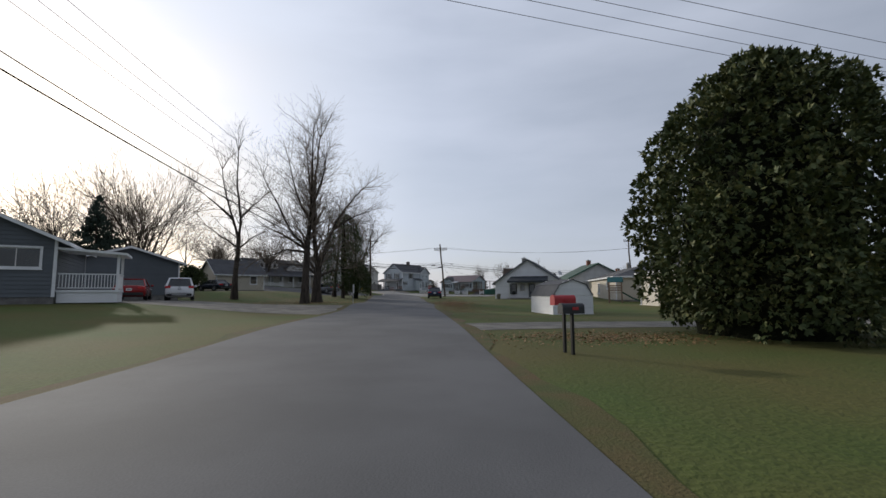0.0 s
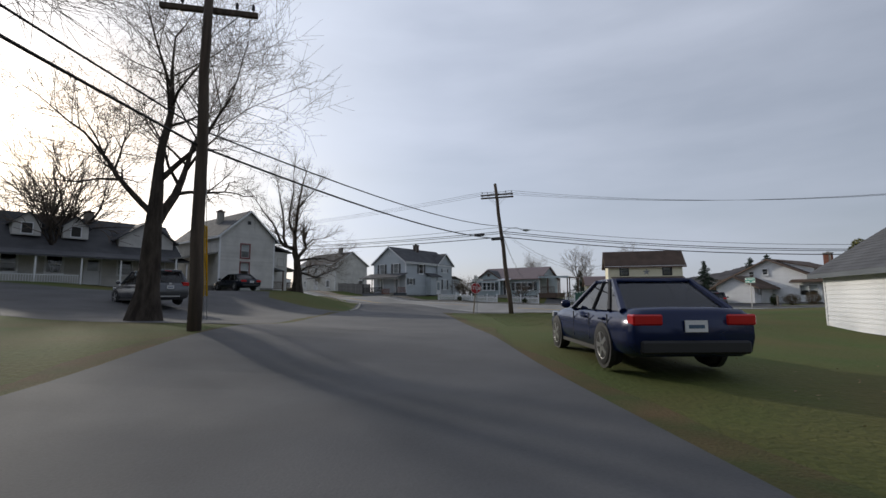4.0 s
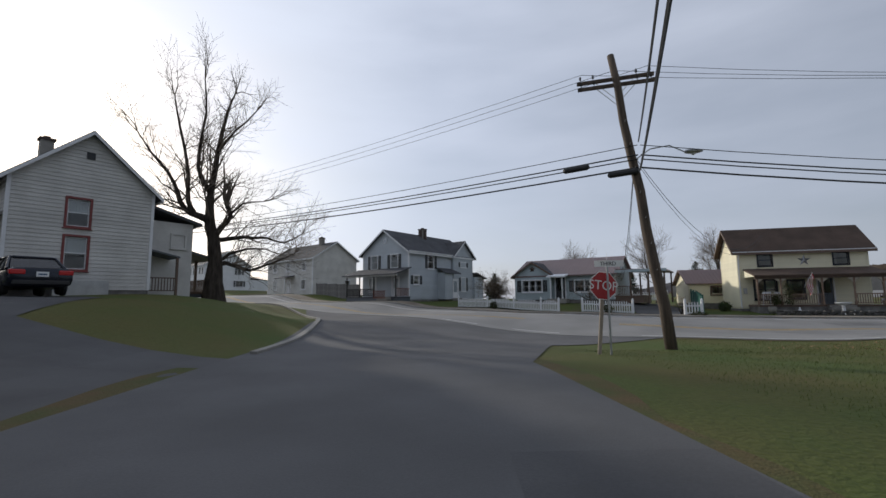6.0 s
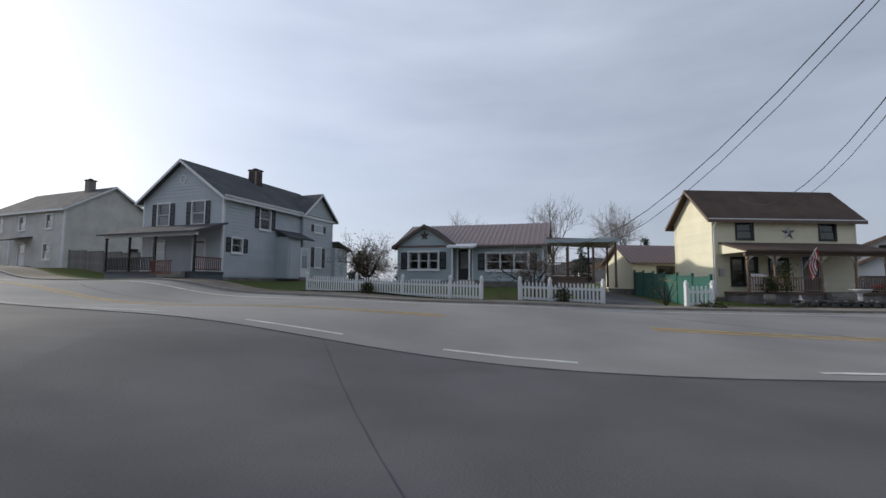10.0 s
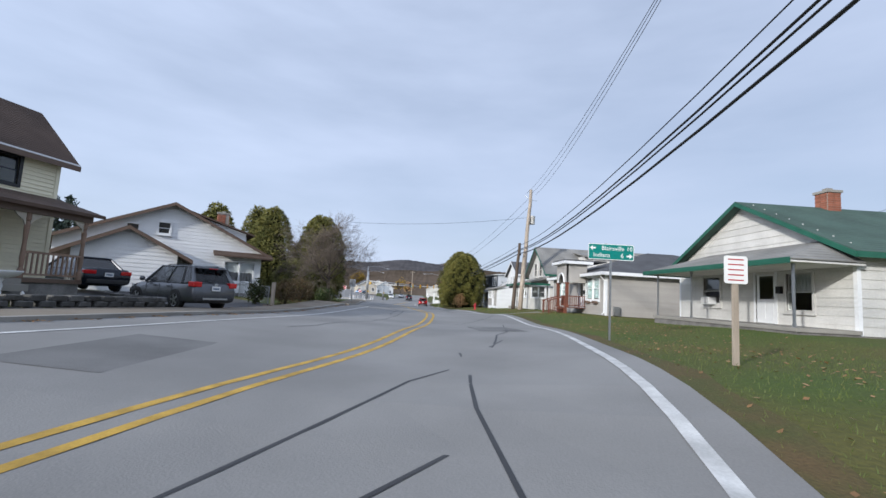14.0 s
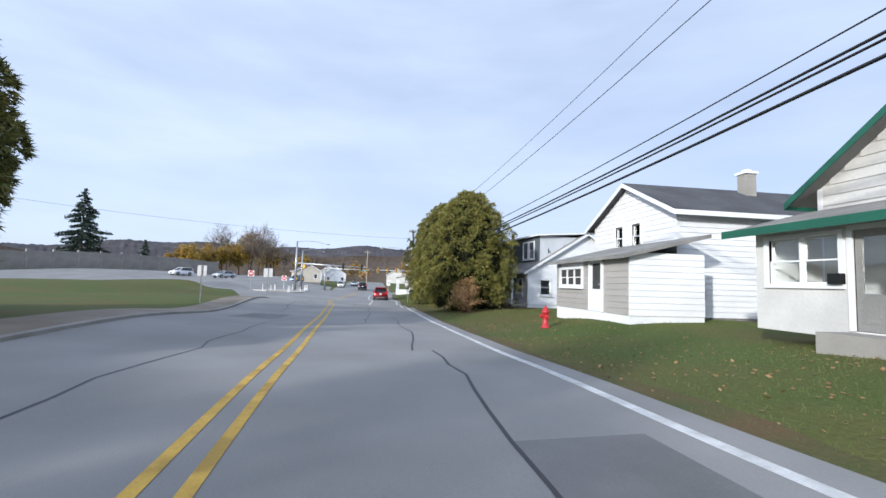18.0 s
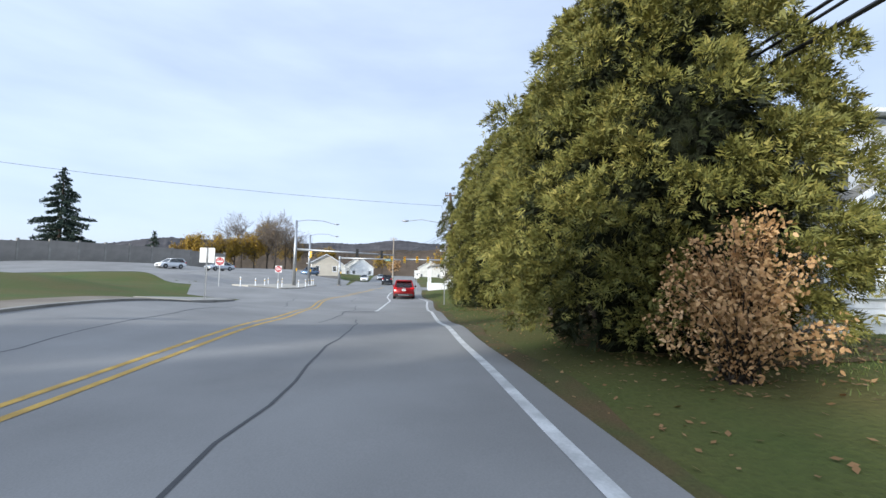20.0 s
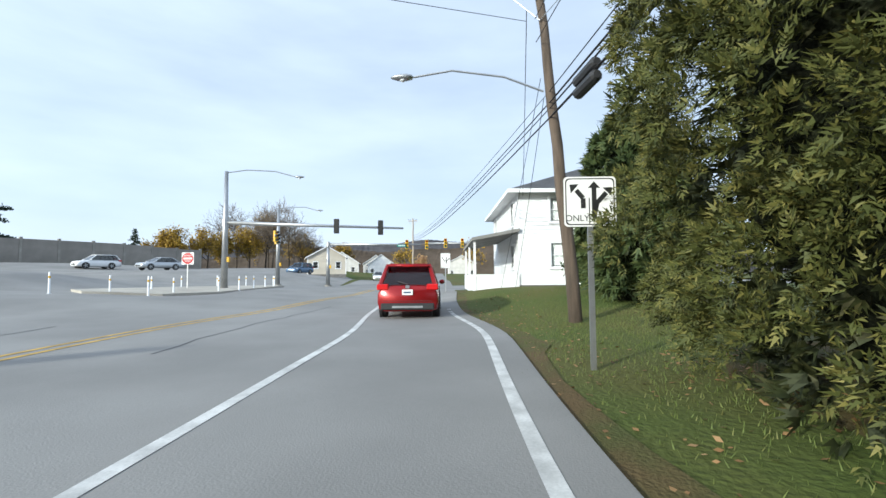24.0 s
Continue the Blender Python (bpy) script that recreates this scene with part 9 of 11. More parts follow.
# blank backs of signs on the north side
for x, y, w, h, z in ((94.0, 43.57, 0.85, 0.85, 2.25), (57.2, 39.9, 0.6, 0.75, 1.5), (75, 42.6, 0.5, 0.6, 1.5), (-3.0, -19.0, 0.6, 0.75, 0.9)):
    s = thing("road_sign", turn(x, y, 88), "road sign seen from its bare aluminium back", "sign", "sign backs")
    upost(s, z + h, r=0.03)
    p = plate(s, rounded(w, h, 0.05), M_ALU, "panel", 0.004, -0.004)
    p.matrix_basis = pose(0, 0, z + h / 2)


def no_entry(x, y, deg, z):
    s = thing("no_entry_sign", turn(x, y, deg), "white square no-entry sign with a red disc", "sign", "no entry signs")
    upost(s, z + 0.75, r=0.03)
    p = plate(s, rounded(0.76, 0.76, 0.05), M_SIGNWHITE, "panel", 0.004, -0.004)
    p.matrix_basis = pose(0, 0, z + 0.38)
    plate(s, [(0.36 * math.cos(radians(15 * k)), z + 0.38 + 0.36 * math.sin(radians(15 * k))) for k in range(24)], M_SIGNRED, "disc", 0.002, -0.0065)
    plate(s, [(-0.27, z + 0.33), (0.27, z + 0.33), (0.27, z + 0.43), (-0.27, z + 0.43)], M_SIGNWHITE, "bar", 0.002, -0.009)
    text("DO NOT", 0.12, pose(0, -0.009, z + 0.55, 90, 0, 0), M_SIGNWHITE, s)
    text("ENTER", 0.12, pose(0, -0.009, z + 0.22, 90, 0, 0), M_SIGNWHITE, s)


no_entry(109.5, 49.4, -88, 1.9)
no_entry(121.2, 47.6, -90, 1.7)


def lane_sign(x, y, deg, z, w, h):
    s = thing("lane_sign", turn(x, y, deg), "white lane-use sign with black arrows on a steel post", "sign", "lane signs")
    upost(s, z + h - 0.05, r=0.035)
    for ins, m, yy in ((0, M_SIGNWHITE, -0.004), (0.02, M_SIGNBLACK, -0.0055), (0.035, M_SIGNWHITE, -0.007)):
        p = plate(s, rounded(w - 2 * ins, h - 2 * ins, 0.05), m, "panel", 0.003, yy)
        p.matrix_basis = pose(0, 0, z + h / 2)
    def arrow(pts, tip, ang, r=0.035):
        b = bmesh.new()
        for (x0, z0), (x1, z1) in zip(pts, pts[1:]):
            d = V((x1 - x0, 0, z1 - z0)).normalized()
            n = V((-d.z, 0, d.x)) * r * (w / 0.76)
            v = [b.verts.new(q) for q in (V((x0, -0.008, z0)) + n, V((x0, -0.008, z0)) - n, V((x1, -0.008, z1)) - n, V((x1, -0.008, z1)) + n)]
            b.faces.new(v)
        a = radians(ang)
        d, n = V((math.cos(a), 0, math.sin(a))), V((-math.sin(a), 0, math.cos(a)))
        t = V((tip[0], -0.008, tip[1]))
        k = w / 0.76
        b.faces.new([b.verts.new(q) for q in (t + d * 0.1 * k, t + n * 0.09 * k, t - n * 0.09 * k)])
        part("arrow", b, M_SIGNBLACK, s)
    k, c = w / 0.76, z + h / 2
    arrow([(-0.1 * k, c - 0.1 * k), (-0.1 * k, c + 0.05 * k), (-0.2 * k, c + 0.17 * k)], (-0.22 * k, c + 0.19 * k), 140)
    arrow([(0.06 * k, c - 0.25 * k), (0.06 * k, c + 0.2 * k)], (0.06 * k, c + 0.2 * k), 90)
    arrow([(0.06 * k, c - 0.2 * k), (0.1 * k, c - 0.02 * k), (0.24 * k, c + 0.13 * k)], (0.25 * k, c + 0.14 * k), 45)
    plate(s, [(-0.02 * k, z + 0.03), (-0.005 * k, z + 0.03), (-0.005 * k, c + 0.05), (-0.02 * k, c + 0.05)], M_SIGNBLACK, "rule", 0.002, -0.0095)
    text("ONLY", 0.13 * k, pose(-0.19 * k, -0.0085, z + 0.12 * k, 90, 0, 0), M_SIGNBLACK, s)
    return s


lane_sign(98.9, 29.5, -92, 1.86, 0.68, 0.66)
lane_sign(121.5, 31.3, -92, 1.55, 0.62, 0.95)


# ---- signals at the junction ----
def signal_head(parent, p, deg, back=False):
    h = bmesh.new()
    box(h, -0.17, -0.1, -0.5, 0.17, 0.12, 0.5)
    o = part("signal_head", h, M_SIGYEL if not back else M_IRON, parent, "three-lens traffic signal head", bevel=0.02)
    o.matrix_basis = Matrix.Translation(p) @ pose(0, 0, 0, 0, 0, deg)
    for k, z in enumerate((0.33, 0.0, -0.33)):
        b = bmesh.new()
        lathe(b, [(0.11, 0), (0.11, 0.02), (0.08, 0.035), (0.02, 0.04)], 12, pose(0, -0.1, z, 90, 0, 0))
        part("lens", b, M_TAIL if k == 0 else (M_SIGYEL if k == 1 else M_SIGNGREEN), o)
        b = bmesh.new()
        for a in range(8):
            t0, t1 = radians(200 - a * 27.5), radians(200 - (a + 1) * 27.5)
            v = [b.verts.new(q) for q in ((0.13 * math.cos(t0), -0.1, z + 0.13 * math.sin(t0)), (0.13 * math.cos(t1), -0.1, z + 0.13 * math.sin(t1)), (0.13 * math.cos(t1), -0.3, z + 0.13 * math.sin(t1)), (0.13 * math.cos(t0), -0.3, z + 0.13 * math.sin(t0)))]
            b.faces.new(v)
        part("visor", b, M_IRON, o)
    return o


def mast(x, y, arm_end, arm_z, top, heads, label, lamp=None, deg=-90):
    z = gz(x, y)
    m = thing("signal_mast", pose(x, y, z), label, "traffic signal", "signal masts")
    b = bmesh.new()
    tube(b, (0, 0, 0.1), (0, 0, top - z), 0.23, 0.12, 14)
    part("pole", b, M_GALV, m, smooth=True)
    b = bmesh.new()
    tube(b, (0, 0, -0.1), (0, 0, 0.14), 0.36, 0.36, 12)
    part("base", b, M_CONC, m)
    e = V((arm_end[0] - x, arm_end[1] - y, arm_end[2] - z))
    b = bmesh.new()
    tube(b, (0, 0, arm_z - z), e, 0.15, 0.07, 10)
    part("mast_arm", b, M_GALV, m, smooth=True)
    b = bmesh.new()
    tube(b, (0, 0, arm_z - z - 0.22), (0, 0, arm_z - z + 0.22), 0.22, 0.22, 10)
    part("collar", b, M_GALV, m)
    for f, d in heads:
        signal_head(m, V((0, 0, arm_z - z)).lerp(e, f), d[0], d[1])
    if lamp:
        lamp_arm(m, V((0, 0, top - z - 0.1)), V((lamp[0] - x, lamp[1] - y, lamp[2] - z)), 0.035)
    boxpart("push_button_box", M_SIGYEL, m, -0.1, -0.32, 1.9, 0.1, -0.16, 2.25)
    return m


mast(123.3, 46.3, (123.9, 34.2, 3.25), 3.65, 7.2, ((0.62, (90, True)), (0.87, (90, True))), "grey steel signal mast with long arm and lamp", (124.0, 41.8, 6.95))
mast(136.5, 47.6, (132.0, 46.2, 3.6), 3.3, 6.6, ((0.5, (-20, False)), (0.85, (-20, False))), "grey steel signal mast at the far corner", (137, 44.0, 6.5))
mast(140.0, 43.6, (141.0, 31.8, 3.3), 3.3, 3.6, ((0.7, (-90, False)), (0.88, (-90, False))), "far signal mast with yellow heads")
mast(141.0, 24.0, (140.4, 33.0, 3.4), 3.4, 3.8, ((0.35, (-90, False)), (0.6, (-90, False)), (0.8, (-90, False))), "far signal mast with yellow heads")
gs = thing("street_name_sign", pose(140.6, 35.9, 3.05, 0, 0, -90), "small green street name blade on the signal arm", "sign")
plate(gs, [(-0.45, 0), (0.45, 0), (0.45, 0.22), (-0.45, 0.22)], M_SIGNGREEN, "blade", 0.004, -0.12)
plate(gs, [(-0.33, 0.08), (0.33, 0.08), (0.33, 0.14), (-0.33, 0.14)], M_SIGNWHITE, "bar", 0.002, -0.123)

one = thing("bollard", turn(114.5, 45.6, 0), "slim white flexible traffic bollard", "bollard", "junction bollards")
bm = bmesh.new()
lathe(bm, [(0.1, 0), (0.1, 0.03), (0.045, 0.04), (0.042, 0.95), (0.02, 0.98)], 10)
part("tube", bm, M_WHITE, one, smooth=True)
bm = bmesh.new()
lathe(bm, [(0.046, 0.7), (0.046, 0.8)], 10)
part("band", bm, M_SIGYEL, one)
for x, y in ((117, 45.9), (119.6, 44.8), (121.6, 44.5), (124.5, 44.8), (127, 45.0), (129.4, 45.3), (131.5, 46.0), (130.5, 48.0), (127.5, 48.9), (124.0, 49.6), (119.0, 48.4), (115.5, 48.2), (112.5, 48.6)):
    copy_thing(one, turn(x, y, 0))


# ---- noise wall ----
nw = thing("noise_wall", pose(0, 0, 0), "tall precast concrete noise wall with posts", "wall", kind="structure")
WA, WB = V((62, 138, 0)), V((173.6, 75.54, 0))
n_pan = 31
dw = (WB - WA) / n_pan
ang = math.degrees(math.atan2(dw.y, dw.x))
wp = bmesh.new()
box(wp, 0.14, -0.09, -0.6, dw.length - 0.14, 0.09, 3.35)
for k in range(5):
    box(wp, 0.2, -0.105, 0.05 + 0.66 * k, dw.length - 0.2, 0.105, 0.62 + 0.66 * k)
wpm = finish(wp, "panel", M_WALLCONC)
wq = bmesh.new()
box(wq, -0.15, -0.17, -0.6, 0.15, 0.17, 3.5)
box(wq, -0.17, -0.19, 3.5, 0.17, 0.19, 3.58)
wqm = finish(wq, "post", M_CONC)
for k in range(n_pan + 1):
    p = WA + dw * k
    z = gz(p.x, p.y)
    o = new("post", wqm)
    o.parent = nw
    o.matrix_basis = pose(p.x, p.y, z, 0, 0, ang)
    if k < n_pan:
        o = new("panel", wpm)
        o.parent = nw
        o.matrix_basis = pose(p.x, p.y, z, 0, 0, ang)


# ---- vehicles ----
def section(hw_lo, hw_mid, hw_top, z0, z1, x):
    """Half outline of a car body, mirrored: a rounded box across the car at x."""
    h = z1 - z0
    half = [(hw_lo * 0.8, z0), (hw_lo, z0 + 0.1 * h), (hw_mid, z0 + 0.36 * h), (hw_mid * 0.995, z0 + 0.68 * h), (hw_top, z0 + 0.9 * h), (hw_top * 0.9, z0 + 0.985 * h), (hw_top * 0.5, z1 + 0.012)]
    return [(x, y, z) for y, z in half] + [(x, -y, z) for y, z in half[::-1]]


def loft(bm, rings):
    made = [[bm.verts.new(p) for p in r] for r in rings]
    n = len(made[0])
    for a, b in zip(made, made[1:]):
        for i in range(n):
            j = (i + 1) % n
            bm.faces.new((a[i], a[j], b[j], b[i]))
    bm.faces.new(made[0][::-1])
    bm.faces.new(made[-1])


def sheet(name, pts, material, parent, t=0.012, label=""):
    """A thin panel over a flat outline of points, thickened along its normal."""
    p = [V(q) for q in pts]
    n = (p[1] - p[0]).cross(p[2] - p[0]).normalized() * t
    bm = bmesh.new()
    a, b = [bm.verts.new(q) for q in p], [bm.verts.new(q + n) for q in p]
    bm.faces.new(a[::-1])
    bm.faces.new(b)
    for i in range(len(p)):
        j = (i + 1) % len(p)
        bm.faces.new((a[i], a[j], b[j], b[i]))
    return part(name, bm, material, parent, label)


def car(x, y, deg, paint, label, shape="suv", size=1.0, z=None, group="", detail=True):
    c = thing("car", pose(x, y, gz(x, y) + 0.05 if z is None else z, 0, 0, deg), label, "car", group)
    k = size
    if shape == "suv":
        L, W, H, belt, nose, wr = 4.6 * k, 1.84 * k, 1.68 * k, 1.02 * k, 0.84 * k, 0.35 * k
        tail, deck_x = 1.0 * k, -L / 2 + 0.1
        glass = (-L / 2 + 0.12, -L / 2 + 0.52 * k, L / 2 - 2.05 * k, L / 2 - 1.25 * k)
    else:
        L, W, H, belt, nose, wr = 4.75 * k, 1.84 * k, 1.44 * k, 0.92 * k, 0.76 * k, 0.33 * k
        tail, deck_x = 0.94 * k, -L / 2 + 0.85 * k
        glass = (-L / 2 + 0.62 * k, -L / 2 + 1.35 * k, L / 2 - 2.15 * k, L / 2 - 1.3 * k)
    if shape == "coupe":
        glass = (-L / 2 + 0.45 * k, -L / 2 + 1.2 * k, L / 2 - 2.75 * k, L / 2 - 1.85 * k)
    hw, z0 = W / 2, 0.22 * k
    rings = [(-L / 2, 0.86, 0.93, 0.84, 0.34, tail * 0.93), (-L / 2 + 0.06, 0.92, 0.97, 0.88, 0.26, tail), (-L / 2 + 0.4, 0.97, 1.0, 0.92, 0.22, belt if shape == "suv" else tail + 0.015),
             (-L * 0.25, 0.98, 1.0, 0.93, 0.2, belt), (0, 0.98, 1.0, 0.93, 0.2, belt), (L / 2 - 1.3 * k, 0.98, 1.0, 0.93, 0.2, belt - 0.02), (L / 2 - 0.75 * k, 0.97, 0.99, 0.9, 0.22, belt - 0.07 * k),
             (L / 2 - 0.25 * k, 0.92, 0.95, 0.82, 0.24, nose + 0.03), (L / 2 - 0.06, 0.84, 0.88, 0.72, 0.28, nose - 0.04), (L / 2, 0.74, 0.8, 0.62, 0.34, nose - 0.16)]
    bm = bmesh.new()
    loft(bm, [section(hw * a, hw * b, hw * t, lo, hi, xx) for xx, a, b, t, lo, hi in rings])
    body = part("body", bm, paint, c, smooth=True)
    # greenhouse
    xr, xrt, xft, xf = glass
    gw, gt = hw * 0.9, hw * 0.7
    zb, zt = belt - 0.02, H - 0.045
    bm = bmesh.new()
    loft(bm, [[(xr, -gw, zb), (xr, gw, zb), (xf, gw, zb), (xf, -gw, zb)], [(xrt, -gt, zt), (xrt, gt, zt), (xft, gt, zt), (xft, -gt, zt)]])
    part("cabin_glass", bm, M_CARGLASS, c, "dark tinted window glass")
    bm = bmesh.new()
    ex = 0.05
    ring = lambda s, zz: [(xrt - ex * s, -gt * s, zz), (xrt - ex * s, gt * s, zz), ((xrt + xft) / 2, gt * (s + 0.02), zz + 0.005), (xft + ex * s, gt * s, zz), (xft + ex * s, -gt * s, zz), ((xrt + xft) / 2, -gt * (s + 0.02), zz + 0.005)]
    loft(bm, [ring(1.03, zt - 0.025), ring(1.0, zt + 0.02), ring(0.85, H - 0.005)])
    part("roof", bm, paint, c, smooth=True)
    for s in (1, -1):
        for (x0, x1, w) in ((xf, xft, 0.05), (xr, xrt, 0.075 if shape == "suv" else 0.06), (xf - (xf - xr) * 0.47, xft - (xft - xrt) * 0.46, 0.035), (xf - (xf - xr) * 0.78, xft - (xft - xrt) * 0.78, 0.04)):
            bm = bmesh.new()
            a, b = V((x0, s * gw, zb)), V((x1, s * gt, zt))
            tube(bm, a, b, w, w * 0.8, 6)
            part("pillar", bm, paint if w > 0.04 else M_PLASTIC, c)
        bm = bmesh.new()
        lathe(bm, [(0.03, -0.09), (0.08, -0.05), (0.08, 0.05), (0.03, 0.09)], 8, pose(xf - 0.1, s * (hw + 0.09), belt + 0.06) @ Matrix.Diagonal((0.9, 1.2, 0.9, 1)))
        part("mirror", bm, paint, c, smooth=True)
        sheet("headlight", [(L / 2 - 0.16, s * hw * 0.52, nose - 0.12), (L / 2 - 0.34, s * hw * 0.93, nose - 0.1), (L / 2 - 0.4, s * hw * 0.93, nose + 0.0), (L / 2 - 0.15, s * hw * 0.6, nose - 0.02)][::s], M_LAMPCLEAR, c, 0.05)
        bm = bmesh.new()
        if shape == "suv":
            box(bm, -L / 2 - 0.025, s * hw * 0.62, belt - 0.13, -L / 2 + 0.28, s * hw * 0.985, belt + 0.04)
        else:
            box(bm, -L / 2 - 0.02, s * hw * 0.5, tail - 0.22, -L / 2 + 0.2, s * hw * 0.965, tail - 0.07)
        part("tail_light", bm, M_TAIL, c, bevel=0.02)
        if detail:
            for xh in (xf - 0.85 * k, xf - 1.75 * k):
                boxpart("door_handle", paint, c, xh - 0.1, s * hw - 0.015 * s - 0.02, belt - 0.17, xh + 0.1, s * hw + 0.012 * s + 0.005, belt - 0.13, bevel=0.008)
            for xs in (xf - 0.25 * k, xf - 1.15 * k, xf - 2.0 * k):
                boxpart("door_seam", M_PLASTIC, c, xs - 0.006, s * hw * 0.994 - 0.01, 0.36, xs + 0.006, s * hw * 0.994 + 0.008, belt - 0.08)
            boxpart("sill_trim", M_PLASTIC, c, -L / 2 + 1.1, min(s * hw * 0.9, s * (hw - 0.02)), 0.2, L / 2 - 1.15, max(s * hw * 0.9, s * (hw - 0.02)), 0.33)
    # wheels
    base = L * 0.58
    for fx in (base / 2 + 0.02 * L, -base / 2 + 0.02 * L):
        for s in (1, -1):
            wx = Matrix.Translation((fx, s * (hw - 0.1), wr)) @ pose(0, 0, 0, 90 * s, 0, 0)
            bm = bmesh.new()
            lathe(bm, [(wr * 1.13, -0.03), (wr * 1.13, -0.115)], 20, wx)
            part("wheel_arch", bm, M_PLASTIC, c)
            w = tagged(new("wheel"), "")
            w.parent = c
            bm = bmesh.new()
            lathe(bm, [(wr * 0.66, 0.1), (wr * 0.93, 0.11), (wr, 0.06), (wr, -0.1), (wr * 0.93, -0.13), (wr * 0.66, -0.125)], 24, wx)
            part("tyre", bm, M_TYRE, w, smooth=True)
            bm = bmesh.new()
            lathe(bm, [(wr * 0.67, -0.11), (wr * 0.67, -0.128), (wr * 0.6, -0.12)], 20, wx)
            for q in range(5):
                a = q * 1.2566
                m = wx @ pose(0, 0, 0, 0, 0, math.degrees(a))
                box(bm, 0.02, -wr * 0.1, -0.132, wr * 0.64, wr * 0.1, -0.118, m)
            part("rim", bm, M_RIM, w)
    # ends
    boxpart("rear_bumper", M_PLASTIC, c, -L / 2 - 0.035, -hw * 0.86, 0.3, -L / 2 + 0.1, hw * 0.86, 0.5 * k, bevel=0.03)
    boxpart("grille", M_PLASTIC, c, L / 2 - 0.08, -hw * 0.45, 0.4, L / 2 + 0.012, hw * 0.45, nose - 0.24, bevel=0.02)
    pz = 0.74 * k if shape == "suv" else 0.62 * k
    p = boxpart("number_plate", M_SIGNWHITE, c, -L / 2 - 0.045, -0.155, pz, -L / 2 - 0.02, 0.155, pz + 0.16)
    boxpart("bar", M_CARBLUE, p, -L / 2 - 0.048, -0.11, pz + 0.05, -L / 2 - 0.0455, 0.11, pz + 0.1)
    if detail and shape == "suv":
        boxpart("spoiler", paint, c, xrt - 0.24, -gt * 0.98, H - 0.1, xrt + 0.02, gt * 0.98, H - 0.055, bevel=0.015)
        boxpart("brake_light", M_TAIL, c, xrt - 0.25, -0.16, H - 0.088, xrt - 0.238, 0.16, H - 0.066)
        boxpart("bumper_strip", M_GALV, c, -L / 2 - 0.05, -0.45, 0.36, -L / 2 - 0.03, 0.45, 0.42)
        boxpart("badge", M_RIM, c, -L / 2 - 0.03, -0.06, belt - 0.09, -L / 2 - 0.005, 0.06, belt + 0.0, bevel=0.01)
        boxpart("tailgate_seam", M_PLASTIC, c, -L / 2 - 0.008, -hw * 0.8, 0.555 * k, -L / 2 + 0.02, hw * 0.8, 0.565 * k)
        bm = bmesh.new()
        pipe(bm, [(xr - 0.02, 0.0, zb + 0.05), (xr + 0.06, 0.3, zb + 0.14)], 0.012, 5)
        part("rear_wiper", bm, M_PLASTIC, c)
        for s in (1, -1):
            bm = bmesh.new()
            pipe(bm, [(xrt + 0.2, s * gt * 0.9, H - 0.03), (xrt + 0.3, s * gt * 0.9, H + 0.02), (xft - 0.3, s * gt * 0.9, H + 0.02), (xft - 0.2, s * gt * 0.9, H - 0.03)], 0.015, 5)
            part("roof_rail", bm, M_PLASTIC, c)
    else:
        bm = bmesh.new()
        pipe(bm, [(L / 2 - 0.9 * k, hw * 0.7, belt - 0.08), (L / 2 - 0.9 * k - 0.05, hw * 0.71, belt + 0.28)], 0.007, 5)
        part("antenna", bm, M_PLASTIC, c)
    return c


car(108.6, 32.5, 0, M_CARRED, "red metallic sport utility car stopped in the lane")
car(29.8, 42.0, 58, M_CARGREY, "dark grey sport utility car parked in a driveway", size=0.89)
car(32.5, 47.6, 60, M_CARDARK, "dark car parked behind the retaining wall lawn", "sedan", 0.95, detail=False)
car(-16.1, 30.2, 145, M_CARDARK, "black sedan parked on the apron by the white house", "sedan", 0.9)
car(-14.3, 16.8, 145, M_CARGREY, "dark grey sport utility car parked on the apron")
car(3.95, 2.85, 91, M_CARVIVID, "deep blue coupe parked on the grass verge", "coupe", 0.97)
car(-14.6, -25.0, 118, M_CARWHITE, "white hatchback parked by the slate garage", size=0.95)
car(-16.75, -26.9, 118, M_CARRED, "dull red sedan parked by the slate garage", "sedan", detail=False)
car(-24.6, 0.2, 150, M_CARDARK, "dark car parked by the pale cottage", "sedan", detail=False)
car(146.7, 73.3, 151, M_CARWHITE, "white sport utility car on the slip road", group="cars at the junction", detail=False)
car(144.5, 64.2, 151, M_CARSILVER, "silver sedan on the slip road", "sedan", group="cars at the junction", detail=False)
car(157.8, 52.3, 165, M_CARBLUE, "steel blue sport utility car at the junction", group="cars at the junction", detail=False)
car(188, 40.5, 184, M_CARSILVER, "silver car waiting on the far street", "sedan", group="cars at the junction", detail=False)
car(176, 43.5, 184, M_CARWHITE, "white car waiting on the far street", group="cars at the junction", detail=False)
car(150, 36.5, 2, M_CARDARK, "dark car ahead on the main street", group="cars at the junction", detail=False)


# ---- fences, yards and small things ----
def picket_mesh(h, w=0.075):
    bm = bmesh.new()
    prism(bm, [(-w / 2, 0.06), (w / 2, 0.06), (w / 2, h - 0.07), (w * 0.3, h - 0.02), (0, h), (-w * 0.3, h - 0.02), (-w / 2, h - 0.07)], -0.011, 0.011)
    return finish(bm, "picket", M_WHITE)


PICKET, SHORT_PICKET = picket_mesh(0.93), picket_mesh(0.84)


def post_mesh(h):
    bm = bmesh.new()
    box(bm, -0.06, -0.06, -0.3, 0.06, 0.06, h)
    lathe(bm, [(0.1, h), (0.1, h + 0.03), (0.05, h + 0.06), (0.06, h + 0.1), (0.03, h + 0.14)], 8)
    return finish(bm, "post", M_WHITE)


FENCE_POST = post_mesh(1.0)


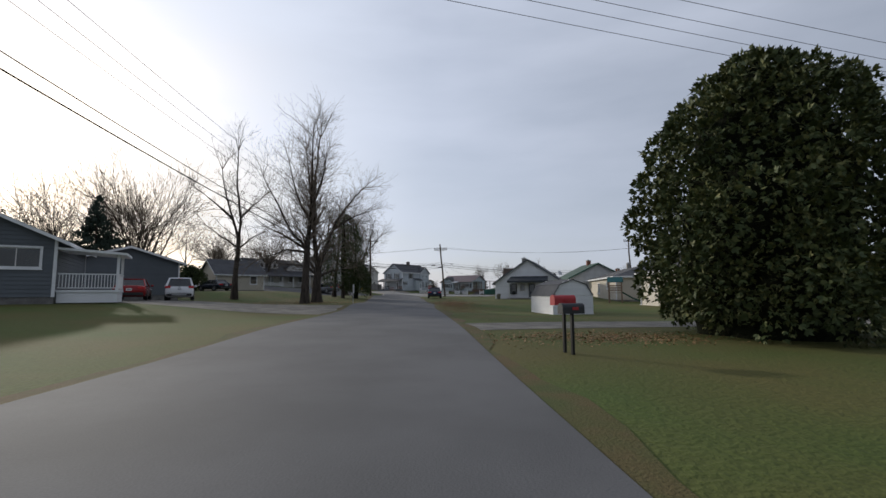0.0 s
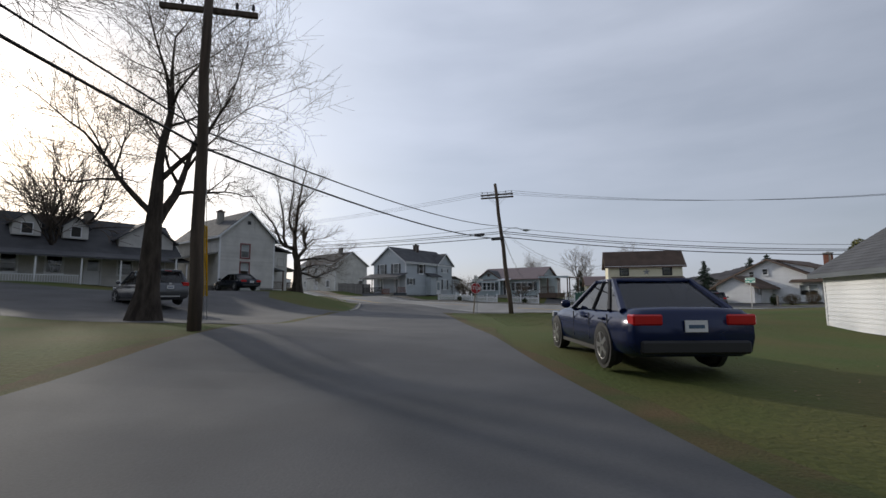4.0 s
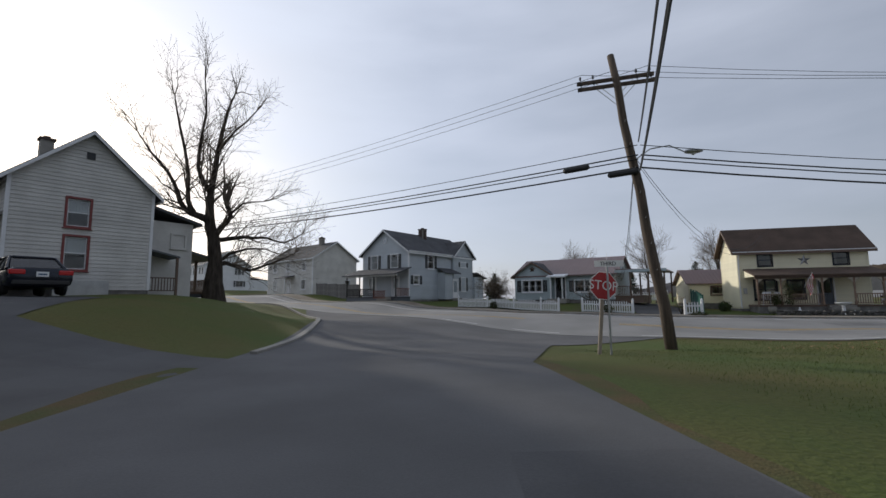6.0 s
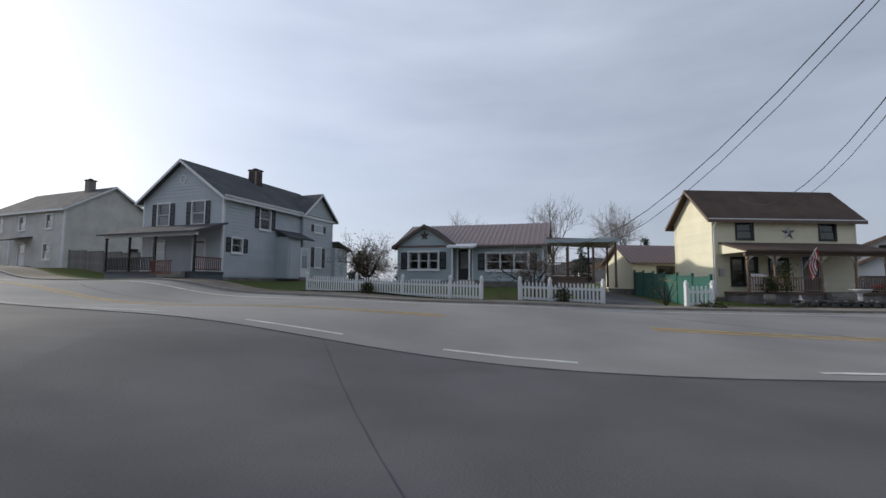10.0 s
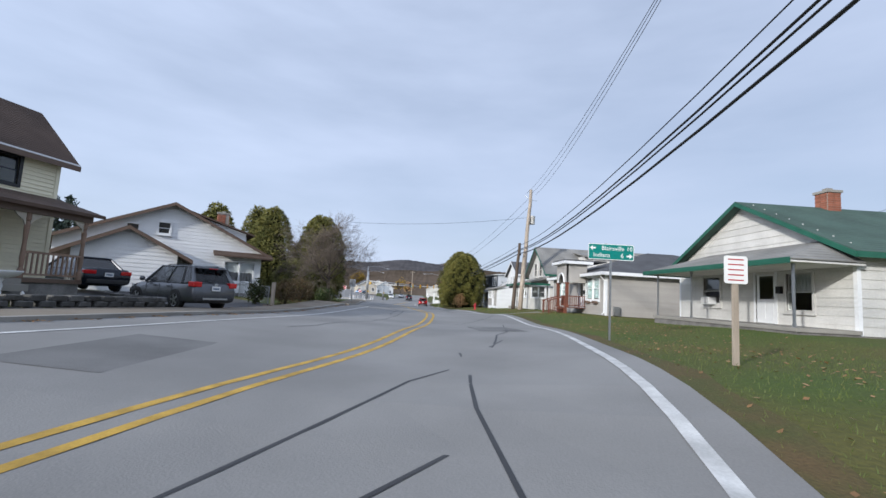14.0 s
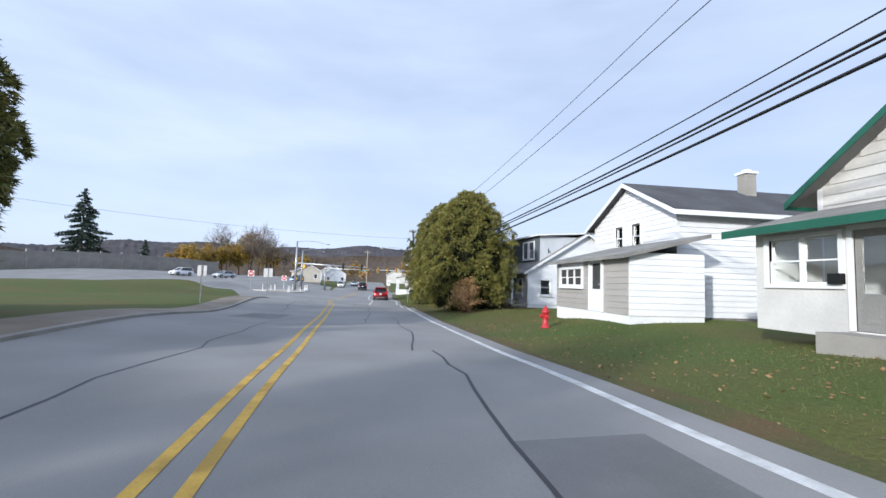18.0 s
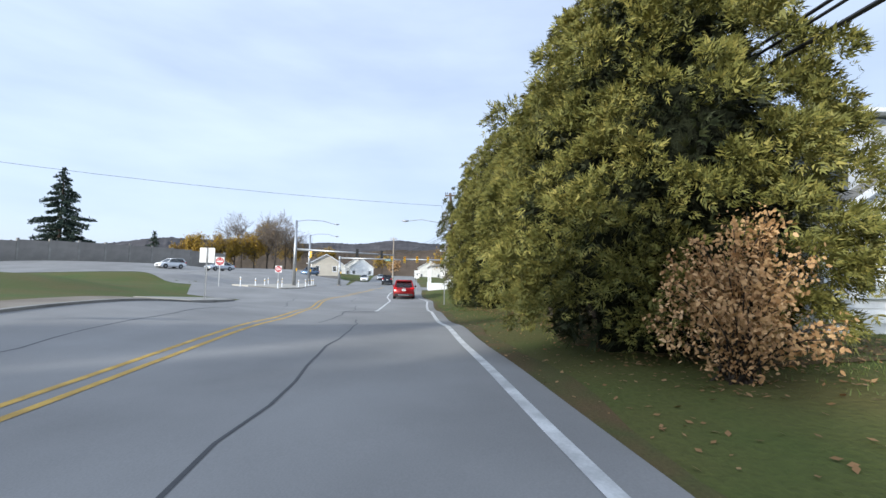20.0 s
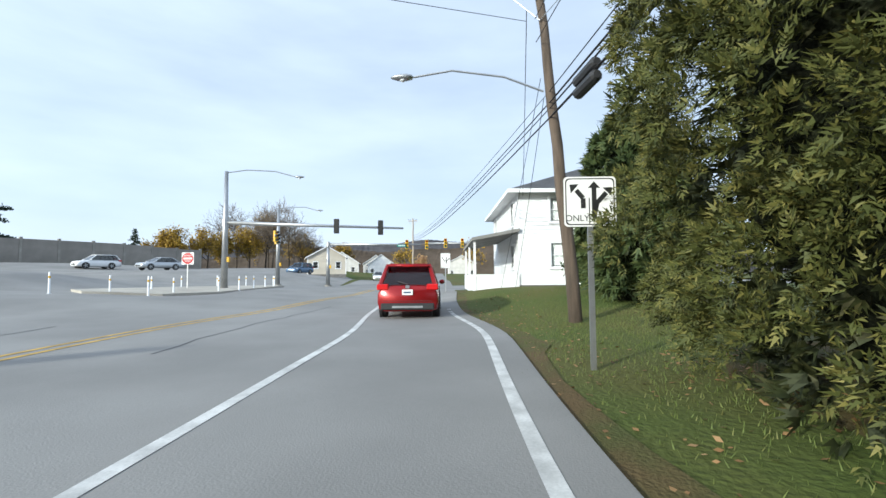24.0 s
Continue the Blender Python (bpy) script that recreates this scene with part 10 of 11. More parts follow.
def picket_fence(pts, label, group="picket fences"):
    """Posts at the points, rails and single pickets between them."""
    f = thing("picket_fence", pose(*pts[0]), label, "fence", group)
    o = V(pts[0])
    for p in pts:
        q = new("post", FENCE_POST)
        q.parent = f
        q.matrix_basis = Matrix.Translation(V(p) - o)
    for a, b in zip(pts, pts[1:]):
        a, b = V(a) - o, V(b) - o
        d = b - a
        flat = math.hypot(d.x, d.y)
        ang = math.degrees(math.atan2(d.y, d.x))
        for z in (0.22, 0.68):
            bm = bmesh.new()
            n = V((-d.y, d.x, 0)).normalized() * 0.02
            u = V((0, 0, 0.045))
            lo, hi = a + V((0, 0, z)), b + V((0, 0, z))
            r = [[bm.verts.new(p + q) for q in (n + u, n - u, -n - u, -n + u)] for p in (lo, hi)]
            for i in range(4):
                bm.faces.new((r[0][i], r[0][(i + 1) % 4], r[1][(i + 1) % 4], r[1][i]))
            part("rail", bm, M_WHITE, f)
        k = max(2, int(flat / 0.145))
        for i in range(k):
            t = (i + 0.5) / k
            q = new("picket", PICKET if 0.15 < t < 0.85 else SHORT_PICKET)
            q.parent = f
            q.matrix_basis = Matrix.Translation(a.lerp(b, t)) @ pose(0, 0, 0, 0, 0, ang) @ pose(0, -0.035, 0)
    return f


FA, FB = V((-0.1, 54.3, 0.67)), V((6.9, 47.2, 0.41))
picket_fence([tuple(FA.lerp(FB, t)) for t in (0, 0.33, 0.6, 0.85, 1.0)], "long white picket fence with capped posts")
picket_fence([(8.46, 46.7, 0.4), (9.5, 46.0, 0.36), (11.3, 44.9, 0.3)], "white picket fence beside the driveway")
picket_fence([(13.95, 43.3, 0.25), (14.78, 42.85, 0.25)], "short white picket fence section at the lawn corner")
picket_fence([(19.2, 63.5, 1.1), (22.5, 62.5, 1.1)], "white rail fence at the back of the driveway")


def board_fence(a, b, h, material, label, step=1.9):
    f = thing("board_fence", pose(*a), label, "fence")
    o, d = V(a), V(b) - V(a)
    n = max(1, round(d.length / step))
    ang = math.degrees(math.atan2(d.y, d.x))
    w = d.length / n
    bm = bmesh.new()
    box(bm, 0.004, -0.012, -0.1, w / 6 - 0.004, 0.012, h - 0.03)
    pm = finish(bm, "board", material)
    bm = bmesh.new()
    box(bm, 0, -0.03, h - 0.04, w, 0.03, h)
    tm = finish(bm, "top_rail", material)
    bm = bmesh.new()
    box(bm, -0.05, -0.05, -0.3, 0.05, 0.05, h + 0.08)
    qm = finish(bm, "post", material)
    for k in range(n + 1):
        p = d * k / n
        q = new("post", qm)
        q.parent = f
        q.matrix_basis = Matrix.Translation(p) @ pose(0, 0, 0, 0, 0, ang)
        if k < n:
            q = new("top_rail", tm)
            q.parent = f
            q.matrix_basis = Matrix.Translation(p) @ pose(0, 0, 0, 0, 0, ang)
            for i in range(6):
                q = new("board", pm)
                q.parent = f
                q.matrix_basis = Matrix.Translation(p) @ pose(0, 0, 0, 0, 0, ang) @ pose(i * w / 6, 0, 0)
    return f


board_fence((15.0, 43.1, 0.25), (18.3, 49.6, 0.6), 1.3, M_GREENFENCE, "solid green painted board fence")
board_fence((18.3, 49.6, 0.6), (19.4, 52.3, 0.75), 1.3, M_GREENFENCE, "solid green painted board fence")
board_fence((-17.5, 71.3, 2.0), (-11.2, 66.0, 1.6), 1.6, M_STONE, "weathered grey board fence beside the white house")
tagged(polygon("driveway_ranch", [(11.7, 41.0), (13.6, 40.2), (13.8, 43.2), (17.6, 50.2), (18.3, 60), (14.8, 60), (14.2, 53), (11.8, 45)], 0.02, M_DRIVE), "dark asphalt driveway between the fences", "driveway", kind="structure")
tagged(polygon("driveway_cream", [(27.9, 39.2), (34.4, 38.9), (36.4, 41.8), (39.0, 45.2), (37.0, 47), (34, 48.5), (29.5, 46.5), (28.5, 43)], 0.02, M_DRIVE), "asphalt driveway beside the retaining wall", "driveway", kind="structure")
tagged(polygon("path_grey", [(39.6, 29.0), (41.0, 29.2), (45.6, 24.6), (44.4, 23.9)], 0.025, M_CONC), "concrete path across the verge to the porch steps", "path", kind="structure")
tagged(polygon("path_cream", [(22.6, 42.6), (23.8, 42.3), (24.2, 45.2), (23.1, 45.5)], 0.02, M_CONC), "concrete path to the porch steps", "path", kind="structure")


def block_wall(pts, rows=3):
    """A low dry wall of split dark blocks along a line."""
    w = thing("retaining_wall", pose(0, 0, 0), "low curved retaining wall of dark split stone blocks", "wall")
    line = spline(pts, 0.36)
    rng = random.Random(3)
    kinds = []
    for k in range(4):
        bm = bmesh.new()
        box(bm, -0.17, -0.12, 0, 0.17, 0.12, 0.135)
        for v in bm.verts:
            v.co += V((rng.uniform(-0.02, 0.02), rng.uniform(-0.03, 0.03), rng.uniform(-0.012, 0.008)))
        kinds.append(finish(bm, "block", M_BLOCK, bevel=0.02))
    for r in range(rows):
        for i in range(len(line) - 1):
            a, b = line[i], line[i + 1]
            t = 0.5 if r % 2 else 0.0
            p = a * (1 - t) + b * t
            o = new("block", kinds[rng.randrange(4)])
            o.parent = w
            o.matrix_basis = pose(p[0], p[1], gz(p[0], p[1]) + 0.0 + r * 0.132, 0, 0, math.degrees(math.atan2(b[1] - a[1], b[0] - a[0])) + rng.uniform(-4, 4))
    return w


M_BLOCK = mat("dark_split_block", (0.10, 0.098, 0.092), 0.92, vary=0.25, scale=5, fine=30, bump=0.7, dist=0.02, rand=0.3)
block_wall([(20.0, 43.3), (20.6, 42.7), (22, 42.1), (23.7, 41.55), (25.5, 41.05), (26.7, 40.95), (27.4, 41.6), (27.7, 43.2)])


def birdbath(x, y):
    t = thing("birdbath", turn(x, y, 0, gz(x, y) + 0.1), "white cast stone birdbath on the lawn", "birdbath")
    bm = bmesh.new()
    lathe(bm, [(0.22, 0), (0.22, 0.06), (0.14, 0.12), (0.09, 0.3), (0.11, 0.42), (0.08, 0.5), (0.13, 0.6)], 14)
    part("pedestal", bm, M_WHITE, t, smooth=True)
    bm = bmesh.new()
    lathe(bm, [(0.13, 0.6), (0.34, 0.66), (0.44, 0.76), (0.45, 0.79), (0.41, 0.79), (0.3, 0.7), (0.05, 0.68)], 18)
    part("basin", bm, M_WHITE, t, smooth=True)
    return t


birdbath(23.9, 43.1)


def lawn_statue(x, y, h, label):
    bm = bmesh.new()
    lathe(bm, [(0.3 * h, 0), (0.3 * h, 0.1 * h), (0.18 * h, 0.14 * h), (0.22 * h, 0.4 * h), (0.16 * h, 0.66 * h), (0.09 * h, 0.72 * h), (0.13 * h, 0.85 * h), (0.04 * h, h)], 10)
    o = part("lawn_statue", bm, M_WHITE, None, smooth=True)
    o.matrix_world = turn(x, y, 0, gz(x, y) + 0.08)
    return tagged(o, label, "statue")


lawn_statue(24.5, 43.0, 0.32, "small white stone lawn ornament beside the birdbath")
lawn_statue(22.3, 44.6, 0.45, "small white stone lawn ornament by the steps")
lawn_statue(20.9, 45.2, 0.4, "small pale stone lawn ornament by the porch")


def flowerpot(x, y, z, s=1.0):
    t = thing("flowerpot", turn(x, y, 0, z), "pale clay flowerpot by the porch", "flowerpot")
    bm = bmesh.new()
    lathe(bm, [(0.14 * s, 0), (0.22 * s, 0.22 * s), (0.23 * s, 0.34 * s), (0.2 * s, 0.4 * s), (0.22 * s, 0.43 * s), (0.18 * s, 0.42 * s)], 14)
    part("pot", bm, M_CONC, t, smooth=True)
    return t


flowerpot(20.75, 44.95, gz(20.75, 44.95) + 0.05, 1.1)


def climber(x, y, z, h, seed):
    t = thing("potted_plant", turn(x, y, 0, z), "leafy climbing plant at the porch rail", "plant")
    rng = np.random.default_rng(seed)
    n = 260
    c = np.stack([rng.normal(0, 0.16, n), rng.normal(0, 0.14, n), rng.uniform(0.1, h, n)], -1)
    o = tagged(new("leaves", arrays("leaves", flakes(rng, c, 0.09, 2, 5, 0.2, 0.05), 5, M_SHRUB)), "small green leaves", kind="stuff")
    o.parent = t
    bm = bmesh.new()
    pipe(bm, [(0, 0, 0), (0.04, 0.02, h * 0.5), (-0.03, 0.0, h)], [0.02, 0.014, 0.006], 5)
    part("stem", bm, M_BARK, t)
    return t


climber(22.0, 45.0, 0.85, 1.5, 5)
climber(21.3, 45.3, 0.85, 0.7, 6)


def porch_flag():
    t = thing("porch_flag", turn(22.85, 44.75, -60, 2.05), "red and white striped flag on a slanted staff", "flag")
    bm = bmesh.new()
    tube(bm, (0, 0, 0), (0.55, 0, 1.0), 0.014, 0.012, 7)
    part("staff", bm, M_WHITE, t)
    a, b = V((0.52, 0, 0.95)), V((0.2, 0, 0.36))
    for k in range(7):
        p, q = a.lerp(b, k / 7), a.lerp(b, (k + 1) / 7)
        bm = bmesh.new()
        rows = []
        for i in range(9):
            u = i / 8
            wob = V((0.05 * math.sin(6 * u + k * 0.4), 0.06 * math.sin(5 * u + k * 0.7), 0))
            rows.append((bm.verts.new(p + V((0.05 * u, 0, -0.95 * u)) + wob), bm.verts.new(q + V((0.05 * u, 0, -0.95 * u)) + wob)))
        for (c, d), (e, f) in zip(rows, rows[1:]):
            bm.faces.new((c, e, f, d))
        part("stripe", bm, M_SIGNRED if k % 2 == 0 else M_SIGNWHITE, t)
    return t


porch_flag()


def garden_chair(x, y, z, deg, label="white plastic garden chair on the porch"):
    t = thing("garden_chair", turn(x, y, deg, z), label, "chair", "porch chairs")
    boxpart("seat", M_WHITE, t, -0.25, -0.24, 0.38, 0.25, 0.24, 0.42, bevel=0.012)
    for k in range(5):
        boxpart("back_slat", M_WHITE, t, -0.23 + k * 0.1, 0.2, 0.42, -0.17 + k * 0.1, 0.23, 0.86)
    boxpart("top_rail", M_WHITE, t, -0.25, 0.195, 0.84, 0.25, 0.235, 0.9, bevel=0.01)
    for a in (-0.23, 0.2):
        for b in (-0.22, 0.2):
            boxpart("leg", M_WHITE, t, a, b, 0, a + 0.035, b + 0.035, 0.4)
        boxpart("armrest", M_WHITE, t, a - 0.01, -0.22, 0.6, a + 0.045, 0.22, 0.63)
    return t


garden_chair(21.1, 45.9, 0.88, 150)
garden_chair(21.9, 46.2, 0.88, 190)


def wire_fence(pts, h, label):
    """A chain-link fence: posts, a top rail and crossed wires."""
    f = thing("wire_fence", pose(*pts[0]), label, "fence")
    o = V(pts[0])
    for p in pts:
        bm = bmesh.new()
        tube(bm, V(p) - o - V((0, 0, 0.3)), V(p) - o + V((0, 0, h + 0.04)), 0.025, 0.025, 7)
        part("post", bm, M_GALV, f)
    for a, b in zip(pts, pts[1:]):
        a, b = V(a) - o, V(b) - o
        bm = bmesh.new()
        tube(bm, a + V((0, 0, h)), b + V((0, 0, h)), 0.018, 0.018, 6)
        part("top_rail", bm, M_GALV, f)
        n = int((b - a).length / 0.09)
        segs = []
        for k in range(-9, n):
            for s in (0, 9):
                lo, hi = (k + s) / n, (k + 9 - s) / n
                t0, t1 = max(0, min(1, lo)), max(0, min(1, hi))
                if abs(t1 - t0) < 0.004:
                    continue
                z0, z1 = (t0 - lo) / (hi - lo) * h, (t1 - lo) / (hi - lo) * h
                p, q = a.lerp(b, t0) + V((0, 0, z0 + 0.02)), a.lerp(b, t1) + V((0, 0, z1 + 0.02))
                segs.append(([p, q], [0.003, 0.003], 3))
        m = tagged(new("wire_mesh", limb_mesh("wire_mesh", segs, M_GALV)), "woven steel wire", kind="stuff")
        m.parent = f
    return f


wire_fence([(40.2, 44.0, 0.3), (37.6, 42.0, 0.15), (35.2, 40.6, 0.1)], 0.9, "low galvanised chain-link fence beside the driveway")
gp = thing("gate_post", turn(34.9, 40.3, 0), "weathered square wooden gate post", "post")
boxpart("shaft", M_POLE_LT, gp, -0.08, -0.08, -0.3, 0.08, 0.08, 1.15, bevel=0.015)

# hydrant
hy = thing("fire_hydrant", turn(62.9, 27.0, 0), "red cast-iron fire hydrant on the verge", "hydrant")
bm = bmesh.new()
lathe(bm, [(0.16, 0), (0.16, 0.05), (0.1, 0.07), (0.1, 0.5), (0.14, 0.52), (0.14, 0.56), (0.1, 0.6), (0.06, 0.7), (0.03, 0.72), (0.03, 0.76)], 14)
part("barrel", bm, M_SIGNRED, hy, smooth=True)
for a in (0, 90, 180):
    bm = bmesh.new()
    lathe(bm, [(0.05, 0.08), (0.05, 0.15), (0.065, 0.15), (0.065, 0.19), (0.03, 0.2)], 10, pose(0, 0, 0.4, 0, 0, a) @ pose(0, 0, 0, 0, 90, 0))
    part("outlet", bm, M_SIGNRED, hy)


def mailbox(x, y, deg, paint, label, h=1.05):
    t = thing("mailbox", turn(x, y, deg), label, "mailbox", "twin mailboxes")
    bm = bmesh.new()
    prof = [(-0.09, 0)] + [(-0.09 * math.cos(radians(a)), 0.13 + 0.09 * math.sin(radians(a))) for a in range(0, 181, 20)] + [(0.09, 0)]
    prism(bm, [(p[0], h + p[1]) for p in prof], -0.26, 0.26)
    part("box", bm, paint, t)
    b = bmesh.new()
    prism(b, [(p[0] * 1.06, h + p[1] * 1.03) for p in prof], -0.285, -0.262)
    part("door", b, paint, t)
    boxpart("post", M_IRON, t, -0.03, -0.03, -0.4, 0.03, 0.03, h)
    boxpart("flag", M_SIGNRED, t, 0.1, -0.05, h + 0.08, 0.11, 0.1, h + 0.14)
    return t


mb = mailbox(7.2, -48.62, -72, M_BLACK, "black metal mailbox with white lettering on a dark post", 0.86)
for a, e, z in ((-0.07, 0.06, 0.99), (-0.17, -0.02, 0.9), (0.0, 0.17, 0.9)):
    boxpart("lettering_bar", M_WHITE, mb, -0.096, a, z, -0.0905, e, z + 0.05)
mailbox(7.12, -48.3, -72, M_SIGNRED, "red metal mailbox on a dark post", 1.03)


def play_tower(x, y, deg):
    """A timber play tower with a fabric roof, a platform, a ladder and a slide."""
    t = thing("play_tower", turn(x, y, deg), "timber play tower with teal fabric roof and green slide", "playset")
    for a in (-0.65, 0.65):
        for c in (-0.65, 0.65):
            boxpart("post", M_PORCHWOOD, t, a - 0.045, c - 0.045, -0.1, a + 0.045, c + 0.045, 2.35)
    for k in range(6):
        boxpart("platform_board", M_PORCHWOOD, t, -0.7, -0.7 + 0.235 * k, 1.1, 0.7, -0.48 + 0.235 * k, 1.14)
    for c in (-0.7, 0.66):
        for z in (1.35, 1.6, 1.85):
            boxpart("rail", M_PORCHWOOD, t, -0.7, c, z, 0.7, c + 0.04, z + 0.1)
    b = bmesh.new()
    slab(b, (-0.8, -0.8, 2.3), (0.8, -0.8, 2.3), (0.8, 0, 2.85), (-0.8, 0, 2.85), 0.03)
    slab(b, (0.8, 0.8, 2.3), (-0.8, 0.8, 2.3), (-0.8, 0, 2.85), (0.8, 0, 2.85), 0.03)
    part("canopy", b, M_TEALFABRIC, t)
    for z in (0.25, 0.55, 0.85):
        boxpart("rung", M_PORCHWOOD, t, -0.7, -0.3, z, -0.64, 0.3, z + 0.06)
    b = bmesh.new()
    for p, q in (((0.7, 1.12), (1.7, 0.5)), ((1.7, 0.5), (2.4, 0.22)), ((2.4, 0.22), (2.9, 0.16))):
        slab(b, (p[0], -0.26, p[1]), (q[0], -0.26, q[1]), (q[0], 0.26, q[1]), (p[0], 0.26, p[1]), 0.04)
        for c in (-0.28, 0.25):
            slab(b, (p[0], c, p[1] + 0.14), (q[0], c, q[1] + 0.14), (q[0], c + 0.03, q[1] + 0.14), (p[0], c + 0.03, p[1] + 0.14), 0.18)
    part("slide", b, M_SLIDE, t)
    return t


play_tower(23.9, -9.3, -25)


def gambrel_shed():
    t = thing("garden_shed", turn(12.0, -28.6, 7, -0.72), "white clapboard garden shed with grey gambrel roof", "shed")
    W, D, E = 2.75, 4.3, 1.3
    gam = [(0, E), (0.45, E + 0.72), (W / 2, E + 1.05), (W - 0.45, E + 0.72), (W, E)]
    # the street side and the gable ends in lapped boards
    n = 10
    for k in range(n):
        z = 0.05 + k * (E - 0.05) / n
        hgt = (E - 0.05) / n
        for nm, b0 in (("front", (0, -0.012 - 0.01, W, 0.05)), ("back", (0, D - 0.05, W, D + 0.02))):
            boxpart("board", M_WHITESID, t, b0[0], b0[1], z, b0[2], b0[3], z + hgt - 0.008)
        boxpart("board", M_WHITESID, t, -0.022, 0.05, z, 0.05, D - 0.05, z + hgt - 0.008)
        boxpart("board", M_WHITESID, t, W - 0.05, 0.05, z, W + 0.022, D - 0.05, z + hgt - 0.008)
    for y0 in (-0.02, D - 0.04):
        bm = bmesh.new()
        prism(bm, gam, y0, y0 + 0.06)
        part("gable", bm, M_WHITESID, t)
        for k in range(7):
            z = E + 0.03 + k * 0.15
            half = W / 2 - (0.45 * (z - E) / 0.72 if z < E + 0.72 else 0.45 + (W / 2 - 0.45) * (z - E - 0.72) / 0.33) - 0.08
            if half > 0.1:
                boxpart("board", M_WHITESID, t, W / 2 - half, y0 - 0.018, z, W / 2 + half, y0 + 0.078, z + 0.14)
    for (xa, za), (xb, zb) in zip(gam, gam[1:]):
        bm = bmesh.new()
        dx, dz = xb - xa, zb - za
        ln = math.hypot(dx, dz)
        nx, nz = -dz / ln * 0.05, dx / ln * 0.05
        prism(bm, [(xa - dx / ln * 0.06, za - dz / ln * 0.06), (xb, zb), (xb + nx, zb + nz), (xa - dx / ln * 0.06 + nx, za - dz / ln * 0.06 + nz)], -0.12, D + 0.12)
        part("roof_slope", bm, M_SH_GREY, t)
    for x in (-0.03, W - 0.04):
        for y in (-0.03, D - 0.04):
            boxpart("corner_board", M_WHITE, t, x, y, 0, x + 0.07, y + 0.07, E)
    boxpart("skid", M_WOODRED, t, 0, 0.1, -0.25, W, D - 0.1, 0.05)
    return t


gambrel_shed()


# things round the back porch house
gr = thing("kettle_grill", turn(14.6, 2.0, 20), "black kettle grill on tripod legs", "grill")
bm = bmesh.new()
lathe(bm, [(0.05, 0.62), (0.24, 0.7), (0.28, 0.84), (0.28, 0.86), (0.24, 1.0), (0.08, 1.1), (0.02, 1.12)], 16)
part("bowl", bm, M_BLACK, gr, smooth=True)
for a in (0, 120, 240):
    bm = bmesh.new()
    tube(bm, (0.1 * math.cos(radians(a)), 0.1 * math.sin(radians(a)), 0.68), (0.32 * math.cos(radians(a)), 0.32 * math.sin(radians(a)), 0), 0.014, 0.014, 6)
    part("leg", bm, M_GALV, gr)
dish = thing("satellite_dish", turn(20.9, 1.9, 0, 3.0), "grey satellite dish on the house eave", "satellite dish")
bm = bmesh.new()
lathe(bm, [(0.03, 0), (0.2, 0.03), (0.33, 0.1), (0.35, 0.12), (0.33, 0.12), (0.2, 0.05), (0.03, 0.02)], 18, pose(0, 0, 0.35, 60, 0, 30))
part("reflector", bm, M_ALU, dish, smooth=True)
bm = bmesh.new()
pipe(bm, [(0, 0, -0.3), (0, 0, 0.2), (0, -0.05, 0.35)], 0.025, 6)
part("mount", bm, M_GALV, dish)
bn = thing("litter_bin", turn(12.6, 2.2, 0), "grey lidded rubbish bin by the wall", "bin")
bm = bmesh.new()
lathe(bm, [(0.22, 0), (0.27, 0.65), (0.29, 0.66)], 14)
part("tub", bm, M_CONC, bn, smooth=True)
bm = bmesh.new()
lathe(bm, [(0.3, 0.66), (0.3, 0.7), (0.1, 0.76), (0.03, 0.78)], 14)
part("lid", bm, M_CONC, bn, smooth=True)

# guy wires of the side street pole with yellow guards
for dx, nm in ((0.0, "a"), (0.35, "b")):
    g = thing("guy_wire", pose(-5.0, 4.3, gz(-5.0, 4.3)), "steel guy wire with yellow guard tube", "guy wire", "guy wires")
    top, foot = V((-0.1, 0.05, 6.6)), V((-2.1 - dx * 0.2, 4.3 + dx, 0.0))
    bm = bmesh.new()
    tube(bm, foot, top, 0.01, 0.01, 5)
    part("wire", bm, M_GALV, g)
    bm = bmesh.new()
    tube(bm, foot.lerp(top, 0.12), foot.lerp(top, 0.42), 0.035, 0.03, 8)
    part("guard", bm, M_SIGYEL, g)


def pale_far_house(x, y, deg, W, D, H, rise, z, siding, roof, label):
    h = house(x, y, deg, z, label)
    front = [(0.9, 1.0, 0.8, 1.1), (W - 1.7, 1.0, 0.8, 1.1), (W / 2 - 0.4, 2.7, 0.8, 1.0)]
    fm = walls(h, W, D, H, (siding, siding), (holes_of(front[:2]), [], [], []), rise, "front back", boards=(False,) * 4)
    put_windows(h, fm, 0, front[:2])
    gable_roof(h, W, D, H, rise, roof, axis="y", over=0.35, eave=0.35)
    return h


pale_far_house(168.6, 54.5, -72, 6.4, 8.0, 3.0, 1.8, 0.3, M_BEIGE, M_SH_GREY, "small beige gabled building at the junction")
pale_far_house(200, 60, -80, 8, 10, 3.2, 2.6, 0.0, M_OLDWHITE, M_SH_GREY, "white gabled house on the far street")
pale_far_house(226, 54, -85, 8, 10, 3.4, 3.0, 0.0, M_WHITESID, M_SH_BROWN, "white gabled house on the far street")
pale_far_house(252, 60, -85, 9, 10, 4.4, 3.0, 0.0, M_OLDWHITE, M_SH_GREY, "pale gabled house on the far street")
pale_far_house(236, 30, -92, 9, 10, 4.6, 2.4, -0.6, M_OLDWHITE, M_SH_GREY, "pale house on the far side of the street")


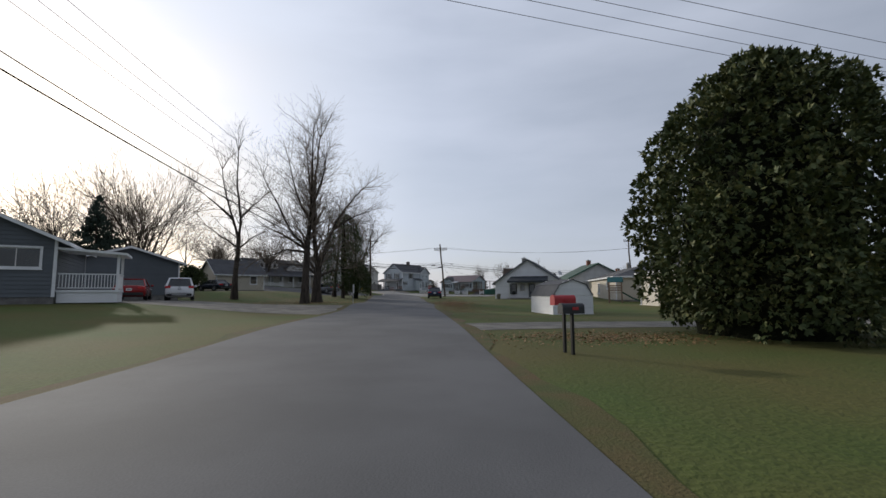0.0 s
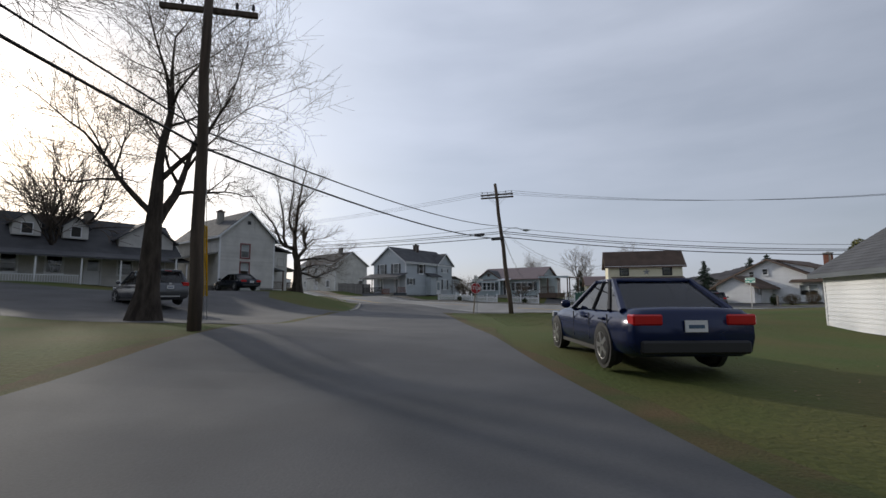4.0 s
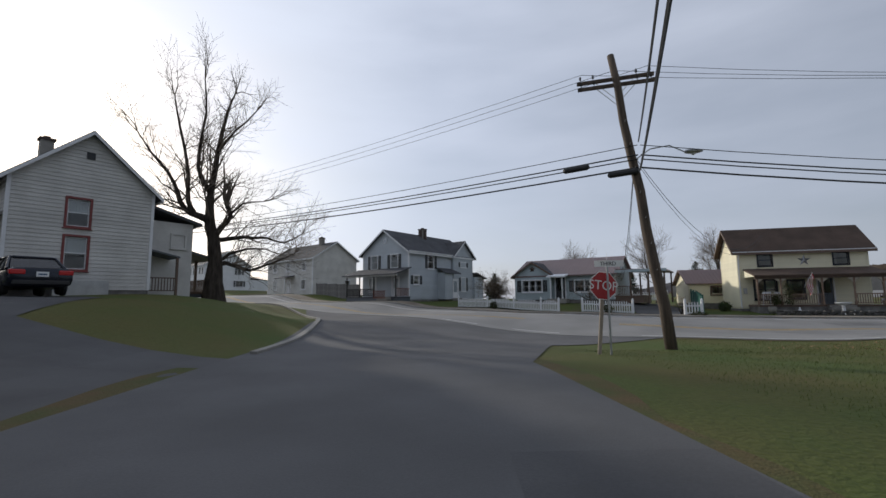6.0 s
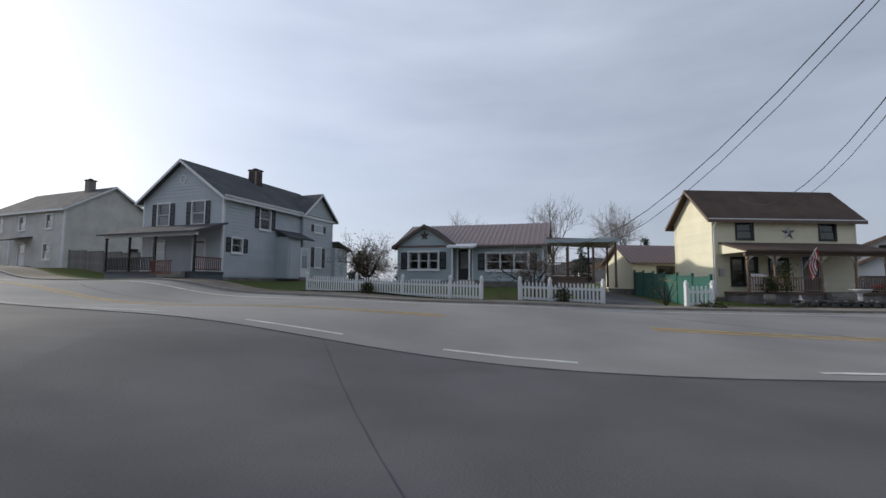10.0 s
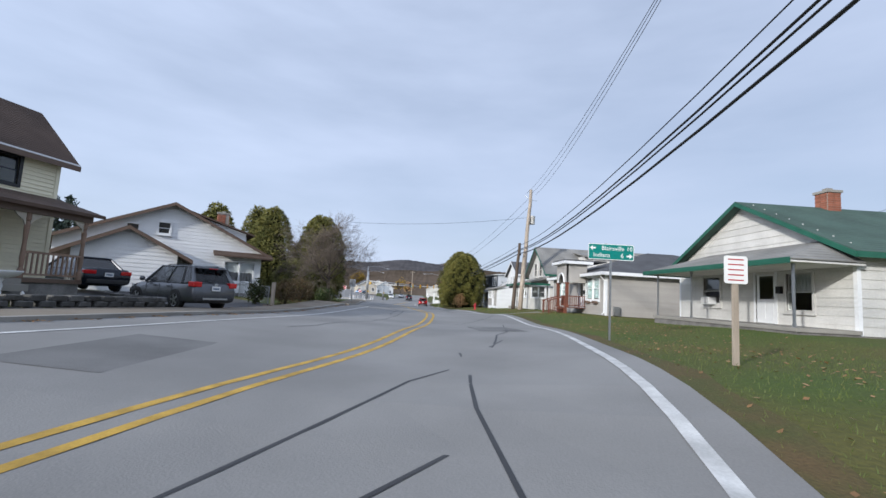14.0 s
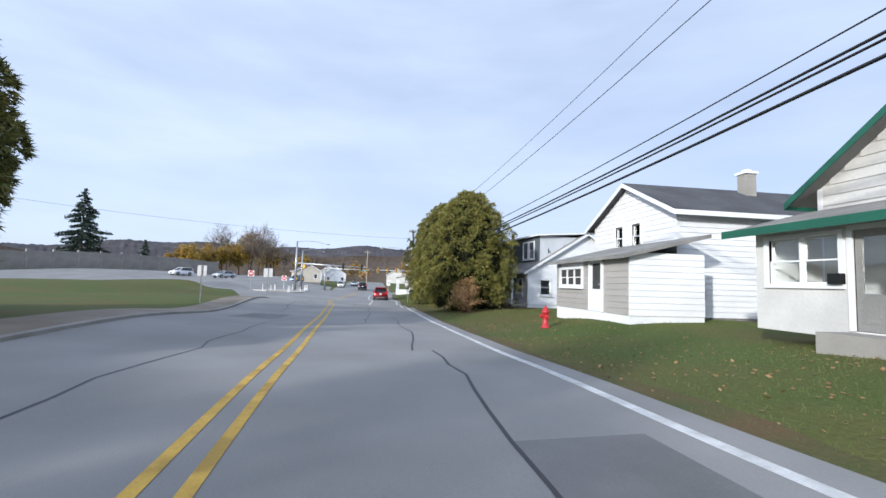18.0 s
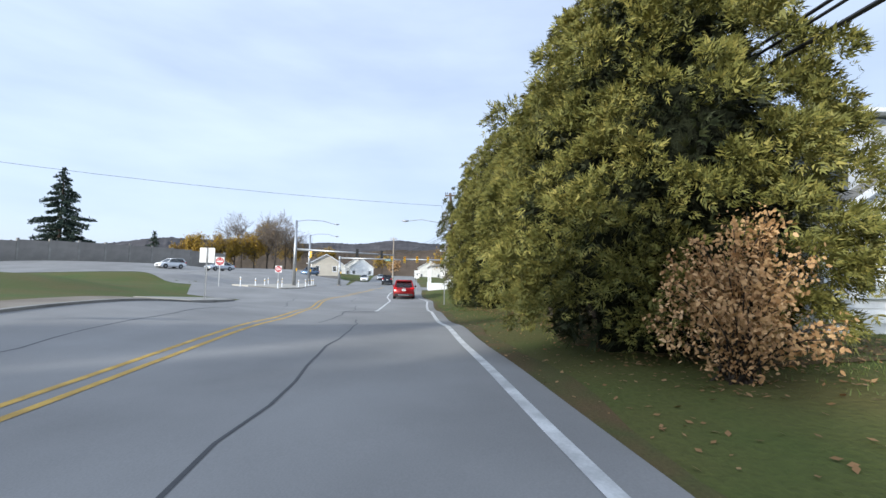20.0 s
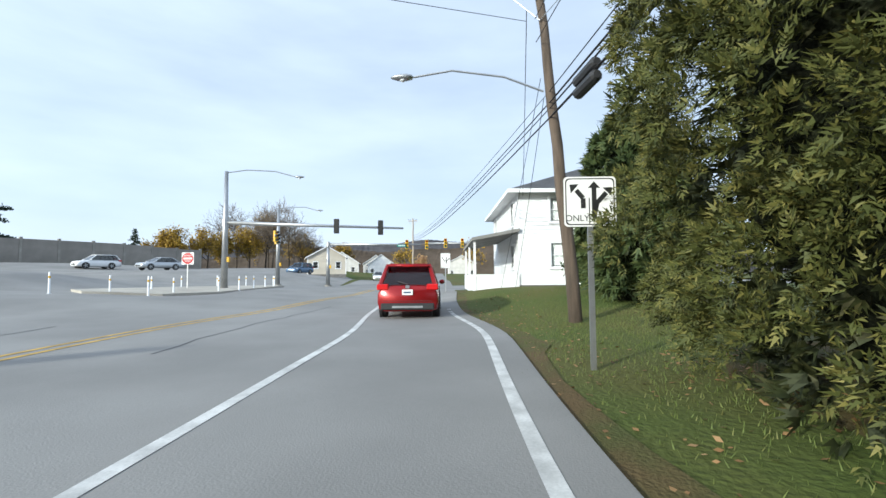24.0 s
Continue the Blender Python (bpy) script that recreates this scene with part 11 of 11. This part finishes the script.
# ---- leaves and grass ----
def strewn(name, n, draw, size, material, seed, label, lift=0.01, kind="leaf"):
    """Flat leaves (or upright blades) strewn over the land."""
    rng = np.random.default_rng(seed)
    xy = draw(rng, n)
    n = len(xy)
    z = lie(xy[:, 0], xy[:, 1]) + lift
    th = rng.uniform(0, 6.28319, n)
    s = size * rng.uniform(0.6, 1.4, n)
    u = np.stack([np.cos(th), np.sin(th), rng.normal(0, 0.25, n)], -1) * s[:, None]
    w = np.stack([-np.sin(th), np.cos(th), rng.normal(0, 0.25, n)], -1) * s[:, None] * 0.6
    c = np.stack([xy[:, 0], xy[:, 1], z], -1)
    if kind == "leaf":
        v = np.stack([c - u, c + w, c + u, c - w], 1)
        k = 4
    else:
        up = np.stack([rng.normal(0, 0.35, n), rng.normal(0, 0.35, n), np.ones(n)], -1) * s[:, None]
        e = u * 0.09
        v = np.stack([c - e, c + e, c + up], 1)
        k = 3
    return tagged(new(name, arrays(name, v, k, material)), label, "leaves" if kind == "leaf" else "grass", kind="stuff")


def along(line, lo, hi, reach=None):
    """Draws spots beside a line, between two offsets from it (left is positive), or from its own reach to that side."""
    nrm = normals2(line)

    def draw(rng, n):
        i = rng.integers(0, len(line), n)
        far = rng.uniform(lo, hi, n) + (line[i, reach] if reach else 0)
        return line[i, :2] + nrm[i] * far[:, None] + rng.normal(0, 0.12 if reach else 0.4, (n, 2))
    return draw


def blob(x, y, rx, ry):
    return lambda rng, n: np.array((x, y)) + rng.normal(0, 0.42, (n, 2)) * np.array((rx, ry))


side_n = SIDE[(SIDE[:, 1] > -34) & (SIDE[:, 1] < 10)]
strewn("fallen_leaves", 26000, blob(5.9, -17, 2.6, 13), 0.022, M_FALLEN, 1, "brown fallen leaves strewn on the verge", 0.015)
strewn("fallen_leaves", 3000, blob(9.0, -45.5, 4, 2), 0.035, M_FALLEN, 2, "brown fallen leaves strewn by the mailboxes", 0.015)
strewn("fallen_leaves", 5000, blob(-8, -15, 6, 12), 0.035, M_FALLEN, 3, "brown fallen leaves under the street trees", 0.015)
north = MAIN[span(-3, 41)]
strewn("fallen_leaves", 2600, along(north, -0.15, 0.3, 2), 0.04, M_FALLEN, 4, "dry leaves gathered along the kerb", 0.06)
strewn("fallen_leaves", 1500, along(MAIN[span(1, 40)], 1.5, 2.8, 2), 0.04, M_FALLEN, 5, "dry leaves strewn along the footway edge", 0.05)
south = MAIN[span(12, 112)]
strewn("fallen_leaves", 5200, along(south, -9.5, -5.2), 0.034, M_FALLEN, 6, "dry leaves strewn over the verge", 0.02)
strewn("fallen_leaves", 6000, lambda rng, n: np.stack([rng.uniform(72, 100, n), rng.uniform(22.5, 28.5, n)], -1), 0.034, M_FALLEN, 7, "leaf litter under the arborvitae row", 0.02)
strewn("grass", 60000, along(MAIN[span(60, 112)], -14, -8.2), 0.05, M_BLADES, 8, "uneven green grass blades on the verge", 0.0, "blade")
strewn("grass", 60000, along(MAIN[span(10, 60)], -11, -5.0), 0.04, M_BLADES, 9, "uneven green grass blades on the verge", 0.0, "blade")
strewn("grass", 26000, lambda rng, n: np.stack([rng.uniform(2.8, 12, n), rng.uniform(10, 29, n)], -1), 0.04, M_BLADES, 10, "uneven green grass blades at the corner", 0.0, "blade")
strewn("grass", 14000, lambda rng, n: np.stack([rng.uniform(18.5, 28, n), rng.uniform(42.2, 45.3, n)], -1), 0.04, M_BLADES, 11, "uneven green grass blades on the lawn", 0.0, "blade")
strewn("ivy", 9000, lambda rng, n: (lambda t: np.stack([-0.3 + 7.4 * t, 54.1 - 7.2 * t], -1) + rng.normal(0, 0.16, (n, 2)))(rng.random(n)), 0.05, M_SHRUB, 12, "low ivy along the foot of the fence", 0.1)
strewn("ivy", 4000, lambda rng, n: (lambda t: np.stack([8.3 + 3.4 * t, 46.5 - 1.7 * t], -1) + rng.normal(0, 0.16, (n, 2)))(rng.random(n)), 0.05, M_SHRUB, 13, "low ivy along the foot of the fence", 0.1)
shrub(9.9, 45.7, 0.7, 0.3, 301, "small dark shrub at the fence foot", M_SHRUB, 300, 0.08)
shrub(2.6, 51.1, 0.6, 0.3, 302, "small dark shrub at the fence foot", M_SHRUB, 300, 0.08)
shrub(14.4, 42.6, 0.3, 0.6, 303, "low plants at the fence foot", M_SHRUB, 300, 0.07)
shrub(19.2, 47.6, 0.7, 0.45, 304, "rounded green shrub beside the cream house", M_YEW, 700, 0.08)
shrub(14.6, 45.0, 1.4, 0.7, 305, "bare twiggy shrub before the green fence", M_RUST, 90, 0.05)
